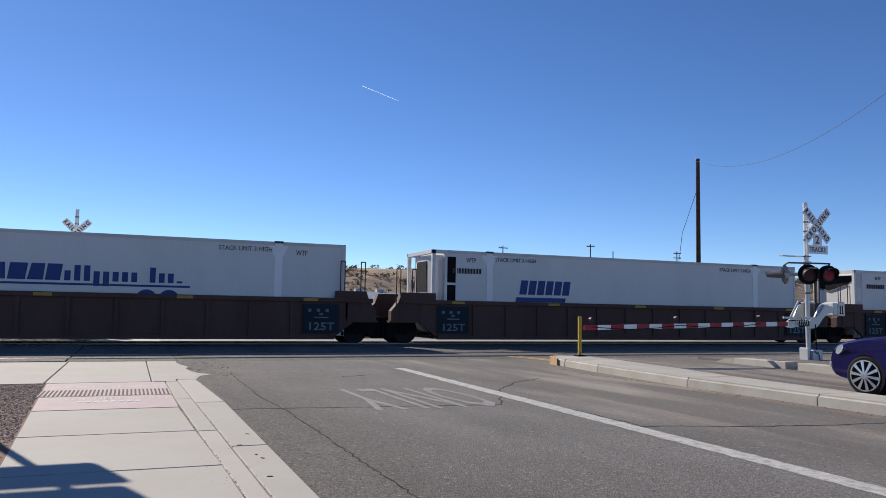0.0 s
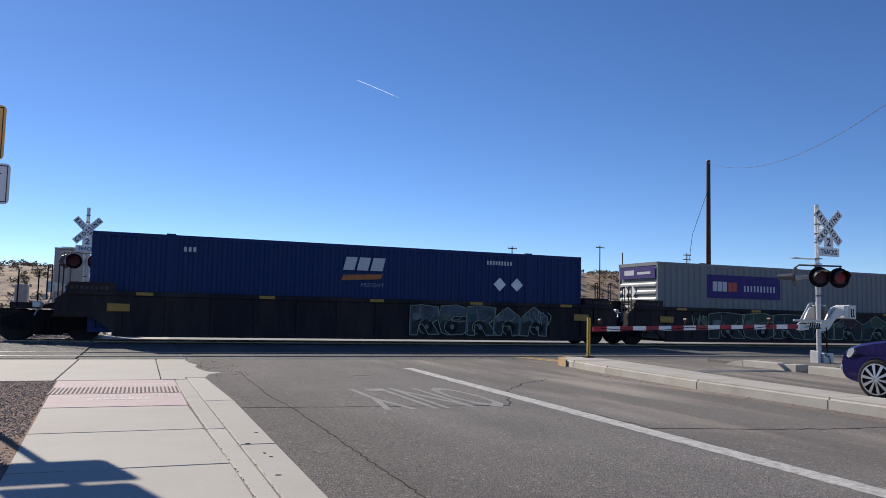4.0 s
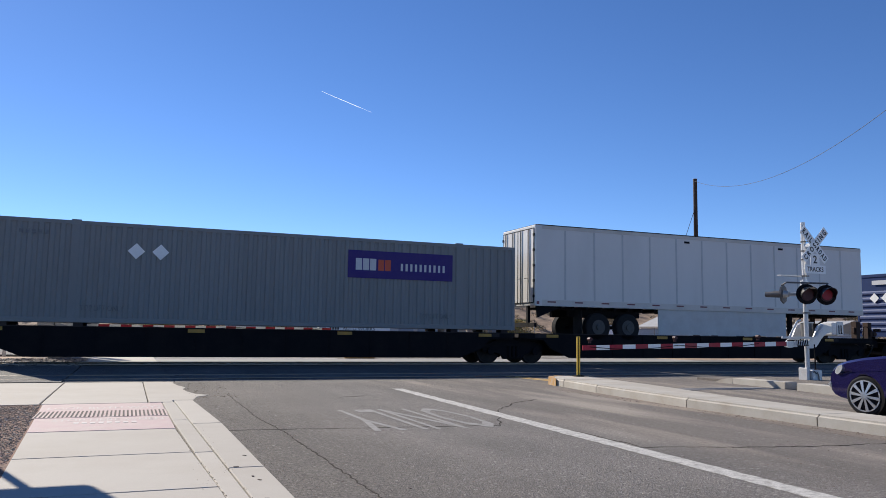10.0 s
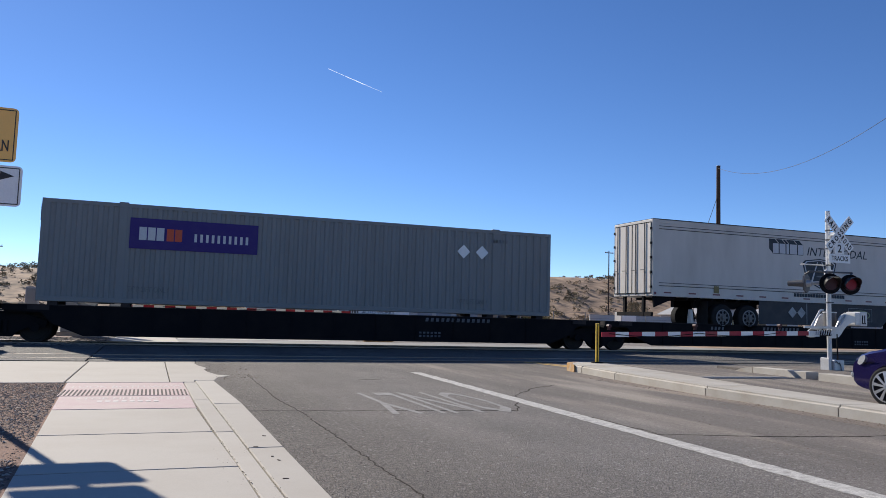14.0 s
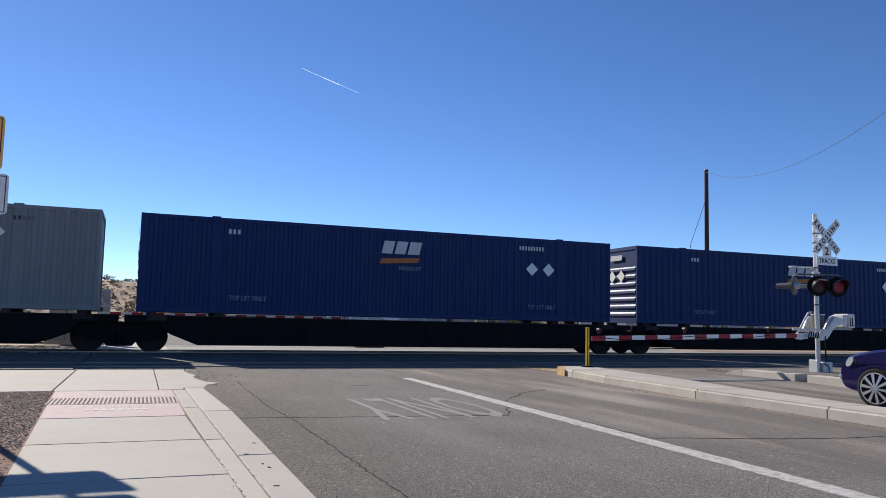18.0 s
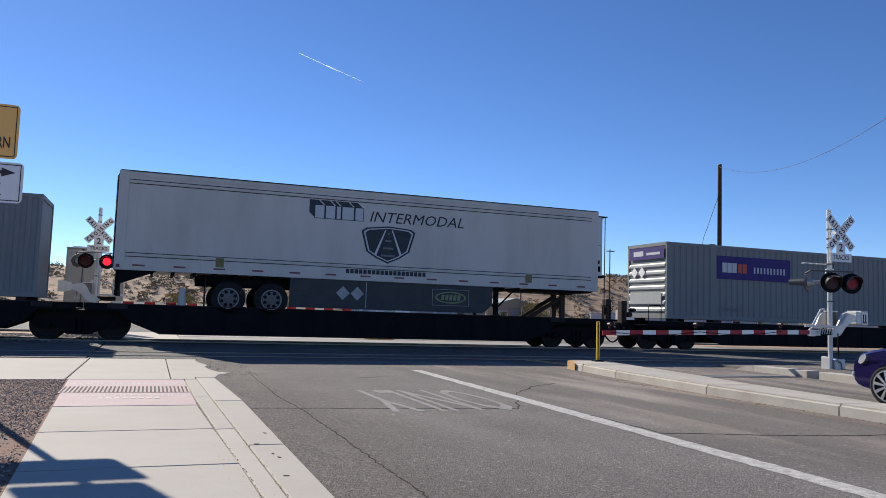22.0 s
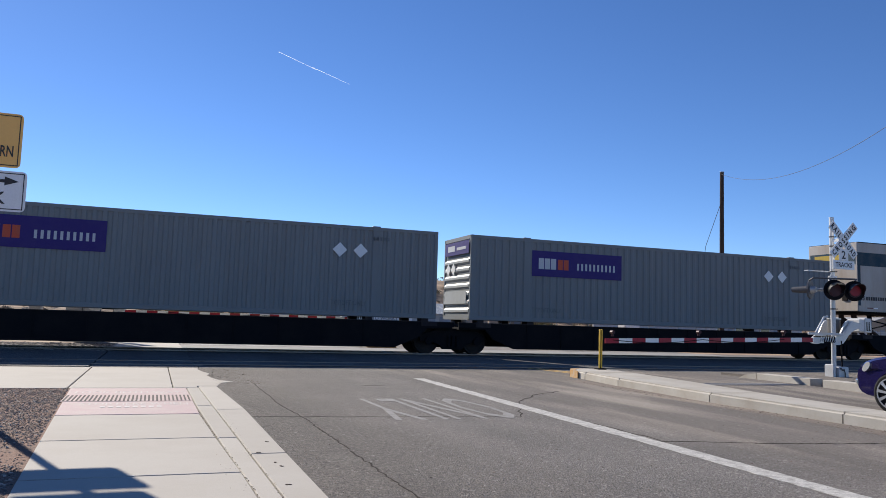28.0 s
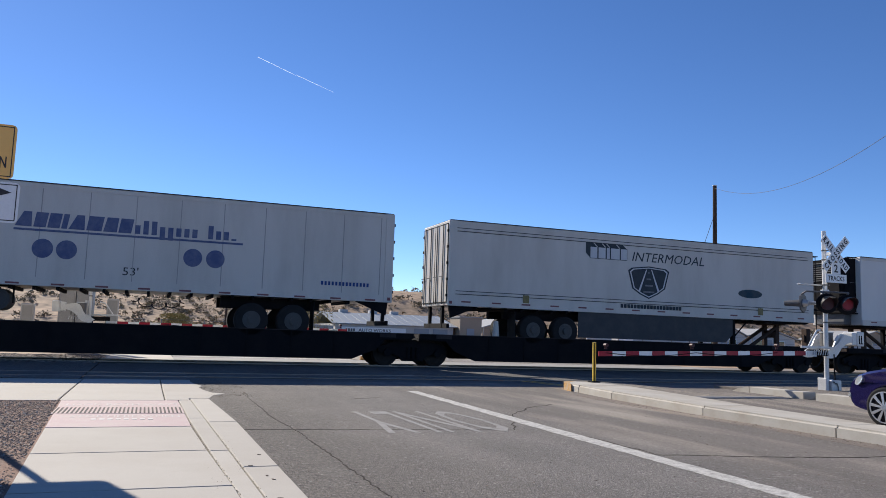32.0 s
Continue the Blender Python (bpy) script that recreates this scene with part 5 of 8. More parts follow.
    part("rear_bracket", prisms("y", ([(e - s * 0.1, 0.0), (e - s * 1.2, 0.0), (e - s * 0.15, -0.42)], 0.1, 0.16)), M_BLACK, t)
    g = 3.47 if kind in ("underlined", "underlined_small") else 3.22 if kind == "striped" else X(3.9)
    if nose_left:
        part("gear_gusset", prisms("y", ([(g - 0.46, -0.02), (g + 0.92, -0.02), (g + 0.16, -0.72), (g - 0.12, -0.72)], 0.30, 0.34)), M_BLACK, t)
        part("gear_box", boxes((g - 0.35, g + 0.30, 0.5, 1.1, -0.45, -0.05), bevel=0.03), M_BLACK, t)
    part("landing_leg", boxes((g - 0.07, g + 0.07, 0.25, 0.40, -0.98, 0.0), (g - 0.14, g + 0.14, 0.22, 0.43, -1.0, -0.96), (g - 0.07, g + 0.07, W - 0.4, W - 0.25, -0.98, 0.0)), M_BLACK, t)
    part("landing_brace", rods(((g, 0.32, -0.75), (g + 0.75, 0.32, -0.02), 0.03, 6), ((g, 0.32, -0.75), (g - 0.6, 0.32, -0.02), 0.03, 6), ((g, 0.35, -0.3), (g, W - 0.35, -0.7), 0.03, 6), ((g, 0.35, -0.7), (g, W - 0.35, -0.3), 0.03, 6)), M_BLACK, t)
    part("nose_plate", prisms("y", ([(X(0.1), 0.0), (X(2.6), 0.0), (X(2.4), -0.10), (X(0.3), -0.08)], 0.15, W - 0.15)), M_BLACK, t)
    part("underframe", boxes(*[(x, x + 0.08, 0.1, W - 0.1, -0.10, 0.0) for x in np.arange(min(X(2.7), X(L - 1)), max(X(2.7), X(L - 1)), 0.6)]), M_BLACK, t)
    if kind in ("shield", "shield_eco"):
        sk0, sk1 = 5.08, 12.0
        part("side_skirt", prisms("y", ([(sk0, 0.0), (sk0, -0.92), (sk1 - 0.35, -0.92), (sk1, -0.62), (sk1, 0.0)], 0.04, 0.07)), M_SKIRT, t, "dark side skirt")
        part("air_tank", rods(((1.93, 0.25, -1.0), (1.93, 0.25, -0.45), 0.13, 14, 0.08)), M_WHITE2, t)
        if kind == "shield":  # the other skirt is bare
            part("skirt_joint", boxes((7.52, 7.545, 0.03, 0.04, -0.88, -0.04)), M_SKIRT_MARK, t)
            for x in (6.77, 7.24):
                part("diamond_placard", prisms("y", ([(x - 0.22, -0.42), (x, -0.64), (x + 0.22, -0.42), (x, -0.20)], 0.02, 0.038)), M_SKIRT_MARK, t)
            for k, y, m in ((1.0, 0.030, M_BADGE_GREEN), (0.88, 0.026, M_SKIRT)):
                ov = [(10.46 + 0.56 * k * math.cos(q * 0.393), -0.43 + 0.20 * (k if k == 1.0 else 0.78) * math.sin(q * 0.393)) for q in range(16)]
                part("oval_badge", prisms("y", (ov, y, 0.038)), m, t)
            part("badge_block", bar_row(10.10, 10.82, -0.52, -0.34, 5, 0.03, 0.3, 0.022), M_BADGE_GREEN, t)
            part("badge_frame", boxes((9.80, 11.12, 0.030, 0.039, -0.70, -0.69), (9.80, 11.12, 0.030, 0.039, -0.17, -0.16), (9.80, 9.81, 0.030, 0.039, -0.69, -0.17), (11.11, 11.12, 0.030, 0.039, -0.69, -0.17)), M_SKIRT_MARK, t)
    elif kind in ("panelled", "striped"):
        sk0, sk1 = (5.35, 11.75) if kind == "panelled" else (3.72, 10.5)
        part("side_skirt", boxes((sk0, sk1, 0.04, 0.07, -0.95, 0.0)), M_SEAM if kind == "panelled" else M_SKIRT_GREY, t, "pale side skirt")
    else:
        part("fuel_tank", rods(((4.82, 0.40, -0.40), (4.82, 1.5, -0.40), 0.31, 22), ((4.82, 0.38, -0.40), (4.82, 0.40, -0.40), 0.22, 18)), M_SKIRT, t)
        part("tank_strap", boxes((4.42, 5.22, 0.5, 0.56, -0.05, 0.0), (4.42, 4.46, 0.5, 0.56, -0.5, -0.05), (5.18, 5.22, 0.5, 0.56, -0.5, -0.05)), M_BLACK, t)
        part("air_line", tube([(8.3 + 1.5 * i / 40 + 0.10 * math.sin(i * 0.62), 0.40 + 0.05 * math.cos(i * 0.62), -0.22 - 0.20 * math.sin(math.pi * i / 40) - 0.09 * math.cos(i * 0.62)) for i in range(41)], 0.016, 5), M_HITCH, t)
    r0, r1 = sorted((e, e - s * 0.28))
    part("rear_post", boxes((r0, r1, -0.022, -0.001, 0.0, H), bevel=0.004), mat, t)
    part("rear_light", boxes((*sorted((e - s * 0.16, e - s * 0.06)), -0.032, -0.022, 0.06, 0.16)), M_CONSPIC, t)
    # rear doors with dark seals, hinges and lock rods
    f0, f1 = sorted((e, e + s * 0.02))
    for y0, y1 in ((0.08, 1.26), (1.29, 2.47)):
        d = part("door", boxes((f0, f1, y0, y1, 0.12, H - 0.12)), mat, t)
        for y in (y0 + 0.35, y1 - 0.25):
            part("lock_rod", rods(((e + s * 0.05, y, 0.05), (e + s * 0.05, y, H - 0.1), 0.02, 6), ((e + s * 0.06, y, 1.0), (e + s * 0.08, y + 0.22, 1.0), 0.014, 6)), M_DARK_STEEL, d)
        g0, g1 = sorted((e + s * 0.004, e + s * 0.023))
        part("door_seal", boxes((g0, g1, y0 - 0.012, y0 + 0.012, 0.12, H - 0.12), (g0, g1, y1 - 0.012, y1 + 0.012, 0.12, H - 0.12), (g0, g1, y0, y1, H - 0.13, H - 0.10), (g0, g1, y0, y1, 0.10, 0.13)), M_BLACK, d)
        part("hinge", boxes(*[(f0 - 0.02, f1 + 0.03, (y0 - 0.06 if y0 < 1 else y1 - 0.03), (y0 + 0.03 if y0 < 1 else y1 + 0.06), z, z + 0.09) for z in (0.3, 0.85, 1.4, 1.95, 2.5)]), M_BLACK, d)
    if kind in ("underlined", "underlined_small"):
        reefer_nose(t, 0.0, 0.55, H - 0.05, -1, False)
        big = kind == "underlined"
        name_block(t, "underlined", 4.62 if big else 5.12, 1.42 if big else 1.50, 1.0 if big else 0.913, ink=None if big else M_LOGO_HAZED)
        for x in ((5.17, 5.84, 10.24, 10.90) if big else (5.88, 6.49, 9.90, 10.55)):
            part("logo_disc", rods(((x, -0.012, 1.05), (x, 0.0, 1.05), 0.29 if big else 0.27, 28)), M_LOGO_BLUE if big else M_LOGO_HAZED, t)
        lettered("stencil", "53'", 0.24, 0.42, M_TEXT, t, (8.0, -0.002, 0.42))
        part("address_lettering", bar_row(12.9 if big else 13.8, 15.4, 0.62 if big else 0.46, 0.78 if big else 0.58, 14, 0, 0.4), M_LOGO_BLUE, t)
        part("number_lettering", bar_row(*((0.50, 1.85) if big else (0.72, 2.0)), *((0.72, 0.88) if big else (0.55, 0.69)), 10, 0, 0.35), M_TEXT_FADED if big else M_TEXT, t)
    elif kind in ("shield", "shield_eco"):
        dx = -0.24 if kind == "shield_eco" else 0.0
        dz = -0.2 * dx
        name_block(t, "block", 5.57 + dx, 1.95 + dz, 0.95)
        lettered("stencil", "INTERMODAL", 0.345, 3.29, M_LOGO_DARK, t, (7.55 + dx, -0.002, 1.925 + dz), shear=0.25)
        pts = [(x + 0.6 * dx, z - 0.045) for x, z in ((7.29, 1.66), (7.44, 1.77), (8.20, 1.86), (8.97, 1.80), (9.12, 1.70), (8.93, 1.04), (8.60, 0.82), (8.20, 0.64), (7.80, 0.80), (7.47, 1.0))]
        sh = part("shield_mark", prisms("y", (pts, -0.010, 0.0)), M_LOGO_DARK, t)
        mid = Vector((8.20 + 0.6 * dx, 1.255))
        def ring(k):
            return [tuple(mid + (Vector(p) - mid) * k) for p in pts]
        part("shield_line", prisms("y", *[([ring(0.92)[i], ring(0.92)[(i + 1) % 10], ring(0.86)[(i + 1) % 10], ring(0.86)[i]], -0.014, -0.010) for i in range(10)], ([(mid.x + a, z) for a, z in ((-0.46, 0.89), (-0.39, 0.85), (-0.08, 1.69), (-0.12, 1.69))], -0.014, -0.010), ([(mid.x + a, z) for a, z in ((0.40, 0.86), (0.47, 0.90), (0.14, 1.69), (0.10, 1.69))], -0.014, -0.010)), M_LOGO_WHITE, sh)
        part("shield_line", prisms("y", *[([(mid.x + a * (0.03 + 0.07 * q), 0.82 + 0.24 * (3 - q) + h) for a, h in ((-1, 0.0), (1, 0.0), (1, 0.06), (-1, 0.06))], -0.014, -0.010) for q in range(4)]), M_TEXT_FADED, sh)
        part("address_lettering", bar_row(6.83, 9.56, 0.22, 0.36, 19, 0, 0.3, -0.026), M_LOGO_DARK, t)
        for q in (2.82, 13.22):
            part("crest_plate", boxes((q, q + 0.24, -0.024, -0.018, 0.20, 0.48), bevel=0.002), M_CREST, t, "small gold crest plate")
        if kind == "shield_eco":
            ov = [(12.85 + 0.6 * math.cos(q * 0.393), 1.02 + 0.17 * math.sin(q * 0.393)) for q in range(16)]
            part("oval_badge", prisms("y", (ov, -0.008, 0.0)), M_LOGO_GREEN, t)
        reefer_nose(t, L, 0.60, H - 0.14, 1, False, 0.42)
    elif kind == "striped":
        p = part("stripe_panel", prisms("y", ([(0.0, 1.92), (4.38, 1.92), (4.58, 2.48), (0.0, 2.48)], -0.010, 0.0)), M_LOGO_GREEN, t, "dark green stripe")
        part("logo_block", prisms("y", *[slanted(3.05 + i * 0.38, 3.37 + i * 0.38, 1.99, 2.40, 0.12, -0.016, -0.010) for i in range(3)]), M_LOGO_YELLOW, p)
        part("repair_patch", boxes((15.18, 16.06, -0.012, -0.008, 0.26, 0.80)), M_WHITE2, t, "paler riveted patch")
        part("repair_patch", boxes((5.65, 6.55, -0.012, -0.008, 2.66, 2.76), (5.3, 8.6, -0.026, -0.02, H - 0.03, H + 0.035)), M_BLACK, t)
        part("plate_holder", boxes((2.18, 2.34, -0.012, -0.008, 0.42, 0.58), (12.52, 12.70, -0.012, -0.008, 0.28, 0.44)), M_SKIRT, t)
        part("corner_strip", boxes((0.02, 0.16, -0.010, 0.0, 0.24, 1.92)), M_LOGO_GREEN, t)
        part("diamond_placard", prisms("y", *[([(x - 0.17, 0.62), (x, 0.45), (x + 0.17, 0.62), (x, 0.79)], -0.012, -0.008) for x in (7.58, 8.22)]), M_SEAM, t)
        part("placard_frame", boxes((7.42, 7.82, -0.011, -0.008, 0.86, 1.00)), M_SEAM, t)
        q = part("nose_stripe", boxes((-0.012, 0.0, 0.1, W - 0.1, 2.0, 2.5)), M_LOGO_GREEN, t)
        part("logo_block", boxes((-0.018, -0.012, 0.9, 2.2, 2.08, 2.42)), M_LOGO_YELLOW, q)
        lettered("stencil", "53", 0.22, 0.26, M_TEXT, t, (0.10, -0.012, 0.46), bold=0.01)
        part("number_lettering", bar_row(0.46, 1.92, 0.47, 0.62, 11, 0, 0.35), M_TEXT, t)
        part("nose_placard", prisms("x", *[([(y - 0.2, 0.95), (y, 0.75), (y + 0.2, 0.95), (y, 1.15)], -0.012, 0.0) for y in (1.7, 2.1)]), M_SIGN_WHITE, t)
        part("light_box", boxes((-0.05, 0.0, 0.5, 0.75, 0.45, 0.9)), M_BLACK, t)
    elif kind == "plain_nose":
        reefer_nose(t, 0.0, 0.55, H - 0.05, -1, True)
        name_block(t, "block", 5.47, 1.96)
        lettered("stencil", "INTERMODAL", 0.36, 3.35, M_LOGO_DARK, t, (7.45, -0.002, 1.93), shear=0.25)
    elif kind == "panelled":
        part("roof_lamp", boxes((6.6, 6.85, -0.02, 0.0, H - 0.3, H - 0.22), (11.4, 11.65, -0.02, 0.0, H - 0.3, H - 0.22)), M_BLACK, t)
    return t


M_SEAM_DARK = material("wall_seam_dark", (0.31, 0.295, 0.275), 0.6, 0, (0.45, 0.43, 0.40), 0.8, 2.0)
M_SEAM = material("wall_batten", (0.50, 0.50, 0.49), 0.5, 0.1, (0.35, 0.32, 0.3), 0.4, 2.0)
M_SKIRT = material("skirt_dark", (0.060, 0.062, 0.066), 0.7, 0, (0.12, 0.11, 0.1), 0.4, 2.0, gloss=0.2)
M_SKIRT_GREY = material("skirt_grey", (0.33, 0.32, 0.31), 0.6, 0, (0.24, 0.22, 0.2), 0.5, 2.0)
M_BADGE_GREEN = material("badge_green_pale", (0.22, 0.27, 0.13), 0.6, 0, (0.12, 0.14, 0.09), 0.4, 5.0)
M_CREST = material("crest_gold", (0.20, 0.155, 0.045), 0.5, 0, (0.08, 0.06, 0.03), 0.6, 14.0)
M_SKIRT_MARK = material("skirt_mark", (0.42, 0.43, 0.42), 0.7, 0, (0.12, 0.11, 0.1), 0.4, 4.0)


def stanchion(parent, x, way):
    """Trailer hitch on the car's deck: upright post and long diagonal strut; way points from the post to the strut's foot."""
    h = part("trailer_hitch", boxes((x - 0.09, x + 0.09, 0.85, 1.0, 0.96, 1.98), (x - 0.09, x + 0.09, 1.5, 1.65, 0.96, 1.98), (x - 0.06, x + 0.06, 1.0, 1.5, 1.45, 1.75), (x - 0.35, x + 0.35, 0.8, 1.7, 1.97, 2.04), (x - 0.22, x + 0.22, 0.75, 1.75, 0.96, 1.06), bevel=0.01), M_HITCH, parent, "rust-brown trailer hitch")
    part("hitch_strut", rods(((x, 0.92, 1.88), (x + way * 1.5, 0.92, 1.0), 0.075, 8), ((x, 1.58, 1.88), (x + way * 1.5, 1.58, 1.0), 0.075, 8)), M_HITCH, h)


M_HITCH = material("hitch_brown", (0.065, 0.042, 0.034), 0.8, 0, (0.05, 0.04, 0.035), 0.6, 2.0, gloss=0.15)

GREY, GREY_DOORS, BLUE = grey_container(), grey_container(True), blue_container()
SHIELD = trailer("shield", M_WHITE2, "white refrigerated road trailer with dark shield mark")
UNDERLINED = trailer("underlined", M_WHITE, "white refrigerated road trailer with blue underlined lettering and discs")
used = set()


def load(base, s, z):
    """The first use takes the thing itself, later ones copies."""
    ob = base if base.name not in used else copy_thing(base, pose(s, SIDE, z))
    used.add(base.name)
    return ride(ob, s, SIDE, z)


DECK, WELL, ROAD = 1.22, 0.31, 2.10
brown = "brown articulated well car with ribbed sides and worn number panels"
dark = "dark articulated well car with faded graffiti and yellow reflectors"
flat = "black articulated flat car with fishbelly side sills"
# wells
for s0, s1, e0, e1 in ((-12.2, 7.7, False, False), (7.7, 27.4, False, False), (27.4, 46.4, False, True)):
    well_car(s0, s1, e0, e1, M_BROWN, brown, "plate")
for s0, s1, e0, e1 in ((51.2, 70.1, True, False), (70.1, 89.4, False, False), (89.4, 108.3, False, True)):
    well_car(s0, s1, e0, e1, M_DARK, dark, "graffiti")
ride(white_container("name", "white refrigerated container with blue lettering and discs"), -9.82, SIDE, WELL)
ride(white_container("blue", "white refrigerated container with blue slanted logo blocks"), 9.32, SIDE, WELL)
P1 = white_container("block", "white refrigerated container with dark shadowed logo blocks")
load(P1, 28.84, WELL)
load(BLUE, 52.20, WELL)
load(GREY, 71.69, WELL)
load(P1, 90.84, WELL)
# flat cars: truck centres of each articulated set
SETS = [(112.3, 129.2, 146.6, 162.6), (166.7, 183.7, 202.9, 220.3), (224.4, 240.7, 258.1, 275.3, 292.9, 309.2), (313.3, 329.6, 347.7, 363.95), (368.1, 384.7, 402.2, 419.6, 437.1, 453.3), (457.4, 474.5)]
CARS = {}
for row in SETS:
    for i in range(len(row) - 1):
        CARS[row[i]] = flat_car(row[i], row[i + 1], i == 0, i == len(row) - 2, flat)
load(UNDERLINED, 112.26, ROAD)
load(GREY_DOORS, 130.35, DECK)
load(trailer("panelled", M_WHITE, "plain white panelled road trailer with side skirt"), 147.3, ROAD)
load(BLUE, 166.2, DECK)
load(GREY, 184.58, DECK)
load(SHIELD, 205.03, ROAD)
load(GREY, 223.9, DECK)
load(BLUE, 241.10, DECK)
load(BLUE, 258.43, DECK)
load(GREY, 275.62, DECK)
load(SHIELD, 293.70, ROAD)
load(GREY, 312.84, DECK)
load(GREY, 330.15, DECK)
load(SHIELD, 348.65, ROAD)
load(GREY, 367.8, DECK)
load(GREY, 385.15, DECK)
load(trailer("striped", M_TAN, "dusty grey road trailer with green stripe and yellow logo"), 402.7, ROAD)
load(trailer("underlined_small", M_WHITE2, "white refrigerated road trailer with seams and blue lettering"), 420.05, ROAD)
load(trailer("shield_eco", M_WHITE2, "white road trailer with dark shield mark and green oval badge"), 438.15, ROAD)
load(trailer("plain_nose", M_WHITE, "white refrigerated road trailer with black cooling unit"), 456.95, ROAD)
# hitches stand under the trailers' noses; pedestals carry the containers
for car, s, way in ((112.3, 113.3, 1), (146.6, 162.2, -1), (202.9, 220.2, -1), (292.9, 308.9, -1), (347.7, 363.7, -1), (402.2, 403.5, 1), (419.6, 421.1, 1), (437.1, 453.2, -1), (457.4, 458.1, 1)):
    stanchion(CARS[car], s - car, way)
for car, s in ((129.2, 130.35), (166.7, 166.2), (183.7, 184.58), (224.4, 223.9), (240.7, 241.10), (258.1, 258.43), (275.3, 275.62), (313.3, 312.84), (329.6, 330.15), (368.1, 367.8), (384.7, 385.15)):
    for x in pedestal_row(car, s, LENGTH):
        part("pedestal", boxes((x, x + 0.25, 0.05, 0.45, 0.96, 1.22), (x, x + 0.25, 2.1, 2.5, 0.96, 1.22)), M_DARK, CARS[car])


# ---- ground details ----
def slab(name, pts, z0, z1, mat, parent=None, label="", worn=0.008):
    """A flat paving piece from its outline, with a slightly worn upper edge."""
    bm = bmesh.new()
    prism(bm, pts, "z", z0, z1)
    top = [e for e in bm.edges if all(abs(v.co.z - z1) < 1e-6 for v in e.verts)]
    if worn > 0.02 and len(pts) == 4:  # only the long edges are rounded
        top = [e for e in top if abs(e.verts[0].co.y - e.verts[1].co.y) > 0.3]
    bmesh.ops.bevel(bm, geom=top, offset=worn, segments=1 if worn < 0.02 else 3, affect="EDGES")
    return part(name, bm, mat, parent, label)


def quad(x0, x1, y0, y1):
    return [(x0, y0), (x1, y0), (x1, y1), (x0, y1)]


GAP = 0.009
walkway = tagged(thing("sidewalk", "pale concrete sidewalk with scored joints beside the road", "sidewalk", "", (0, 0, -0.026)), kind="structure")
part("bedding", boxes((-12.0, 1.0, 12.34, 16.93, -0.2, -0.02), (-0.4, 1.04, -16, 12.3, -0.2, -0.02)), M_CRACK, walkway)
# left edge leans outwards towards the tracks
def left_edge(y):
    return -0.51 - 0.0448 * max(y, -2.0)


def inner(y):
    return float(np.interp(y, (-2.0, 4.8, 5.86, 7.3, 9.0, 12.3), (0.76, 0.688, 0.662, 0.610, 0.562, 0.534)))


def kerb_line(y):
    return 0.885 - 0.0143 * max(y, -2.0)


def gutter_edge(y):
    return float(np.interp(y, (9.5, 12.6), (1.083, 0.985)))


joints = [-16.9, -14.9, -12.9, -10.9, -9.0, -7.1, -5.2, -3.3, -1.4, 0.4, 2.15, 3.92, 5.69, 7.34, 9.10]
for a, b in zip(joints, joints[1:]):
    slab("paving_slab", [(left_edge(a), a + GAP), (inner(a) - 0.016, a + GAP), (inner(b) - 0.016, b - GAP), (left_edge(b), b - GAP)], -0.1, 0.03, M_CONCRETE, walkway)
for y0, y1 in ((-16.9, -11), (-11, -5), (-5, 0.4), (0.4, 3.85), (3.85, 7.30), (7.30, 9.9), (9.9, 12.3)):
    slab("kerb_stone", [(inner(y0), y0 + GAP), (kerb_line(y0) - 0.006, y0 + GAP), (kerb_line(y1) - 0.006, y1 - GAP), (inner(y1), y1 - GAP)], -0.1, 0.031, M_CONCRETE, walkway)
for y0, y1 in ((-16.9, -9.3), (-9.3, -3), (-3, 0.2), (0.2, 3.3), (3.3, 6.42), (6.42, 9.5), (9.5, 12.6)):
    slab("gutter_slab", [(kerb_line(y0) + 0.006, y0 + GAP), (gutter_edge(y0), y0 + GAP), (gutter_edge(y1), y1 - GAP), (kerb_line(y1) + 0.006, y1 - GAP)], -0.1, 0.031, M_CONCRETE, walkway)
# red warning panel with its grating strip
tactile = slab("warning_panel", [(left_edge(9.1), 9.1 + GAP), (0.548, 9.1 + GAP), (0.522, 12.26), (left_edge(12.2), 12.26)], -0.1, 0.032, M_TACTILE, walkway, "faded red warning paving")
part("grating_bed", boxes((-1.0, 0.53, 10.42, 11.20, 0.030, 0.036)), M_TACTILE, tactile)
for i in range(31):
    x = -0.985 + i * 0.0490
    part("grating_slot", boxes((x, x + 0.021, 10.46, 11.16, 0.036, 0.040)), M_TACTILE_DARK, tactile)
for words, x, y, wide, tall in (("LOOK BOTH WAYS", -0.93, 11.46, 1.42, 0.32), ("STOP HERE WHEN", -0.76, 10.02, 1.22, 0.24)):
    lettered("word", words, tall, wide, M_WORD, tactile, (x, y, 0.0325), (-90, 0, 0), depth=0.0008)
part("warning_lettering", boxes(*[(-0.52 + i * 0.088, -0.465 + i * 0.088, 9.76, 9.92, 0.030, 0.0345) for i in range(8)]), M_WORD, tactile)
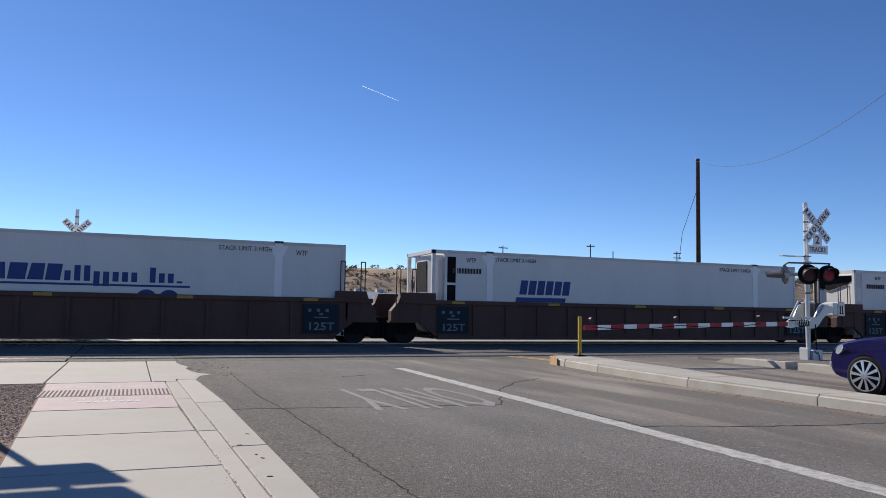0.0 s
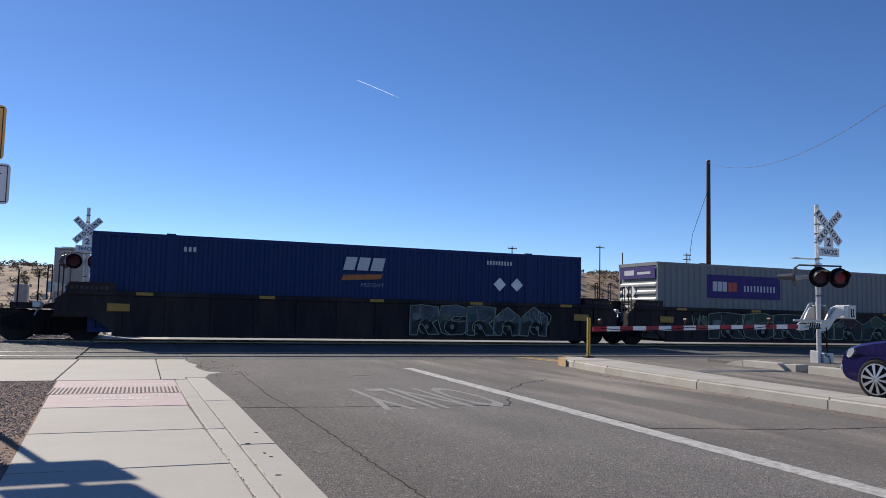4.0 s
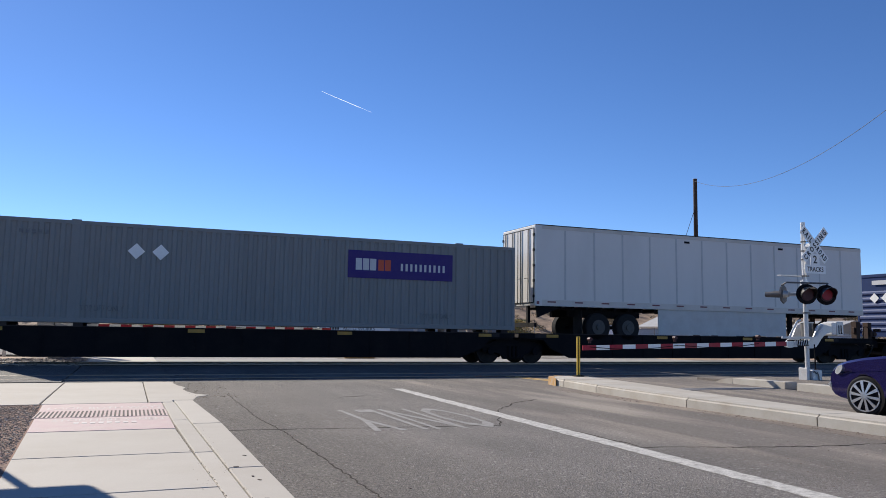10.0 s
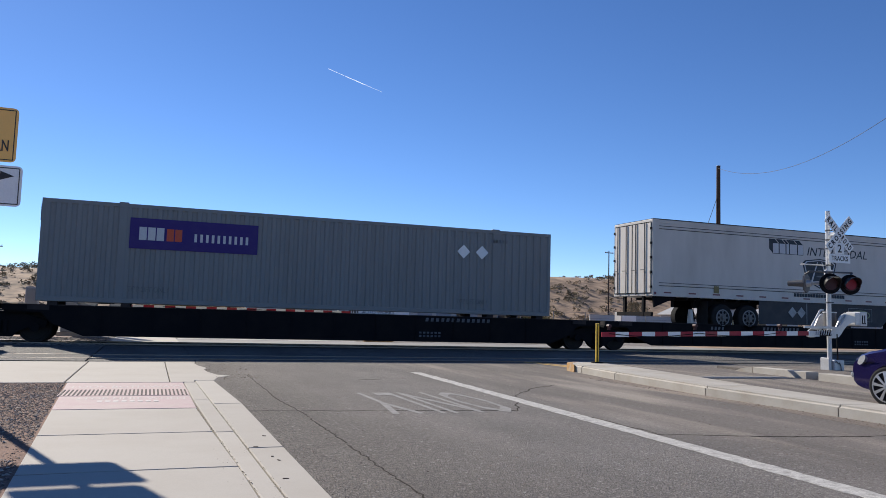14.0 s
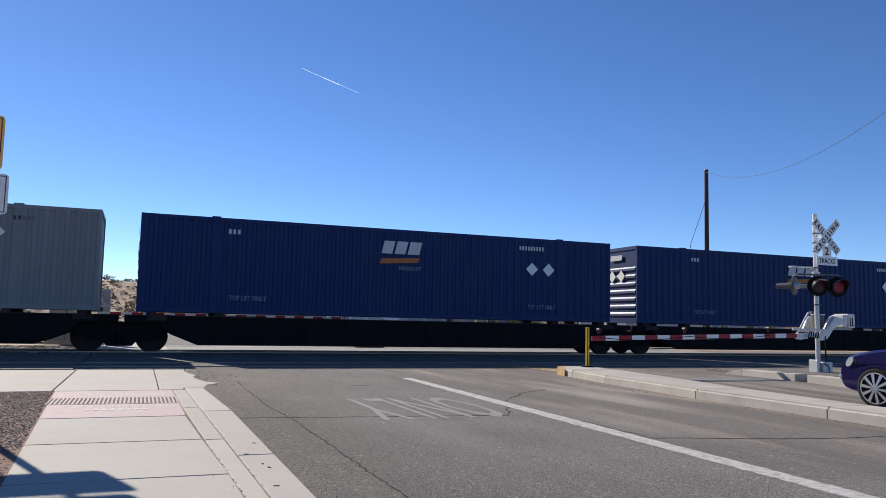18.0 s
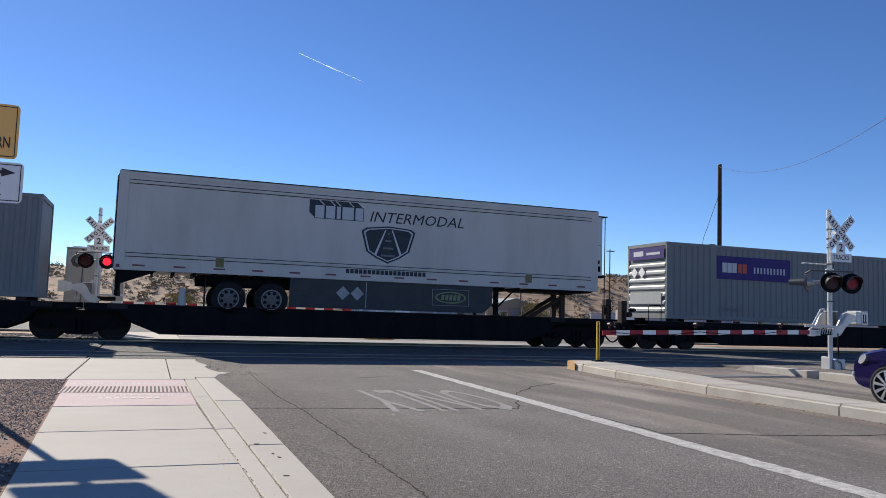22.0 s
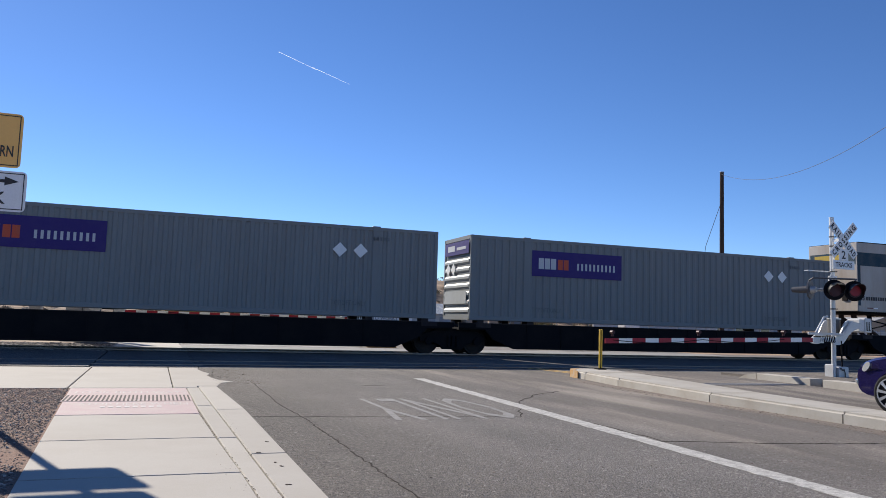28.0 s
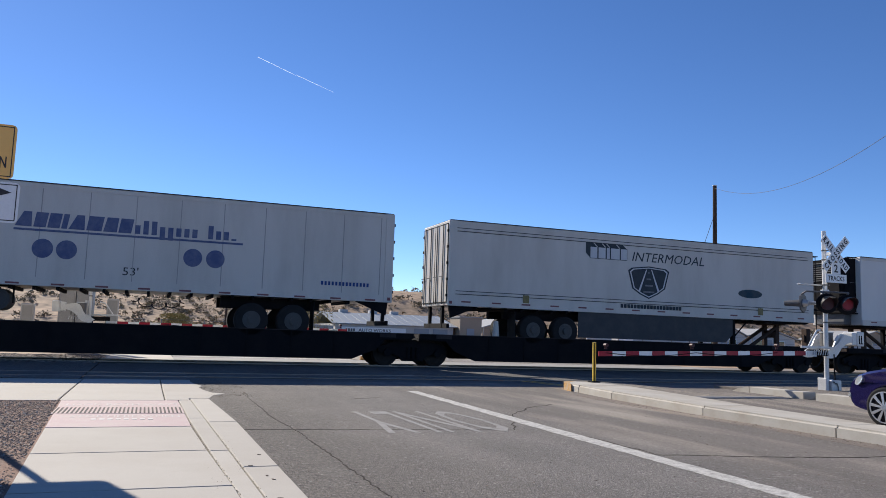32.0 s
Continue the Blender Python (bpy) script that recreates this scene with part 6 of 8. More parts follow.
# wide landing along the track
for x0, x1 in ((-12.0, -9.4), (-9.4, -6.6), (-6.6, -3.8), (-3.8, -1.1), (-1.1, 0.34)):
    slab("landing_slab", quad(x0 + GAP, x1 - GAP, 12.32, 16.95), -0.1, 0.03, M_CONCRETE, walkway)
edge = [(0.34 + GAP, 12.335), (0.695, 12.335), (0.695, 12.62), (1.00, 12.62), (1.10, 13.2), (1.32, 13.5), (1.12, 13.75), (1.02, 14.3), (0.98, 14.9), (1.06, 15.3), (0.95, 15.9), (0.90, 16.5), (0.93, 16.95), (0.34 + GAP, 16.95)]
slab("landing_slab", edge, -0.1, 0.031, M_CONCRETE, walkway, "cracked slab with a ragged edge")
# sidewalk panels over and beyond the tracks; nearer ones coloured dark for train shade
for y0, y1 in ((16.99, 17.82), (17.98, 19.22), (19.38, 24.52), (24.68, 25.92), (26.08, 27.3), (27.3, 28.8), (28.8, 30.4), (30.4, 33.5)):
    slab("crossing_panel", quad(-1.15, 0.95, y0, y1), -0.1, 0.030, M_CONCRETE if y0 > 26 else M_ASPHALT_SHADED, walkway)

# ballast beds, rails and ties on the left and right of the roadway
setting("ballast_bed", boxes((-400, -1.2, 16.98, 29.5, -0.3, 0.004), (24.0, 500, 16.0, 29.5, -0.3, 0.0)), M_BALLAST, "grey railway ballast", "ballast")
# shoulder asphalt takes the same darkened colour, train shade painted in
setting("crossing_shoulder", boxes((-14.0, -1.17, 16.98, 17.80, -0.3, 0.018), (-14.0, -1.17, 18.0, 19.20, -0.3, 0.018), (-14.0, -1.17, 19.40, 23.7, -0.3, 0.018)), M_ASPHALT_SHADED, "asphalt filled in beside the near track, darkened for train shade", "road")
rnd = random.Random(11)


def pebbles(name, count, x0, x1, y0, y1, z, lo, hi, mat, label, beside=None, bare=None):
    verts, faces = [], []
    for _ in range(count):
        cx, cy, r = rnd.uniform(x0, x1), rnd.uniform(y0, y1), rnd.uniform(lo, hi)
        a = rnd.uniform(0, 3)
        if beside and cx > beside(cy) - 0.015:
            continue
        if bare and rnd.random() < 0.93 * bare(cx, cy):
            continue
        k = len(verts)
        for i in range(4):
            q = a + i * 1.571 + rnd.uniform(-0.3, 0.3)
            verts.append((cx + r * math.cos(q), cy + r * math.sin(q), z + rnd.uniform(-0.2, 0.3) * r))
        verts.append((cx + rnd.uniform(-0.3, 0.3) * r, cy + rnd.uniform(-0.3, 0.3) * r, z + r * rnd.uniform(0.3, 0.6)))
        faces += [(k + i, k + (i + 1) % 4, k + 4) for i in range(4)]
    me = bpy.data.meshes.new(name)
    me.from_pydata(verts, [], faces)
    me.materials.append(mat)
    return tagged(new(name, me), label, "gravel", "", "stuff")


def islands(mat, lo, hi):
    """Lets each stone differ in brightness."""
    nt = mat.node_tree
    n, l = nt.nodes, nt.links
    g, mr = n.new("ShaderNodeNewGeometry"), n.new("ShaderNodeMapRange")
    mr.inputs[3].default_value, mr.inputs[4].default_value = lo, hi
    l.new(g.outputs["Random Per Island"], mr.inputs[0])
    hsv = [q for q in n if q.type == "HUE_SAT"][0]
    mu = n.new("ShaderNodeMath")
    mu.operation = "MULTIPLY"
    old = hsv.inputs["Value"].links[0].from_socket
    l.new(old, mu.inputs[0]), l.new(mr.outputs[0], mu.inputs[1]), l.new(mu.outputs[0], hsv.inputs["Value"])
    return mat


M_STONES = islands(material("gravel_stones", (0.160, 0.118, 0.100), 0.95, 0, (0.20, 0.13, 0.10), 0.4, 3.0, 0.2, 60.0, 0.2), 0.45, 1.7)
M_DEBRIS = islands(material("debris", (0.108, 0.077, 0.058), 0.95, 0, (0.193, 0.146, 0.100), 0.4, 20.0), 0.3, 1.6)
M_BALLAST_STONES = islands(material("ballast_stones", (0.185, 0.158, 0.142), 0.95, 0, (0.231, 0.193, 0.154), 0.3, 3.0), 0.4, 1.8)
M_PALE_STONES = islands(material("gravel_pale", (0.33, 0.28, 0.24), 0.95, 0, (0.24, 0.17, 0.13), 0.4, 3.0, 0.2, 60.0, 0.2), 0.5, 1.6)
setting("verge", boxes((-14.0, -0.42, -30, 12.30, -0.2, 0.0)), M_SOIL, "bare reddish soil strewn with dark gravel", "verge")


def bare_patch(x, y):
    """How bare the soil lies: 1 in the scraped patch beside the sidewalk."""
    d = ((x + 1.9) / 1.5) ** 2 + ((y - 6.7) / 0.75) ** 2 + 0.5 * noise.noise((x * 2.0, y * 2.0, 0.0))
    return max(0.0, min(1.0, 1.35 - d))


pebbles("verge_gravel", 90000, -4.6, -0.60, 4.0, 12.29, 0.000, 0.004, 0.014, M_STONES, "dark reddish gravel on the verge", left_edge, bare_patch)
pebbles("verge_stones", 3800, -4.6, -0.60, 4.0, 12.29, 0.002, 0.009, 0.021, M_PALE_STONES, "paler stones among the verge gravel", left_edge, bare_patch)
pebbles("ballast_gravel", 6500, -12, -1.25, 23.8, 29.4, 0.006, 0.03, 0.075, M_BALLAST_STONES, "grey ballast stones beside the rails")
for y in (17.90, 19.30, 24.60, 26.00):
    bm = bmesh.new()
    prof = [(y - 0.07, -0.12), (y + 0.07, -0.12), (y + 0.02, -0.09), (y + 0.015, 0.0), (y + 0.036, 0.01), (y + 0.036, 0.048), (y - 0.036, 0.048), (y - 0.036, 0.01), (y - 0.015, 0.0), (y - 0.02, -0.09)]
    prism(bm, [(q, z - (0.026 if y < 20 else 0.0)) for q, z in prof], "x", -420, 560)
    tagged(new("rail", data("rail", bm, M_RAIL)), "worn steel running rail", "rail", "rails of both tracks", "structure")
    if y > 0:
        for d in (-0.11, 0.055):
            setting("flangeway", boxes((1.07, 23.9, y + d, y + d + 0.055, -0.02, 0.005)), M_CRACK, "dark flange gap along the rail", "gap")
for c in (18.6, 25.3):
    t = tagged(thing("ties", "weathered dark timber ties in ballast", "ties"), kind="structure")
    for i in range(22):
        ob = part("tie", boxes((-2.0 - i * 0.55, -1.77 - i * 0.55, c - 1.3, c + 1.3, -0.1, 0.012)), M_TIE, t)
# crossing panels in the roadway, their asphalt colour deepened for train shade
panels = tagged(thing("crossing_surface", "asphalt crossing panels between the rails, darkened for train shade", "crossing"), kind="structure")
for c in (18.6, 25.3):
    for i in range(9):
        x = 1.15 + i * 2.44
        slab("crossing_panel", quad(x + 0.01, x + 2.43, c - 0.56, c + 0.56), -0.1, 0.010, M_ASPHALT_SHADED, panels)

kerb_end = tagged(thing("kerb_end", "short pale concrete kerb beside the landing", "kerb"), kind="structure")
slab("kerb_stone", [(-6.5, 16.6), (-6.5, 15.9), (-3.55, 15.9), (-3.32, 16.15), (-3.38, 16.5), (-3.6, 16.6)], -0.1, 0.11, M_KERB, kerb_end, worn=0.03)

# ---- markings and cracks ----
def strip(points, width, z0, z1, fray=0.0):
    """A band along a line of ground points, with frayed edges where asked."""
    worn = random.Random(len(points))
    bm = bmesh.new()
    rows = []
    for i, p in enumerate(points):
        a, b = Vector(points[max(0, i - 1)]), Vector(points[min(len(points) - 1, i + 1)])
        d = (b - a).normalized()
        n = Vector((-d.y, d.x)) * (width / 2 + worn.uniform(-fray, fray))
        q = Vector(p)
        rows.append([bm.verts.new((*(q + n * s), z)) for s, z in ((1, z0), (1, z1), (-1, z1), (-1, z0))])
    for r, s in zip(rows, rows[1:]):
        for i in range(4):
            bm.faces.new((r[i], r[(i + 1) % 4], s[(i + 1) % 4], s[i]))
    bm.faces.new(rows[0]), bm.faces.new(rows[-1][::-1])
    bmesh.ops.recalc_face_normals(bm, faces=bm.faces)
    return bm


lane = [(4.40 + 0.035 * y, y) for y in [-30, -15, -5, 0] + [1.0 + 0.11 * i for i in range(122)]]
setting("lane_line", strip(lane, 0.205, -0.01, 0.004, 0.012), M_LINE, "worn white lane line", "lane line")
for x0, x1 in ((9.62, 9.31), (9.36, 9.05)):
    setting("centre_line", strip([(x0, 15.7), (x1, 17.9)], 0.11, -0.01, 0.004), M_LINE_YELLOW, "faded yellow centre line", "centre line")
setting("stop_line", boxes((9.6, 13.0, 12.9, 13.35, -0.01, 0.004)), M_LINE_OLD, "worn white stop line", "stop line")
word = tagged(new("road_word", letters("ONLY", 2.35, 1.68, M_LINE_OLD, depth=0.001, bold=0.004)), "worn white lane word painted on asphalt", "road marking", "", "structure")
word.matrix_basis = pose(4.27, 10.62, 0.0025, -90, 0, 180)


def wander(a, b, steps, sway, seed):
    r = random.Random(seed)
    pts = []
    for i in range(steps + 1):
        u = i / steps
        k = sway if 0 < i < steps else 0
        pts.append((a[0] + (b[0] - a[0]) * u + r.uniform(-k, k), a[1] + (b[1] - a[1]) * u + r.uniform(-k, k)))
    return pts


for pts, w in ((wander((1.66, 2.0), (1.62, 5.2), 46, 0.014, 1), 0.008), (wander((1.62, 5.2), (1.63, 8.7), 50, 0.014, 21), 0.009), (wander((1.63, 8.7), (1.56, 9.7), 14, 0.014, 22), 0.008), (wander((1.56, 9.7), (1.62, 13.6), 34, 0.014, 23), 0.009), (wander((1.06, 8.80), (4.2, 8.42), 30, 0.015, 2), 0.010), (wander((4.2, 8.42), (5.05, 10.2), 10, 0.03, 3), 0.012), (wander((5.08, 10.22), (5.8, 11.1), 8, 0.04, 4), 0.02), (wander((5.8, 11.1), (6.5, 11.65), 8, 0.04, 5), 0.016), (wander((4.75, 6.45), (5.65, 6.2), 10, 0.03, 6), 0.014), (wander((5.65, 6.2), (6.6, 5.98), 10, 0.03, 7), 0.022), (wander((6.6, 5.98), (8.0, 5.9), 12, 0.03, 8), 0.018), (wander((3.33, 12.65), (3.8, 12.85), 6, 0.03, 9), 0.02), (wander((4.8, 7.75), (4.78, 6.5), 8, 0.03, 10), 0.01), (wander((1.9, 2.0), (2.6, -6), 20, 0.04, 12), 0.015)):
    setting("road_crack", strip(pts, w, -0.01, 0.003, w * 0.38), M_ROAD_CRACK, "dark crack in the asphalt", "crack")
M_PATCH = asphalt_material("asphalt_spot", (0.165, 0.150, 0.135), (0.185, 0.165, 0.148))
patch = [(1.46 + 0.15 * math.cos(q * 0.52) * (1 + 0.2 * math.sin(q * 2)), 6.06 + 0.2 * math.sin(q * 0.52)) for q in range(12)]
setting("road_patch", prisms("z", (patch, -0.01, 0.0012)), M_PATCH, "pale worn spot on the asphalt", "patch")
setting("road_scratch", strip([(5.59, 6.11), (5.64, 5.44)], 0.015, -0.01, 0.003), M_ASPHALT_FAR, "pale scratch on the asphalt", "scratch")
pebbles("road_grit", 900, 1.1, 8.0, 3.0, 13.5, 0.001, 0.004, 0.012, M_STONES, "scattered grit on the road")
pebbles("joint_litter", 1500, 0.52, 0.70, 3.6, 9.4, 0.003, 0.002, 0.008, M_DEBRIS, "dark litter in the slab joint", lambda y: inner(y) + 0.012, lambda x, y: 1.0 if x < inner(y) - 0.022 else 0.0)
pebbles("gutter_debris", 300, 0.74, 0.83, 3.8, 9.3, 0.003, 0.002, 0.007, M_DEBRIS, "dark litter in the gutter joint")
pebbles("edge_grit", 1500, 1.07, 1.30, 3.0, 13.0, 0.000, 0.002, 0.007, M_DEBRIS, "brown grit along the asphalt's edge")
pebbles("crack_crumbs", 420, 1.56, 1.70, 3.6, 12.5, 0.000, 0.002, 0.007, M_DEBRIS, "dark crumbs along the long crack")
pebbles("slab_crumbs", 150, 1.0, 1.75, 13.0, 16.6, 0.000, 0.006, 0.022, M_DEBRIS, "crumbled asphalt beside the broken slab")
pebbles("kerb_litter", 500, 7.80, 8.06, 4.0, 13.5, 0.002, 0.004, 0.016, M_DEBRIS, "dry litter at the foot of the median")
for x, y in ((1.0, 7.0), (0.93, 6.0), (0.95, 5.85), (0.9, 5.2), (0.86, 6.45)):
    lf = thing("fallen_leaf", "small dry brown leaf on the gutter", "leaf", "leaves on the gutter", (x, y, 0.005), rnd.uniform(0, 360))
    part("blade", prisms("z", ([(-0.020, 0.002), (-0.008, 0.012), (0.004, 0.006), (0.016, 0.010), (0.022, 0.0), (0.010, -0.010), (-0.006, -0.006)], 0.0, 0.004)), M_WOOD, lf)

# ---- median with its rounded, yellow-tipped nose ----
median = tagged(thing("median", "raised concrete median with a yellow-painted nose", "median"), kind="structure")
cuts = [(-20, 8.05, 8.78), (-14, 8.05, 8.78), (-8, 8.05, 8.78), (-3, 8.05, 8.78), (0.2, 8.05, 8.78), (2.6, 8.05, 8.78), (4.85, 8.05, 8.78), (7.28, 8.05, 8.80), (9.76, 8.08, 9.03), (11.42, 8.22, 9.33), (12.62, 8.32, 9.52), (14.20, 8.55, 9.72)]
for (a, l0, r0), (b, l1, r1) in zip(cuts, cuts[1:]):
    g0, g1 = (0.0 if y == 11.42 else 0.01 for y in (a, b))  # one long stone bends there
    slab("median_kerb", [(l0, a + g0), (r0, a + g0), (r1, b - g1), (l1, b - g1)], -0.2, 0.155, M_KERB, median, worn=0.035)
nose = [(8.55, 14.21), (9.72, 14.21), (9.80, 14.8), (9.72, 15.2), (9.48, 15.45), (9.15, 15.50), (8.85, 15.3), (8.64, 14.9)]
slab("median_nose", nose, -0.1, 0.155, M_KERB, median, worn=0.035)
front = [(8.548, 14.5), (8.628, 14.95), (8.84, 15.32), (9.14, 15.52), (9.3, 15.51), (9.14, 15.42), (8.93, 15.2), (8.74, 14.9)]
part("nose_paint", prisms("z", (front, -0.05, 0.158)), M_KERB_YELLOW, median, "chipped yellow paint")
marker = thing("flexible_marker_post", "slim yellow marker post on the median nose", "post", "", (9.52, 15.15, 0.155))
part("tube", boxes((-0.040, -0.010, -0.02, 0.02, 0.02, 0.90), (0.010, 0.040, -0.02, 0.02, 0.02, 0.90), bevel=0.006), M_POST_YELLOW, marker)
part("web", boxes((-0.014, 0.014, -0.012, 0.012, 0.02, 0.89)), M_BLACK, marker)
part("foot", boxes((-0.11, 0.11, -0.09, 0.09, 0.0, 0.03), bevel=0.008), M_BLACK, marker)
M_DUST = asphalt_material("dusty_asphalt", (0.215, 0.160, 0.125), (0.300, 0.215, 0.160))
setting("gutter_dust", strip([(7.90 + 0.05 * math.sin(y * 1.7) + max(0, y - 9) * 0.06, y) for y in np.arange(-10, 14.2, 0.5)], 0.36, -0.01, 0.0025), M_DUST, "sandy dust along the foot of the median", "dust")
# pavement on the far kerb side, carrying the signal
shoulder = tagged(thing("kerb_island", "low concrete kerb and pavement beside the signal", "kerb"), kind="structure")
for y0, y1 in ((-20, -12), (-12, -6), (-6, -1), (-1, 3), (3, 6), (6, 9), (9, 11.4), (11.4, 12.48), (12.80, 14.42)):
    slab("kerb_stone", [(13.0 + 0.02 * max(0, y0), y0 + 0.01), (13.35 + 0.02 * max(0, y0), y0 + 0.01), (13.35 + 0.02 * max(0, y1), y1 - 0.01), (13.0 + 0.02 * max(0, y1), y1 - 0.01)], -0.1, 0.14, M_KERB, shoulder)
part("kerb_nose", prisms("x", ([(14.44, -0.1), (15.02, -0.1), (15.0, 0.005), (14.8, 0.085), (14.44, 0.137)], 13.30, 13.64)), M_KERB, shoulder)
part("pavement_fill", boxes((13.6, 24.0, -20, 16.0, -0.2, 0.06)), M_ASPHALT, shoulder)

# ---- crossing signals ----
def lamp(parent, x, y, z, way, swivel, lit, yaw=0.0, crescent=False):
    """A round flashing head with backboard and visor, facing -y before it is turned by yaw."""
    head = part("signal_head", rods(((0, 0.0, 0), (0, -0.035, 0), 0.252, 36), ((0, -0.035, 0), (0, -0.045, 0), 0.245, 36)), M_BLACK, parent, "round black backboard")
    head.matrix_basis = pose(x, y, z, 0, 0, yaw if way < 0 else 180 + yaw)
    part("housing", rods(((0, 0.12, 0), (0, 0.0, 0), 0.13, 20, 0.17), ((0, 0.15, 0), (0, 0.12, 0), 0.06, 14)), M_BLACK, head)
    hood, crescent_strip = bmesh.new(), bmesh.new()
    for i in range(20):
        a0, a1 = math.radians(-25 + i * 230 / 20), math.radians(-25 + (i + 1) * 230 / 20)
        d0, d1 = (0.13 + 0.20 * max(0.0, math.sin(a)) ** 0.7 for a in (a0, a1))
        q = [hood.verts.new((0.178 * math.cos(a), -0.04, 0.178 * math.sin(a))) for a in (a0, a1)]
        w = [hood.verts.new((0.186 * math.cos(a), -0.04 - d, 0.186 * math.sin(a) - 0.02)) for a, d in ((a0, d0), (a1, d1))]
        hood.faces.new((q[0], q[1], w[1], w[0]))
        # added pale strip standing for the bright crescent inside the left visor
        if crescent and 7 <= i < 15:
            crescent_strip.faces.new([crescent_strip.verts.new((r * math.cos(a), f, r * math.sin(a) - k)) for a, r, f, k in ((a0, 0.166, -0.06, 0.0), (a1, 0.166, -0.06, 0.0), (a1, 0.171, -0.02 - d1, 0.02), (a0, 0.171, -0.02 - d0, 0.02))])
    for q in (hood, crescent_strip):
        bmesh.ops.remove_doubles(q, verts=q.verts[:], dist=0.0005)
    bmesh.ops.solidify(hood, geom=hood.faces[:], thickness=0.006)
    part("hood", hood, M_HOOD, head)
    if crescent:
        bmesh.ops.solidify(crescent_strip, geom=crescent_strip.faces[:], thickness=0.002)
        part("hood_crescent_strip", crescent_strip, M_SIGN_WHITE, head, "pale strip inside the visor")
    part("lens_rim", rods(((0, -0.045, 0), (0, -0.055, 0), 0.166, 28)), M_LENS, head, "dark red lens")
    disc = part("lamp_disc", rods(((0, -0.006, 0), (0, 0.0, 0), 0.13, 24)), lit, head, "glowing red lamp")
    part("disc_back", rods(((0, 0.0, 0), (0, 0.006, 0), 0.132, 24)), M_LENS, disc)
    disc.matrix_basis = pose(0, -0.068, 0)
    FLASHERS.append((disc, Vector((0, -0.068, 0)), 0, swivel))
    return head


FLASHERS = []


def crossbuck(parent, x, y, z, way):
    """Crossed white blades with black words, facing -y when way is -1."""
    for name, ang, word_text in (("blade", -45, "RAILROAD"), ("blade", 45, "CROSSING")):
        k = 0.0 if ang < 0 else 0.012
        b = part(name, boxes((-0.56, 0.56, -0.006, 0.006, -0.108, 0.108), bevel=0.003), M_SIGN_WHITE, parent, "white reflective blade")
        b.matrix_basis = pose(x, y + way * k, z, 0, -ang if way < 0 else ang, 0) if way < 0 else pose(x, y + way * k, z, 0, ang, 180)
        if word_text == "CROSSING":
            half = (("C R O S S I N G", -0.51, 1.02),)
        else:
            half = (("R A I L", -0.52, 0.39), ("R O A D", 0.11, 0.41))
        for w, px, wide in half:
            lettered("word", w, 0.14, wide, M_TEXT, b, (px, -0.006, -0.072), bold=0.03)


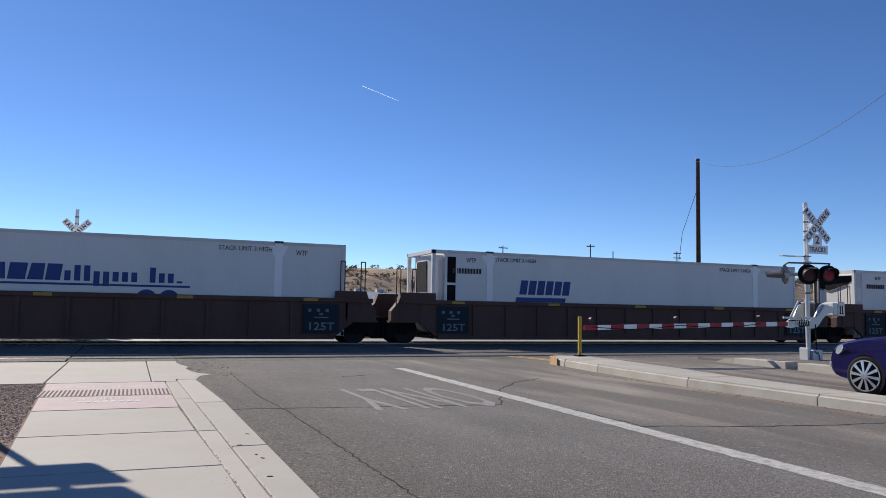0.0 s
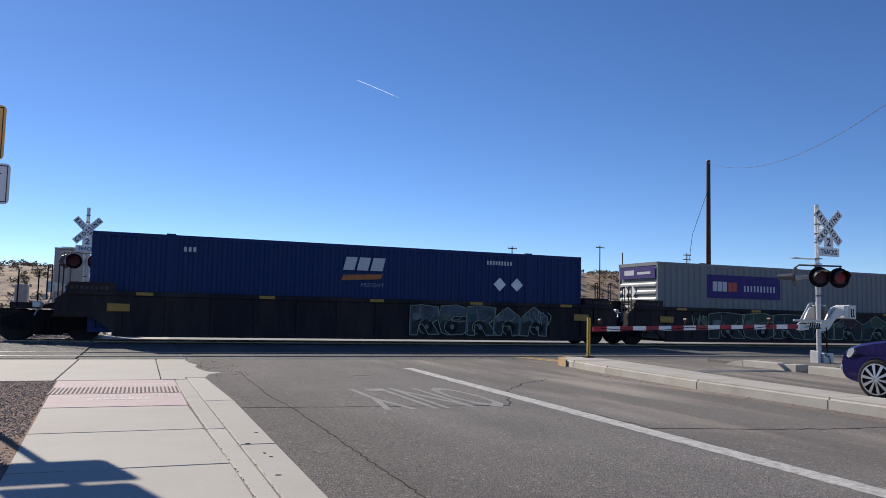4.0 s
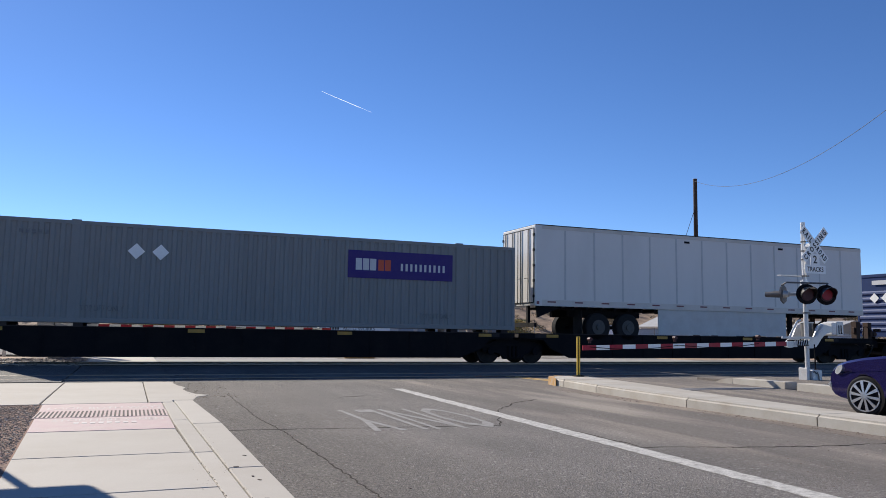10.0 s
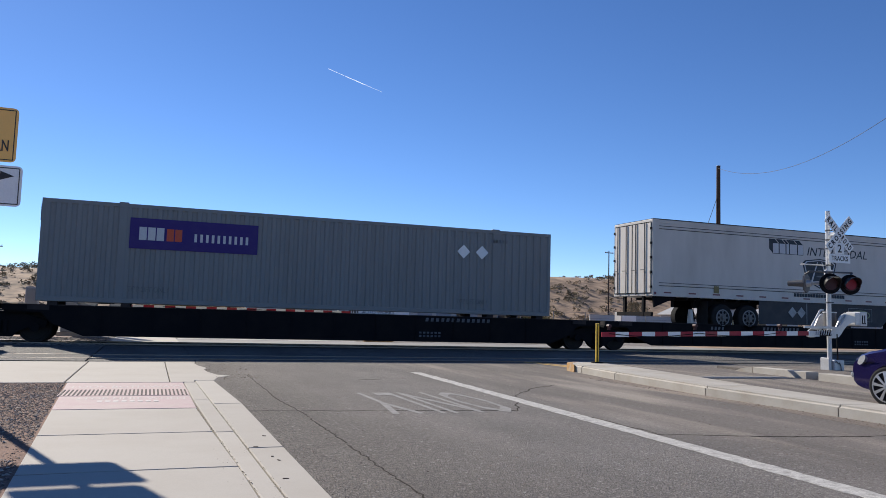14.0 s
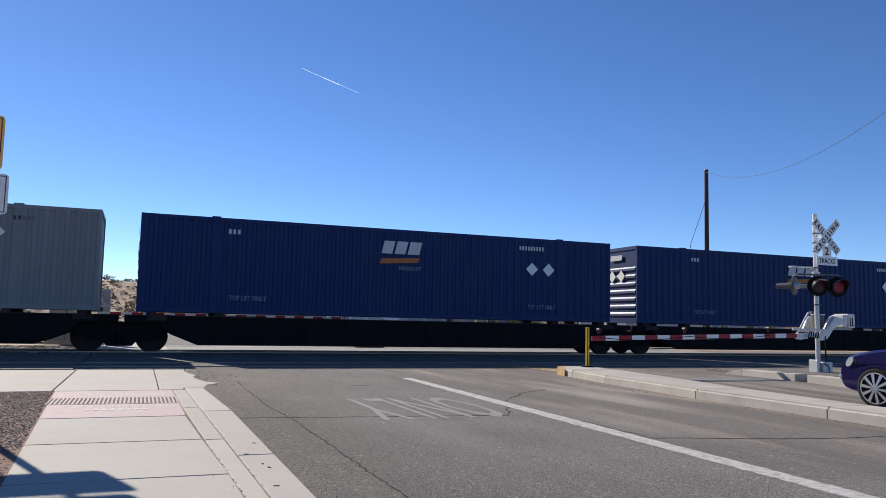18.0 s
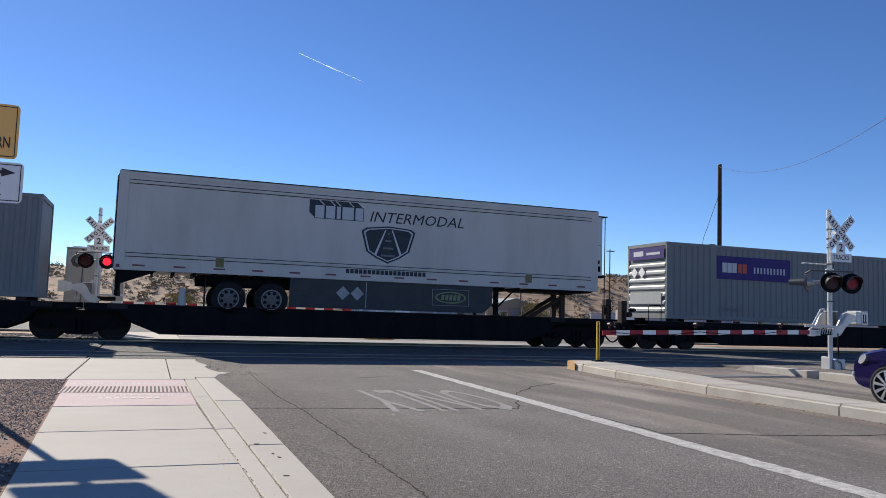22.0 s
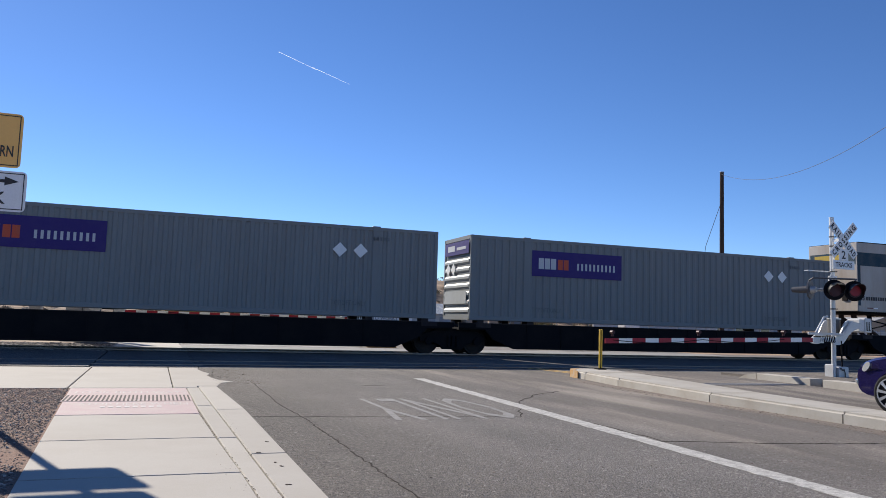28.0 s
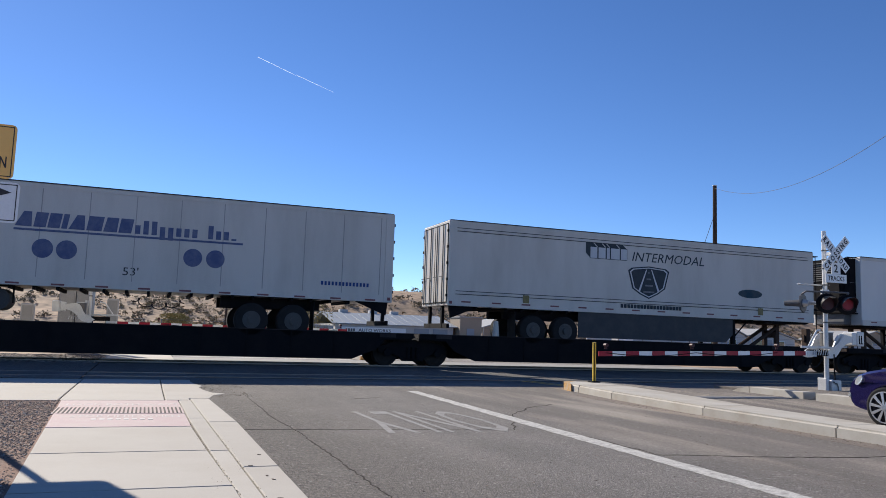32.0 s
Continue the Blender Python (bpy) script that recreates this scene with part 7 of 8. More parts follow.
def signal_mast(name, x, y, base, top, way, arm_side, label, lit):
    m = thing(name, label, "crossing signal", "crossing signals", (x, y, base))
    h = top - base
    part("mast", rods(((0, 0, 0.1), (0, 0, h), 0.057, 16)), M_SILVER, m)
    part("mast_base", boxes((-0.19, -0.10, -0.16, 0.12, 0.02, 0.36), (-0.10, 0.12, -0.10, 0.12, 0.02, 0.33), bevel=0.015), M_SILVER, m)
    bb = part("base_box", boxes((-0.07, 0.25, -0.22, -0.105, 0.04, 0.31), bevel=0.015), M_SILVER, m)
    part("conduit_loop", tube([(-0.06 + 0.13 * i / 8, -0.235, 0.25 + 0.03 * math.sin(i * 0.8)) for i in range(9)] + [(0.11, -0.235, 0.16), (0.12, -0.235, 0.06)], 0.011, 6), M_DARK_STEEL, bb)
    for z in (h - 0.28, h - 0.52, h - 0.76, h - 0.98, h - 1.40, 1.72):
        part("band_clamp", rods(((0, 0, z), (0, 0, z + 0.035), 0.068, 16), ((0.06, -0.09, z + 0.017), (0.06, -0.05, z + 0.017), 0.014, 6)), M_DARK_STEEL, m)
    part("foundation", boxes((-0.3, 0.4, -0.3, 0.3, -0.08, 0.05)), M_KERB, m)
    low = 0.0 if arm_side < 0 else 0.20
    crossbuck(m, 0.03, way * 0.32, h - 0.61 - low, way)
    part("sign_bracket", boxes((-0.03, 0.03, min(way * 0.31, 0), max(way * 0.31, 0), h - 0.64 - low, h - 0.56 - low)), M_SILVER, m)
    t = part("track_count_plate", prisms("y", ([(-0.12, h - 1.12), (0.18, h - 1.12), (0.18, h - 0.84), (-0.12, h - 0.84)], way * 0.32 - 0.004, way * 0.32 + 0.004), ([(-0.32, h - 1.34), (0.38, h - 1.34), (0.38, h - 1.124), (-0.32, h - 1.124)], way * 0.32 - 0.004, way * 0.32 + 0.004)), M_SIGN_WHITE, m, "white plate with black lettering")
    t.matrix_basis = pose(0, 0, -low)
    if way < 0:
        lettered("word", "2", 0.20, 0.13, M_TEXT, t, (-0.035, way * 0.324, h - 1.08), bold=0.015)
        lettered("word", "TRACKS", 0.12, 0.54, M_TEXT, t, (-0.24, way * 0.324, h - 1.29), bold=0.01)
    zc = h - 1.84
    part("lamp_arm", rods(((-0.64, way * 0.02, zc + 0.27), (0.46, way * 0.30, zc + 0.27), 0.022, 8), ((-0.36, way * 0.22, zc + 0.27), (-0.36, way * 0.30, zc + 0.20), 0.022, 8), ((0.46, way * 0.30, zc + 0.27), (0.38, way * 0.32, zc + 0.20), 0.022, 8), ((-0.64, way * 0.02, zc + 0.27), (-0.68, 0.10, zc + 0.20), 0.022, 8)), M_DARK_STEEL, m)
    part("cross_plate", boxes((-0.78, -0.06, 0.02, 0.14, zc + 0.44, zc + 0.465)), M_SILVER, m)
    part("junction_box", rods(((0, 0, zc + 0.1), (0, 0, zc + 0.34), 0.10, 14)), M_SILVER, m)
    yaw = -24.0 if arm_side < 0 else 0.0
    lamp(m, -0.33, way * 0.34, zc - 0.03, way, 0, lit, yaw, arm_side < 0)
    lamp(m, 0.33, way * 0.34, zc - 0.03, way, 1, lit, yaw)
    # heads for the street behind
    o, d = Vector((-0.60, 0.10, zc - 0.02)), Vector((-0.42, 0.907, 0))
    hd = part("signal_head", rods((o, o + d * 0.04, 0.240, 8)), M_DARK_STEEL, m, "grey signal head for the far lanes")
    part("housing", rods((o - d * 0.12, o, 0.07, 16, 0.10)), M_GALV, hd)
    part("hood", rods((o + d * 0.04, o + d * 0.46, 0.095, 16, 0.065)), M_DARK_STEEL, hd)
    part("cross_tube", rods((o, (-0.05, 0.0, zc), 0.045, 10)), M_GALV, m)
    # gate machine, fork and counterweight, on the side away from the arm
    def turned(ob):
        if arm_side > 0:
            ob.matrix_basis = pose(0, 0, 0, 0, 0, 180)
        return ob
    gm = turned(part("gate_machine", rods(((0.24, 0.20, 1.02), (0.24, 0.20, 1.48), 0.15, 24)), M_DARK_STEEL, m, "dark grey gate machine"))
    part("machine_cap", rods(((0.24, 0.20, 1.48), (0.24, 0.20, 1.51), 0.165, 24), ((0.10, 0.12, 1.52), (0.10, 0.12, 1.58), 0.05, 12)), M_GALV, gm)
    turned(part("fork_rail", boxes((-0.98, 0.16, -0.18, -0.13, 1.08, 1.135), bevel=0.006), M_SILVER, m))
    turned(part("fork_brace", rods(((-0.74, -0.155, 1.12), (-0.46, -0.155, 1.52), 0.026, 8), ((-0.46, -0.155, 1.52), (-0.30, -0.10, 1.54), 0.026, 8)), M_SILVER, m))
    turned(part("fork_brace", rods(((0.14, -0.155, 1.11), (0.42, -0.155, 1.43), 0.026, 8)), M_SILVER, m))
    plate = [(-0.21, 0.94), (-0.12, 0.86), (-0.02, 0.845), (0.09, 0.85), (0.19, 0.885), (0.27, 0.96), (0.36, 1.07), (0.46, 1.16), (0.57, 1.22), (0.76, 1.27), (0.76, 1.40), (0.50, 1.45), (0.37, 1.465), (0.29, 1.43), (0.22, 1.35), (0.15, 1.20), (0.09, 1.11), (-0.02, 1.07)]
    turned(part("counter_arm", prisms("y", (plate, -0.12, -0.08)), M_SILVER, m))
    turned(part("counter_arm", prisms("y", (plate, 0.55, 0.59)), M_SILVER, m))
    turned(part("arm_bracket", boxes((-0.66, -0.06, -0.14, 0.02, 0.90, 1.05), bevel=0.02), M_BLACK, m))
    turned(part("spring", rods(*[((-0.62 + i * 0.075, -0.19, 0.92), (-0.58 + i * 0.075, -0.19, 1.04), 0.012, 6) for i in range(7)]), M_GALV, m))
    wgt = turned(part("counterweight", boxes((0.74, 0.90, -0.13, 0.24, 1.19, 1.50), (0.895, 1.13, -0.15, 0.30, 1.17, 1.53), bevel=0.015), M_SILVER, m))
    part("weight_plate", boxes(*[(0.945 + i * 0.075, 0.965 + i * 0.075, -0.162, -0.15, 1.22, 1.44) for i in range(2)], *[(0.965 + i * 0.075, 0.99 + i * 0.075, -0.162, -0.15, 1.22, 1.245) for i in range(2)]), M_BLACK, wgt)
    part("cable", rods(((0.12, -0.12, 0.95), (0.16, -0.1, 0.3), 0.018, 6)), M_BLACK, m)
    if arm_side < 0:
        a0, a1, z0, z1 = -0.50, -6.72, 0.93, 0.78
    else:
        a0, a1, z0, z1 = 0.55, 8.95, 0.82, 0.82
    n = 18 if arm_side < 0 else 24
    arm = part("gate_arm", boxes((min(a0, a0 + arm_side * 0.3), max(a0, a0 + arm_side * 0.3), -0.17, -0.11, z0 - 0.05, z0 + 0.09)), M_SILVER, m, "red and white striped gate arm")
    for i in range(n):
        u0, u1 = i / n, (i + 1) / n
        xa, xb = a0 + (a1 - a0) * u0, a0 + (a1 - a0) * u1
        za, zb = z0 + (z1 - z0) * u0, z0 + (z1 - z0) * u1
        hgt = 0.105
        pts = [(xa, za - 0.02), (xb, zb - 0.02), (xb, zb + hgt - 0.02), (xa, za + hgt - 0.02)]
        part("arm_stripe", prisms("y", (pts, -0.165, -0.135)), M_SIGN_RED if i % 2 else M_SIGN_WHITE, arm)
    for u in (0.20, 0.60, 0.97):
        xa, za = a0 + (a1 - a0) * u, z0 + (z1 - z0) * u + 0.13
        lm = part("arm_light", rods(((xa, -0.15, za), (xa, -0.15, za + 0.04), 0.03, 8), ((xa, -0.20, za + 0.09), (xa, -0.10, za + 0.09), 0.04, 14)), M_LENS, arm)
    wire = tube([(a0 + (a1 - a0) * (0.2 + 0.77 * i / 24), -0.17, z0 + (z1 - z0) * (0.2 + 0.77 * i / 24) + 0.05 - 0.07 * abs(math.sin(i / 12 * math.pi))) for i in range(25)], 0.008, 5)
    part("arm_wire", wire, M_BLACK, arm)
    return m


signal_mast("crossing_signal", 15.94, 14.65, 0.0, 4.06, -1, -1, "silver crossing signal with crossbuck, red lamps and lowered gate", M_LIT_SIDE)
signal_mast("crossing_signal", -1.84, 28.8, 0.30, 4.40, -1, 1, "silver crossing signal beyond the tracks with lowered gate", M_LIT)

# red and white notice on a post
notice = thing("notice_sign", "red and white notice sign on a steel post", "sign", "", (16.90, 13.0, 0.06))
part("post", boxes((-0.03, 0.03, -0.02, 0.02, 0.0, 1.72), bevel=0.004), M_HITCH, notice)
pl = part("plate", boxes((-0.20, 0.20, -0.034, -0.022, 1.12, 1.70), bevel=0.003), M_SIGN_WHITE, notice, "white plate with red bands")
part("red_band", boxes((-0.18, 0.18, -0.038, -0.034, 1.55, 1.68)), M_SIGN_RED, pl)
part("red_band", boxes((-0.18, 0.18, -0.038, -0.034, 1.15, 1.24), (-0.18, 0.18, -0.038, -0.034, 1.28, 1.36), (-0.18, 0.18, -0.038, -0.034, 1.40, 1.45)), M_SIGN_RED, pl)
part("small_lettering", boxes(*[(-0.16, 0.15, -0.038, -0.034, z, z + 0.018) for z in (1.47, 1.505)]), M_TEXT_FADED, pl)
stub = thing("marker_post", "short grey steel post beside the track", "post", "", (16.6, 13.1, 0.06))
part("tube", rods(((0, 0, 0), (0, 0, 0.62), 0.05, 12)), M_GALV, stub)

# quiet-zone signs on a square post in the verge
def rounded(x0, x1, z0, z1, r=0.05):
    pts = []
    for cx, cz, a in ((x1 - r, z0 + r, -90), (x1 - r, z1 - r, 0), (x0 + r, z1 - r, 90), (x0 + r, z0 + r, 180)):
        for i in range(4):
            q = math.radians(a + i * 30)
            pts.append((cx + r * math.cos(q), cz + r * math.sin(q)))
    return pts


quiet = thing("road_sign", "amber and white signs on a galvanised post in the verge", "sign", "", (-1.84, 9.64, 0.0), 0)
part("post", boxes((-0.035, 0.035, 0.0, 0.06, 0.0, 3.30), bevel=0.006), M_GALV_DULL, quiet)
a = part("amber_plate", prisms("y", (rounded(-0.41, 0.35, 2.72, 3.335), -0.006, 0.0)), M_SIGN_AMBER, quiet, "amber plate with black words")
part("border", prisms("y", *[(q, -0.0085, -0.006) for q in ([(-0.385, 2.742), (0.325, 2.742), (0.325, 2.752), (-0.385, 2.752)], [(-0.385, 3.303), (0.325, 3.303), (0.325, 3.313), (-0.385, 3.313)], [(-0.385, 2.752), (-0.375, 2.752), (-0.375, 3.303), (-0.385, 3.303)], [(0.315, 2.752), (0.325, 2.752), (0.325, 3.303), (0.315, 3.303)])]), M_TEXT, a)
a.matrix_basis = pose(-0.02, 0, -0.045)
lettered("word", "NO", 0.125, 0.18, M_TEXT, a, (-0.12, -0.006, 3.08), bold=0.012)
lettered("word", "TRAIN HORN", 0.13, 0.62, M_TEXT, a, (-0.35, -0.006, 2.84), bold=0.012)
b = part("white_plate", prisms("y", (rounded(-0.50, 0.41, 2.20, 2.655), -0.006, 0.0)), M_SIGN_WHITE, quiet, "white plate with arrow and word")
b.matrix_basis = pose(0, 0, -0.018)
part("arrow", prisms("y", ([(-0.42, 2.54), (-0.28, 2.59), (-0.28, 2.558), (0.19, 2.558), (0.19, 2.59), (0.33, 2.54), (0.19, 2.49), (0.19, 2.522), (-0.28, 2.522), (-0.28, 2.49)], -0.010, -0.006)), M_TEXT, b)
lettered("word", "LOOK", 0.14, 0.52, M_TEXT, b, (-0.31, -0.006, 2.28), bold=0.015)
part("border", prisms("y", *[(q, -0.0085, -0.006) for q in ([(-0.475, 2.222), (0.385, 2.222), (0.385, 2.232), (-0.475, 2.232)], [(-0.475, 2.623), (0.385, 2.623), (0.385, 2.633), (-0.475, 2.633)], [(-0.475, 2.232), (-0.465, 2.232), (-0.465, 2.623), (-0.475, 2.623)], [(0.375, 2.232), (0.385, 2.232), (0.385, 2.623), (0.375, 2.623)])]), M_TEXT, b)

# ---- the waiting car: nose towards the tracks ----
def car():
    c = thing("car", "violet compact car with silver alloy wheels waiting at the gate", "car", "", (11.20, 9.36, -0.05))
    W = 0.87
    # side outline, u back from the nose, with wheel openings
    def arch(cu, r, n=10):
        return [(cu - r * math.cos(math.pi * i / n), 0.30 + r * math.sin(math.pi * i / n)) for i in range(n + 1)]
    low = [(0.04, 0.33), (0.14, 0.27), (0.30, 0.24), (0.50, 0.22)] + [p for p in arch(0.90, 0.312) if p[1] > 0.18] + [(1.6, 0.19), (2.5, 0.19)] + [p for p in arch(3.48, 0.345)] + [(4.03, 0.22), (4.48, 0.26), (4.56, 0.45)]
    top = [(4.54, 0.80), (4.43, 1.0), (4.1, 1.03), (3.2, 0.99), (2.4, 0.96), (1.55, 0.93), (1.2, 0.90), (0.85, 0.86), (0.52, 0.805), (0.28, 0.745), (0.13, 0.68), (0.05, 0.60), (0.01, 0.52), (0.0, 0.42)]
    outline = low + top
    rows = [(-1.0, 1.0), (-0.93, 0.985), (-0.5, 0.96), (0.0, 0.95), (0.5, 0.96), (0.93, 0.985), (1.0, 1.0)]
    bm = bmesh.new()
    layers = []
    for k, (f, _) in enumerate(rows):
        ring = []
        for u, z in outline:
            w = W * (1.0 - 0.20 * max(0.0, (0.9 - u) / 0.9) ** 2 - 0.10 * max(0.0, (u - 3.9) / 0.7) ** 2)
            w *= 1.0 - 0.07 * max(0.0, (z - 0.66) / 0.4) ** 1.5 - 0.03 * max(0.0, (0.45 - z) / 0.25)
            edge = abs(f)
            uu = u + (0.13 * edge ** 2 if u < 0.7 else 0.0) * (1 - u / 0.7)
            zz = z + (0.02 * (1 - edge ** 2) if z > 0.62 else 0.0) - (0.035 if edge == 1.0 and z > 0.64 else 0.0)
            ring.append(bm.verts.new((f * w - (0.02 if f == 1.0 else -0.02 if f == -1.0 else 0), -uu, zz)))
        layers.append(ring)
    n = len(outline)
    for a, b in zip(layers, layers[1:]):
        for i in range(n):
            j = (i + 1) % n
            bm.faces.new((a[i], a[j], b[j], b[i]))
    bm.faces.new(layers[0]), bm.faces.new(layers[-1][::-1])
    bmesh.ops.recalc_face_normals(bm, faces=bm.faces)
    body = part("body", bm, M_PURPLE_CAR, c)
    body.data.shade_smooth()
    body.data.set_sharp_from_angle(angle=radians(38))
    # cabin
    gh = bmesh.new()
    prof = [(1.48, 0.92), (2.23, 1.42), (2.53, 1.49), (3.2, 1.50), (3.7, 1.42), (4.33, 1.05)]
    def layer(x, k):
        return [gh.verts.new((x * (1 - k * max(0, z - 0.98)), -u, z)) for u, z in prof]
    ls = [layer(x, 0.45) for x in (-0.80, 0.80)]
    for i in range(len(prof) - 1):
        gh.faces.new((ls[0][i], ls[0][i + 1], ls[1][i + 1], ls[1][i]))
    gh.faces.new(ls[0]), gh.faces.new(ls[1][::-1])
    gh.faces.new((ls[0][0], ls[1][0], ls[1][-1], ls[0][-1]))
    bmesh.ops.recalc_face_normals(gh, faces=gh.faces)
    cab = part("cabin_glass", gh, M_GLASS, c, "dark tinted glass")
    def edge_at(u, z, side):
        return (side * (0.805 * (1 - 0.45 * max(0, z - 0.98))), -u, z)
    for side in (-1, 1):
        for pts in (((1.48, 0.92), (2.23, 1.42)), ((2.23, 1.42), (3.2, 1.50)), ((3.2, 1.50), (4.33, 1.05)), ((2.73, 1.0), (2.80, 1.48))):
            part("pillar", rods((edge_at(*pts[0], side), edge_at(*pts[1], side), 0.035, 8)), M_PURPLE_CAR, c)
        hl = bmesh.new()
        pts = [(0.23 + 0.22 * q[0], 0.60 + 0.16 * q[1]) for q in ((0.0, 0.12), (0.03, 0.34), (0.16, 0.58), (0.38, 0.80), (0.64, 0.94), (0.90, 0.98), (1.0, 0.84), (0.98, 0.60), (0.82, 0.34), (0.58, 0.12), (0.28, 0.0))]
        o, q = [], []
        for u, z in pts:
            w = 0.87 * (1.0 - 0.20 * max(0.0, (0.9 - u) / 0.9) ** 2) * (1.0 - 0.07 * max(0.0, (z - 0.66) / 0.4) ** 1.5)
            o.append(hl.verts.new((side * (w + 0.004), -u - 0.12 * (1 - u / 0.7), z - 0.01)))
            q.append(hl.verts.new((side * (w - 0.28), -u + 0.03, z - 0.01)))
        hl.faces.new(o)
        for i in range(len(pts)):
            j = (i + 1) % len(pts)
            hl.faces.new((o[i], q[i], q[j], o[j]))
        bmesh.ops.recalc_face_normals(hl, faces=hl.faces)
        part("headlight", hl, M_HEADLIGHT, c, "clear headlight")
        part("fog_lamp", rods(((side * 0.60, -0.09, 0.42), (side * 0.66, -0.17, 0.42), 0.05, 12)), M_HEADLIGHT, c)
        part("mirror", boxes((side * 0.86 - 0.09, side * 0.86 + 0.09, -1.90, -1.76, 0.99, 1.11), bevel=0.03), M_PURPLE_CAR, c)
        part("sill_trim", boxes((side * 0.85 - 0.02, side * 0.85 + 0.02, -3.08, -1.30, 0.19, 0.25), bevel=0.008), M_PURPLE_CAR, c)
        part("door_seam", boxes((side * 0.865 - 0.01, side * 0.865 + 0.01, -1.48, -1.472, 0.30, 0.95)), M_BLACK, c)
    part("grille", boxes((-0.42, 0.42, -0.10, -0.01, 0.54, 0.61), (-0.5, 0.5, -0.09, 0.0, 0.33, 0.43)), M_BLACK, c)
    part("underbody", boxes((-0.7, 0.7, -4.4, -0.4, 0.24, 0.55)), M_BLACK, c)
    for side in (-1, 1):
        for u in (0.90, 3.48):
            x = side * 0.845
            inn = side * 0.66
            part("wheel_well", rods(((side * 0.60, -u, 0.31), (side * 0.835, -u, 0.31), 0.318, 28)), M_BLACK, c)
            ty = bmesh.new()
            rod(ty, (inn - x, 0, 0), (0, 0, 0), 0.297, 36)
            rod(ty, (0, 0, 0), (side * 0.02, 0, 0), 0.297, 36, 0.27)
            w = part("wheel", ty, M_RUBBER, c, "black tyre")
            w.matrix_basis = pose(x, -u, 0.297, 0, 0, 8 if u < 2 else 0)  # front wheels steered a little
            part("rim_ring", rim_ring(0.018 * side, 0, 0, 0.218, 0.236, side), M_RIM, w)
            part("rim_dish", rods(((0, 0, 0), (side * 0.021, 0, 0), 0.222, 32)), M_BLACK, w)
            for i in range(10):
                a = i * math.pi / 5 + 0.15
                sp = bmesh.new()
                d, e = Vector((0, math.cos(a), math.sin(a))), Vector((0, -math.sin(a), math.cos(a)))
                o = Vector((side * 0.022, 0, 0))
                tip = Vector((side * 0.014, 0, 0))
                vs = [o + d * 0.03 + e * 0.012 + tip, o + d * 0.222 + e * 0.024, o + d * 0.222 - e * 0.024, o + d * 0.03 - e * 0.012 + tip]
                lo = [sp.verts.new(v) for v in vs]
                hi = [sp.verts.new(v + Vector((side * 0.012, 0, 0))) for v in vs]
                sp.faces.new(lo), sp.faces.new(hi[::-1])
                for k in range(4):
                    sp.faces.new((lo[k], hi[k], hi[(k + 1) % 4], lo[(k + 1) % 4]))
                bmesh.ops.recalc_face_normals(sp, faces=sp.faces)
                part("spoke", sp, M_RIM, w)
            part("hub_cap", rods(((side * 0.02, 0, 0), (side * 0.045, 0, 0), 0.036, 16)), M_RIM, w)
    return c


def rim_ring(x, y, z, r0, r1, side):
    bm = bmesh.new()
    n = 32
    rings = []
    for r, d in ((r0, 0.0), (r0, 0.012 * side), (r1, 0.012 * side), (r1, 0.0)):
        rings.append([bm.verts.new((x + d, y + r * math.cos(i * math.tau / n), z + r * math.sin(i * math.tau / n))) for i in range(n)])
    for k in range(4):
        p, q = rings[k], rings[(k + 1) % 4]
        for i in range(n):
            bm.faces.new((p[i], p[(i + 1) % n], q[(i + 1) % n], q[i]))
    bmesh.ops.recalc_face_normals(bm, faces=bm.faces)
    return bm


car()


# ---- beyond the tracks ----
def clumps(name, places, mat, label, category, leaf=0.14, count=40):
    """Bushes as loose heaps of small tilted leaves and twigs with gaps."""
    verts, faces = [], []
    r = random.Random(len(places) + 3)
    for x, y, z, w, h in places:
        for _ in range(count):
            a, q = r.uniform(0, math.tau), math.sqrt(r.random())
            hz = r.random() ** 0.8
            cx, cy, cz = x + w * q * math.cos(a) * (1 - 0.45 * hz), y + w * q * math.sin(a) * (1 - 0.45 * hz), z + h * hz
            k = len(verts)
            s = leaf * r.uniform(0.6, 1.5) * max(0.5, w)
            for _ in range(3):
                verts.append((cx + r.uniform(-s, s), cy + r.uniform(-s, s), cz + r.uniform(-s, s) * 0.8))
            faces.append((k, k + 1, k + 2))
    me = bpy.data.meshes.new(name)
    me.from_pydata(verts, [], faces)
    me.materials.append(mat)
    return tagged(new(name, me), label, category, "", "stuff")


rnd = random.Random(21)
spots = []
while len(spots) < 3400:
    x, y = rnd.uniform(-70, 200), rnd.uniform(106, 172)
    if noise.noise((x * 0.05, y * 0.05, 3.0)) > rnd.uniform(-0.5, 0.35):
        w = rnd.uniform(0.35, 1.25)
        spots.append((x, y, hill_height(x, y) - 0.12, w, w * rnd.uniform(0.5, 0.95)))
clumps("desert_shrubs", spots, M_SHRUB, "dry dark scrub on the tan slope", "scrub", 0.27, 34)
spots = []
for _ in range(260):
    x, y = rnd.uniform(-40, 60), rnd.uniform(46, 100)
    if not -3 < x < 26:
        spots.append((x, y, -0.08, rnd.uniform(0.2, 0.6), rnd.uniform(0.3, 0.8)))
clumps("roadside_weeds", spots, M_DRYBUSH, "dry yellow weeds beside the street", "weeds")


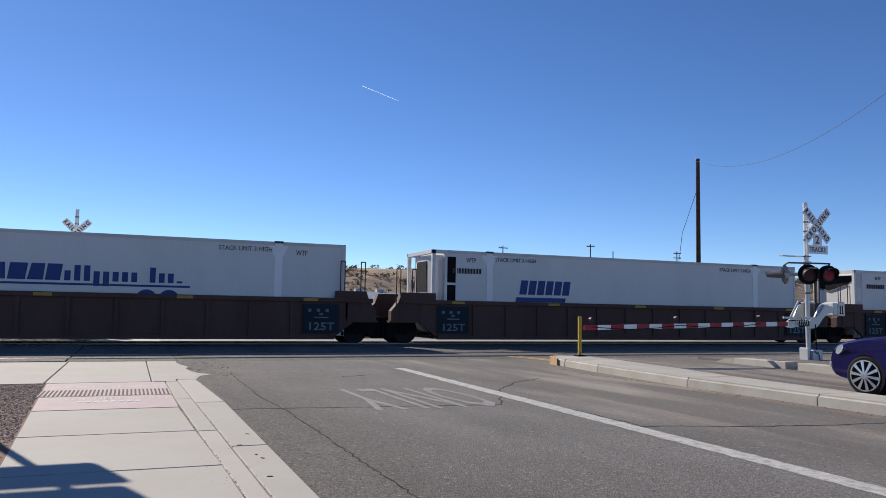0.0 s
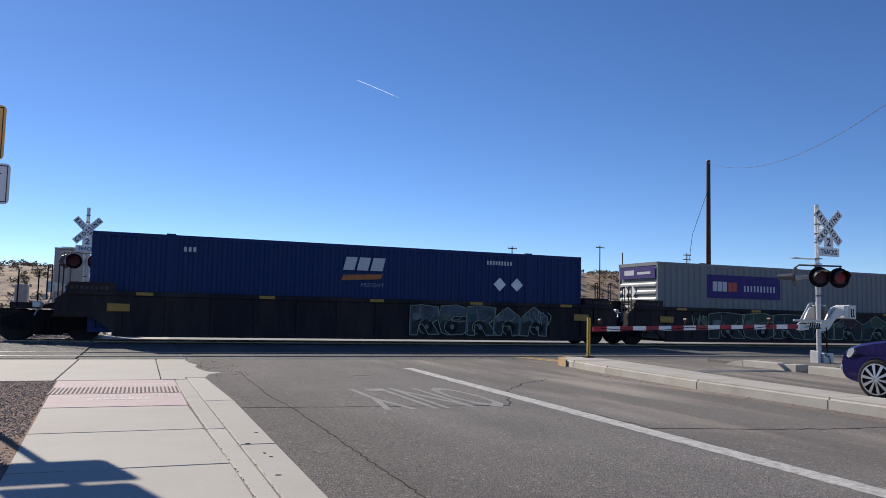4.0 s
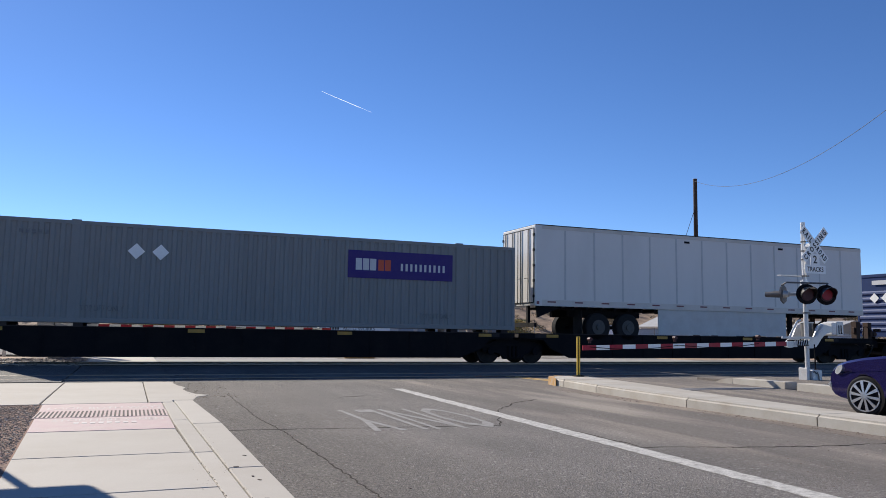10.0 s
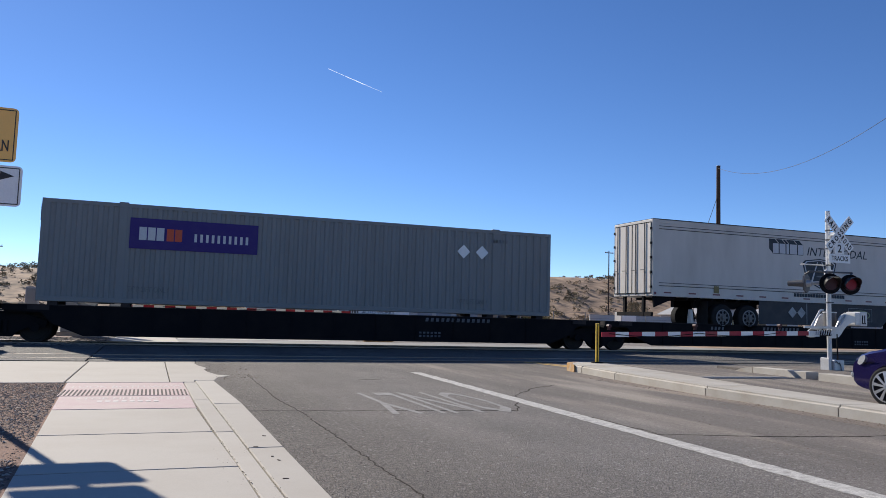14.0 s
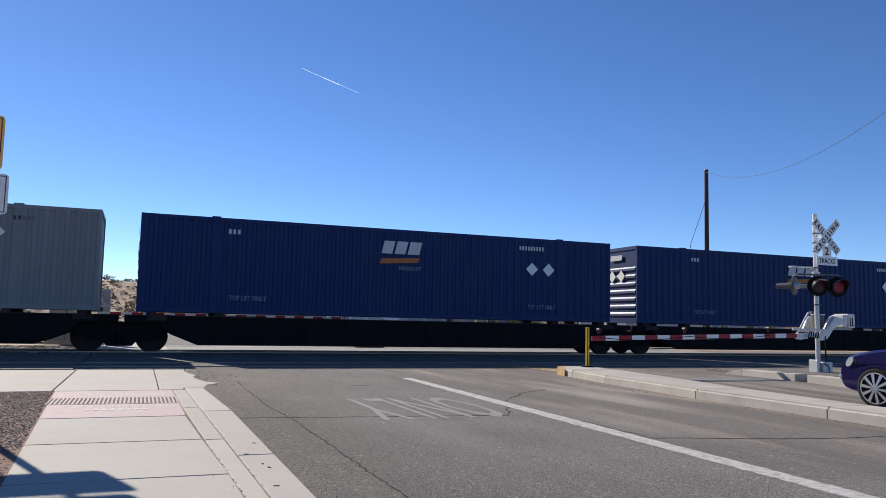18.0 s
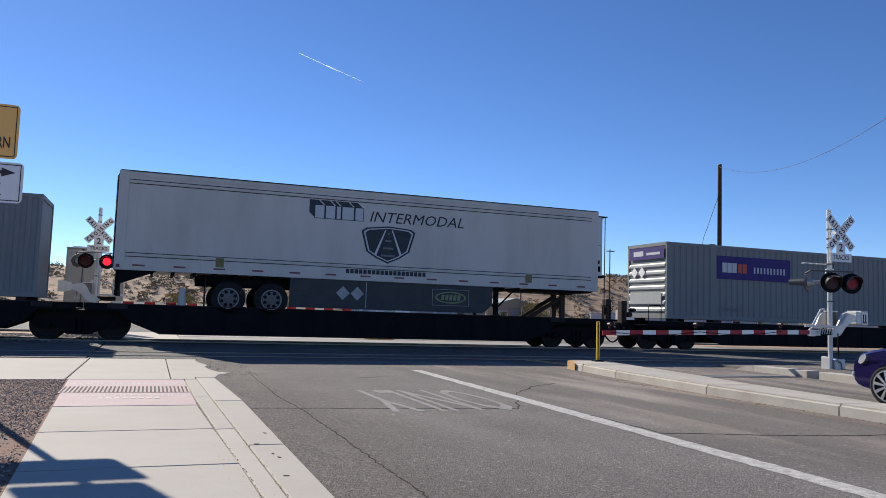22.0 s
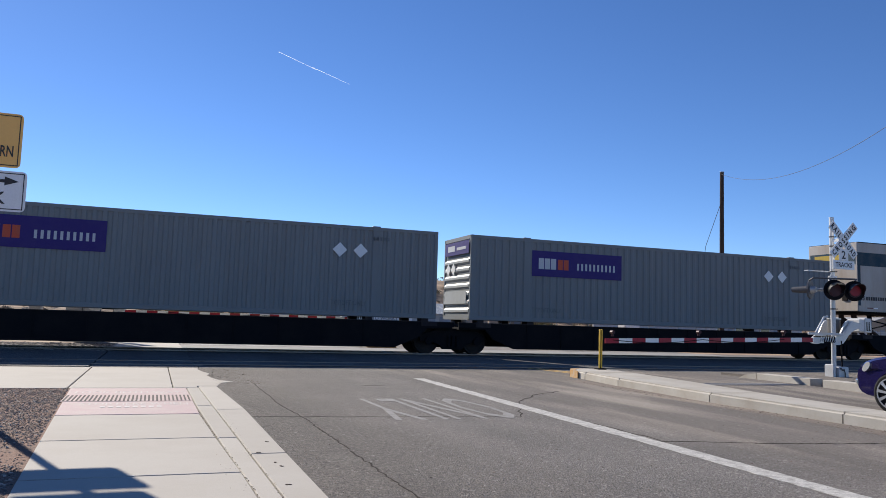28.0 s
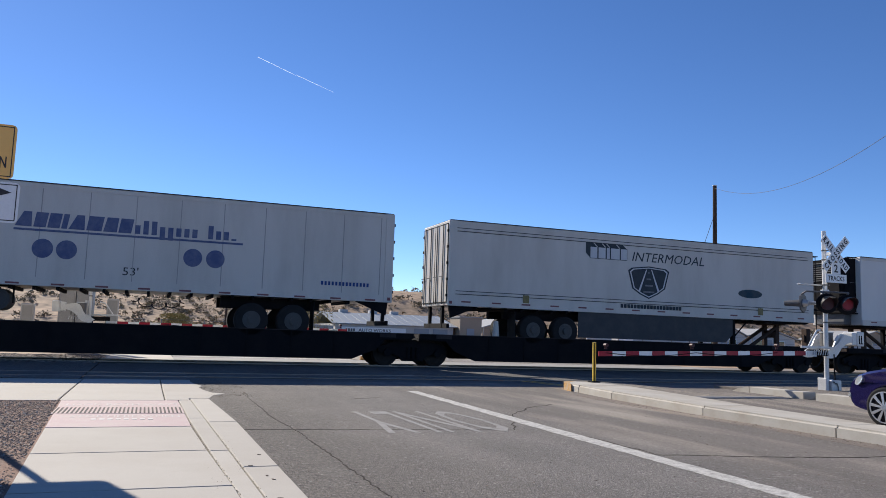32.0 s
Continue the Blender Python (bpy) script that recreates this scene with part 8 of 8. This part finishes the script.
def bush(x, y, w, h, mat, label):
    b = thing("bush", label, "bush", "", (x, y, -0.08))
    for a in (0.3, 1.6, 2.9, 4.2, 5.4):
        part("stem", rods(((0, 0, 0), (w * 0.5 * math.cos(a), w * 0.5 * math.sin(a), h * 0.7), 0.07, 6, 0.02)), M_WOOD, b)
    r = random.Random(int(x * 7))
    verts, faces = [], []
    for _ in range(4200):
        a, q, hz = r.uniform(0, math.tau), math.sqrt(r.random()), r.random()
        rad = w * q * (0.55 + 0.75 * math.sin(math.pi * min(1, hz * 0.8 + 0.15))) * (1 + 0.3 * math.sin(3 * a + hz * 5))
        p = Vector((rad * math.cos(a), rad * math.sin(a), h * (0.12 + 0.88 * hz)))
        k = len(verts)
        for _ in range(3):
            verts.append(tuple(p + Vector((r.uniform(-0.12, 0.12), r.uniform(-0.12, 0.12), r.uniform(-0.12, 0.12)))))
        faces.append((k, k + 1, k + 2))
    me = bpy.data.meshes.new("leaves")
    me.from_pydata(verts, [], faces)
    me.materials.append(mat)
    part("leaves", me, mat, b)


bush(14.8, 80, 2.3, 4.8, M_DRYBUSH, "yellowing bushy tree beside the far street")
bush(57.0, 82, 1.3, 3.7, M_SHRUB, "brown leafless bush beside a wall")
bush(3.0, 92, 1.6, 2.6, M_DRYBUSH, "dry yellow bush at the foot of the slope")
bush(46.0, 88, 1.8, 3.0, M_DRYBUSH, "dry yellow bush near the houses")

# low workshop with a pale metal roof and a sign band
shop = thing("workshop", "low white workshop with a blue-grey metal roof and sign band", "building", "", (0, 0, -0.08))
part("front_wall", boxes((18.6, 32.0, 80.0, 80.25, 0, 2.05)), M_WALL_WHITE, shop)
part("side_wall", boxes((18.6, 18.85, 80.25, 92.0, 0, 2.05)), M_WALL_WHITE, shop)
part("side_wall", boxes((31.75, 32.0, 80.25, 92.0, 0, 2.05)), M_WALL_WHITE, shop)
part("back_wall", boxes((18.85, 31.75, 91.75, 92.0, 0, 2.05)), M_WALL_WHITE, shop)
roof = part("roof", prisms("x", ([(79.6, 2.05), (86.0, 3.30), (92.4, 2.05), (92.4, 2.12), (86.0, 3.40), (79.6, 2.12)], 18.2, 32.4)), M_METAL_BLUE, shop)
for i in range(15):
    x = 18.6 + i * 0.95
    part("roof_seam", prisms("x", ([(79.6, 2.12), (86.0, 3.40), (86.0, 3.45), (79.6, 2.17)], x, x + 0.05)), M_METAL_BLUE, roof)
for x in (20.5, 24.0, 26.6):
    part("roof_vent", boxes((x, x + 0.9, 86.2, 87.0, 3.3, 3.75), bevel=0.03), M_WALL_WHITE, shop)
band = part("sign_band", boxes((19.3, 26.4, 79.92, 79.99, 1.15, 1.75)), M_SIGN_WHITE, shop, "white sign band")
lettered("sign_word", "AUTO WORKS", 0.34, 3.6, M_TEXT, band, (21.1, 79.918, 1.27), bold=0.01)
part("sign_lettering", bar_row(19.7, 20.8, 1.30, 1.58, 4, 0, 0.35, 0.0), M_TEXT_FADED, band).matrix_basis = pose(0, 79.915, 0)
for x in (27.4, 29.6):
    part("shop_door", boxes((x, x + 1.7, 79.94, 79.99, 0, 1.8)), M_METAL_BLUE, shop)
yard = thing("yard_wall", "low white rendered yard wall", "wall", "", (0, 0, -0.08))
part("wall", boxes((9.0, 18.4, 80.0, 80.2, 0, 1.75)), M_WALL_WHITE, yard)
part("coping", boxes((8.95, 18.45, 79.95, 80.25, 1.75, 1.82)), M_WALL_WHITE, yard)
shed = thing("shed", "small tan block shed with a flat roof", "shed", "", (0, 0, -0.08))
part("wall", boxes((32.4, 35.0, 79.0, 82.0, 0, 3.2)), M_WALL_TAN, shed)
part("roof", boxes((32.3, 35.1, 78.9, 82.1, 3.2, 3.32)), M_ROOF, shed)
part("door", boxes((33.2, 34.1, 78.95, 78.99, 0, 2.0)), M_METAL_BLUE, shed)


def house(x, y, w, d, wall, ridge, mat, label):
    h = thing("house", label, "house", "houses beyond the tracks", (x, y, -0.08))
    part("wall", prisms("y", ([(0, 0), (w, 0), (w, wall), (w / 2, ridge), (0, wall)], 0, d)), mat, h)
    for s in (0, 1):
        pts = [(-0.35, wall - 0.2), (w / 2, ridge), (w / 2, ridge + 0.12), (-0.35, wall - 0.06)]
        if s:
            pts = [(w - p[0], p[1]) for p in pts][::-1]
        part("roof", prisms("y", (pts, -0.3, d + 0.3)), M_ROOF, h)
    for px in (w * 0.2, w * 0.62):
        wd = part("window", boxes((px, px + w * 0.18, -0.03, 0.02, 1.0, 1.9)), M_SIGN_WHITE, h)
        part("pane", boxes((px + 0.06, px + w * 0.18 - 0.06, -0.045, -0.03, 1.06, 1.84)), M_GLASS, wd)
    part("door", boxes((w * 0.45, w * 0.45 + 0.9, -0.04, 0.0, 0, 2.0)), M_METAL_BLUE, h)


house(66.0, 80.0, 7.0, 9.0, 2.5, 3.9, M_WALL_WHITE, "small white gabled house beyond the tracks")
house(74.5, 82.0, 9.0, 8.0, 2.3, 3.4, M_WALL_WHITE, "low white house with a grey gabled roof")
house(40.0, 90.0, 8.0, 8.0, 2.4, 3.5, M_WALL_TAN, "small tan gabled house at the foot of the slope")
house(96.0, 84.0, 10.0, 9.0, 2.5, 3.8, M_WALL_TAN, "tan gabled house beyond the tracks")
house(-26.0, 88.0, 9.0, 8.0, 2.4, 3.6, M_WALL_WHITE, "white gabled house at the foot of the slope")
for x0, x1, z in ((48.0, 64.5, 1.9), (83.5, 95.0, 1.7)):
    wl = thing("yard_wall", "pale rendered garden wall", "wall", "", (0, 0, -0.08))
    part("wall", boxes((x0, x1, 78.0, 78.2, 0, z)), M_WALL_WHITE, wl)
    part("coping", boxes((x0 - 0.05, x1 + 0.05, 77.95, 78.25, z, z + 0.07)), M_ROOF, wl)
cab = thing("equipment_cabinet", "white steel equipment cabinet", "cabinet", "", (36.2, 54.0, -0.08))
part("body", boxes((0, 1.5, 0, 1.0, 0.1, 2.0), bevel=0.03), M_WALL_WHITE, cab)
part("door", boxes((0.08, 1.42, -0.02, 0.0, 0.2, 1.9)), M_SIGN_WHITE, cab)
part("plinth", boxes((-0.1, 1.6, -0.1, 1.1, 0, 0.1)), M_KERB, cab)
hut = thing("signal_hut", "pair of grey steel signal cabinets beyond the crossing", "cabinet", "", (-3.02, 31.0, 0.0))
for x in (0.0, 0.57):
    body = part("body", boxes((x, x + 0.55, 0, 1.2, 0.15, 3.08), bevel=0.02), M_CABINET, hut)
    part("door", boxes((x + 0.05, x + 0.50, -0.025, 0.0, 0.3, 2.9), bevel=0.008), M_CABINET, body)
    part("handle", boxes((x + 0.42, x + 0.45, -0.06, -0.025, 1.4, 1.6), bevel=0.008), M_DARK_STEEL, body)
    part("roof", boxes((x - 0.01, x + 0.56, -0.05, 1.25, 3.08, 3.13), bevel=0.01), M_CABINET, body)
part("plinth", boxes((-0.1, 1.22, -0.1, 1.3, 0, 0.15)), M_KERB, hut)
for x, w, h in ((-4.25, 0.42, 1.75), (-1.42, 0.40, 2.05)):
    rb = thing("relay_box", "small pale steel relay box beyond the tracks", "cabinet", "relay boxes", (x, 31.2, 0.0))
    body = part("body", boxes((0, w, 0, 0.4, 0.5, h), bevel=0.02), M_WALL_WHITE, rb)
    part("door", boxes((0.04, w - 0.04, -0.02, 0.0, 0.55, h - 0.06), bevel=0.006), M_CABINET, body)
    part("leg", boxes((w / 2 - 0.05, w / 2 + 0.05, 0.15, 0.25, 0.0, 0.5)), M_GALV, rb)

# wire fence along the far street
fence = thing("wire_fence", "wire fence on thin steel posts along the far street", "fence", "", (0, 0, -0.08))
for i in range(30):
    x = 25.0 + i * 3.0
    part("post", rods(((x, 56, 0), (x, 56, 1.9), 0.035, 6)), M_CHAIN, fence)
for z in (0.4, 0.9, 1.4, 1.85):
    part("strand", rods(((25, 56, z), (112, 56, z), 0.012, 5)), M_CHAIN, fence)
fence = thing("wire_fence", "wire fence on thin steel posts below the slope", "fence", "", (0, 0, -0.08))
for i in range(24):
    x = -62.0 + i * 3.0
    part("post", rods(((x, 60, 0), (x, 60, 1.7), 0.04, 6)), M_CHAIN, fence)
for z in (0.4, 0.9, 1.3, 1.65):
    part("strand", rods(((-62, 60, z), (7, 60, z), 0.012, 5)), M_CHAIN, fence)

# far median and kerbs
fm = tagged(thing("far_median", "concrete median with yellow nose beyond the tracks", "median"), kind="structure")
for y0, y1 in ((30.6, 34), (34, 38), (38, 44), (44, 52), (52, 62)):
    slab("median_kerb", quad(8.2, 9.4, y0 + 0.01, y1 - 0.01), -0.1, 0.15, M_KERB, fm)
part("nose_paint", boxes((8.18, 9.42, 30.45, 30.61, -0.1, 0.154)), M_KERB_YELLOW, fm)
setting("far_stop_line", boxes((1.0, 7.8, 30.2, 30.7, -0.02, 0.003)), M_LINE, "white stop line beyond the tracks", "stop line")
setting("far_apron", boxes((-2.6, 24.0, 27.25, 29.8, -0.02, 0.002)), M_APRON, "pale concrete apron beyond the rails", "apron")

# poles and wires
pole = thing("utility_pole", "tall bare brown timber pole behind the train", "pole", "utility poles", (34.1, 40.0, -0.08))
part("shaft", rods(((0, 0, 0), (0.06, 0, 11.5), 0.17, 12, 0.125)), M_WOOD, pole)
part("cap", rods(((0.06, 0, 11.5), (0.06, 0, 11.54), 0.14, 12)), M_GALV, pole)
part("conduit", rods(((-0.16, -0.05, 0), (-0.10, -0.05, 9.4), 0.03, 6)), M_WOOD, pole)
part("guy_wire", rods(((-0.1, 0, 9.3), (-1.0, 0.3, 6.6), 0.016, 5), ((-1.0, 0.3, 6.6), (-1.5, 0.4, 3.0), 0.016, 5), ((-1.5, 0.4, 3.0), (-1.75, 0.5, 0.0), 0.016, 5)), M_WIRE, pole)


def far_pole(x, y, z, h, arms, cans, label):
    p = thing("utility_pole", label, "pole", "utility poles", (x, y, z))
    part("shaft", rods(((0, 0, 0), (0, 0, h), 0.13, 8, 0.08)), M_WOOD, p)
    for k in range(arms):
        part("crossarm", boxes((-0.8, 0.8, -0.14, -0.04, h - 0.45 - k * 0.8, h - 0.32 - k * 0.8)), M_WOOD, p)
        for q in (-0.7, -0.3, 0.3, 0.7):
            part("insulator", rods(((q, -0.09, h - 0.32 - k * 0.8), (q, -0.09, h - 0.16 - k * 0.8), 0.05, 6)), M_GALV, p)
    for q in cans:
        part("transformer", rods(((q, -0.25, h - 1.95), (q, -0.25, h - 1.12), 0.22, 14), ((q, -0.25, h - 1.12), (q, -0.25, h - 0.95), 0.05, 8)), M_GALV, p)
        part("bracket", boxes((min(0, q), max(0, q), -0.12, -0.06, h - 1.6, h - 1.5)), M_WOOD, p)


far_pole(11.9, 85.0, -0.08, 6.9, 0, (-0.22, 0.62), "timber pole with two grey transformers")
far_pole(7.85, 85.0, -0.08, 6.6, 0, (), "slim bare timber pole beyond the street")
for x, h, n in ((54.8, 12.0, 1), (71.2, 13.0, 1), (75.7, 12.0, 0), (89.1, 12.6, 2)):
    far_pole(x, 110.0, hill_height(x, 110.0) - 0.08, h, n, (), "distant timber pole on the desert slope")
far_pole(-20.0, 118.0, hill_height(-20, 118) - 0.08, 9.0, 1, (), "distant timber pole on the desert slope")
# street lamp on a tall pole, and the slack wire that feeds it
sl = thing("street_lamp", "grey street lamp with a cobra head on a tall pole", "street lamp", "", (21.2, 14.0, 0.0))
part("pole", rods(((0, 0, 0), (0, 0, 9.3), 0.11, 14, 0.07)), M_GALV, sl)
part("arm", rods(((0, 0, 8.3), (-1.2, 0, 8.45), 0.035, 8), ((-1.2, 0, 8.45), (-1.75, 0, 8.28), 0.03, 8)), M_GALV, sl)
hd = part("lamp_head", boxes((-2.45, -1.7, -0.15, 0.15, 8.13, 8.29), bevel=0.06), M_GALV, sl)
part("lens", boxes((-2.38, -1.9, -0.12, 0.12, 8.06, 8.132), bevel=0.03), M_HEADLIGHT, hd)
feed = thing("feed_wire", "slack dark wire from timber pole to street lamp", "wire", "", (0, 0, 0))
pts = []
for i in range(33):
    u = i / 32
    pts.append((34.1 - 12.9 * u, 40.0 - 26.0 * u, 11.3 * (1 - u) + 9.15 * u - 1.62 * 4 * u * (1 - u)))
part("strand", tube(pts, 0.010, 5), M_WIRE, feed)

# vapour trail: two overlapping stretches that draw apart as it grows
def ray_at(az, el, dist=2800.0):
    a, e = radians(az), radians(el)
    return Vector(EYE) + Vector((math.sin(a) * math.cos(e), math.cos(a) * math.cos(e), math.sin(e))) * dist


TRAIL_LEN = (ray_at(15.63, 16.54) - ray_at(18.45, 15.52)).length
TRAILS = []
for k in range(2):
    tr = thing("contrail_stretch", "thin white vapour trail in the blue sky", "contrail", "vapour trail")
    bm = bmesh.new()
    for i in range(12):
        u, v = i / 12, (i + 1) / 12
        wide = [(0.62 + 0.45 * q) * (1 - 0.75 * q if k else 1.0 - 0.6 * q) for q in (u, v)]
        for ax in ((1, 0), (0, 1)):
            bm.faces.new([bm.verts.new((ax[0] * s * w, ax[1] * s * w, -TRAIL_LEN * q)) for s, w, q in ((-1, wide[0], u), (1, wide[0], u), (1, wide[1], v), (-1, wide[1], v))])
    part("vapour", bm, M_CONTRAIL, tr)
    TRAILS.append(tr)


# ---- what moves ----
def motions():
    # the train runs through at one steady speed
    for ob, s, y, z in MOVERS:
        walk(ob, [(0.0, pose(s, y, z)), (32.0, pose(s - SPEED * 32.0, y, z))])
    # the wheels roll on the rails while they pass before the crossing
    starts = {ob.name: s for ob, s, y, z in MOVERS}
    for wheel, car_of, along, ax, y, flip in ROLLERS:
        at = starts[car_of.name] + along
        t0, t1 = (round(30 * min(32.0, max(0.0, q / SPEED))) / 30 for q in (at - 36.0, at + 7.0))
        if t1 - t0 < 0.2:
            continue
        steps = round((t1 - t0) * 30)
        rows = [(0.0, 0.0)] if t0 > 0 else []
        rows += [(t0 + (t1 - t0) * k / steps, -math.degrees(SPEED / 0.43) * (t1 - t0) * k / steps) for k in range(steps + 1)]
        rows += [(32.0, rows[-1][1])] if t1 < 32.0 else []
        walk(wheel, [(t, pose(ax, y, 0.43, 0, a, 0) @ pose(0, 0, 0, 0, 0, flip)) for t, a in rows])
    # lamps flash by turns, once a second: each disc turns its lit face out and in
    for disc, at, face, side in FLASHERS:
        rows, turn = [(0.0, pose(*at, 0, 0, face + (0 if side else 180)))], 0 if side else 180
        for k in range(64):
            t = 0.20 + 0.5 * k
            if t > 31.8:
                break
            for i in range(4):
                rows.append((t + i / 30, pose(*at, 0, 0, face + turn + 60 * i)))
            turn += 180
        rows.append((32.0, pose(*at, 0, 0, face + turn)))
        walk(disc, rows)
    # the vapour trail's head flies on while its old end drifts after it
    for tr, (az0, az1, el0, el1) in zip(TRAILS, ((15.63, 6.36, 16.54, 19.44), (15.63, 9.25, 16.54, 18.48))):
        rows = []
        for i in range(9):
            u = i / 8
            az, el = az0 + (az1 - az0) * u, el0 + (el1 - el0) * u
            rows.append((32.0 * u, look(ray_at(az, el), ray_at(az + 2.82, el - 0.98))))
        walk(tr, rows)


motions()
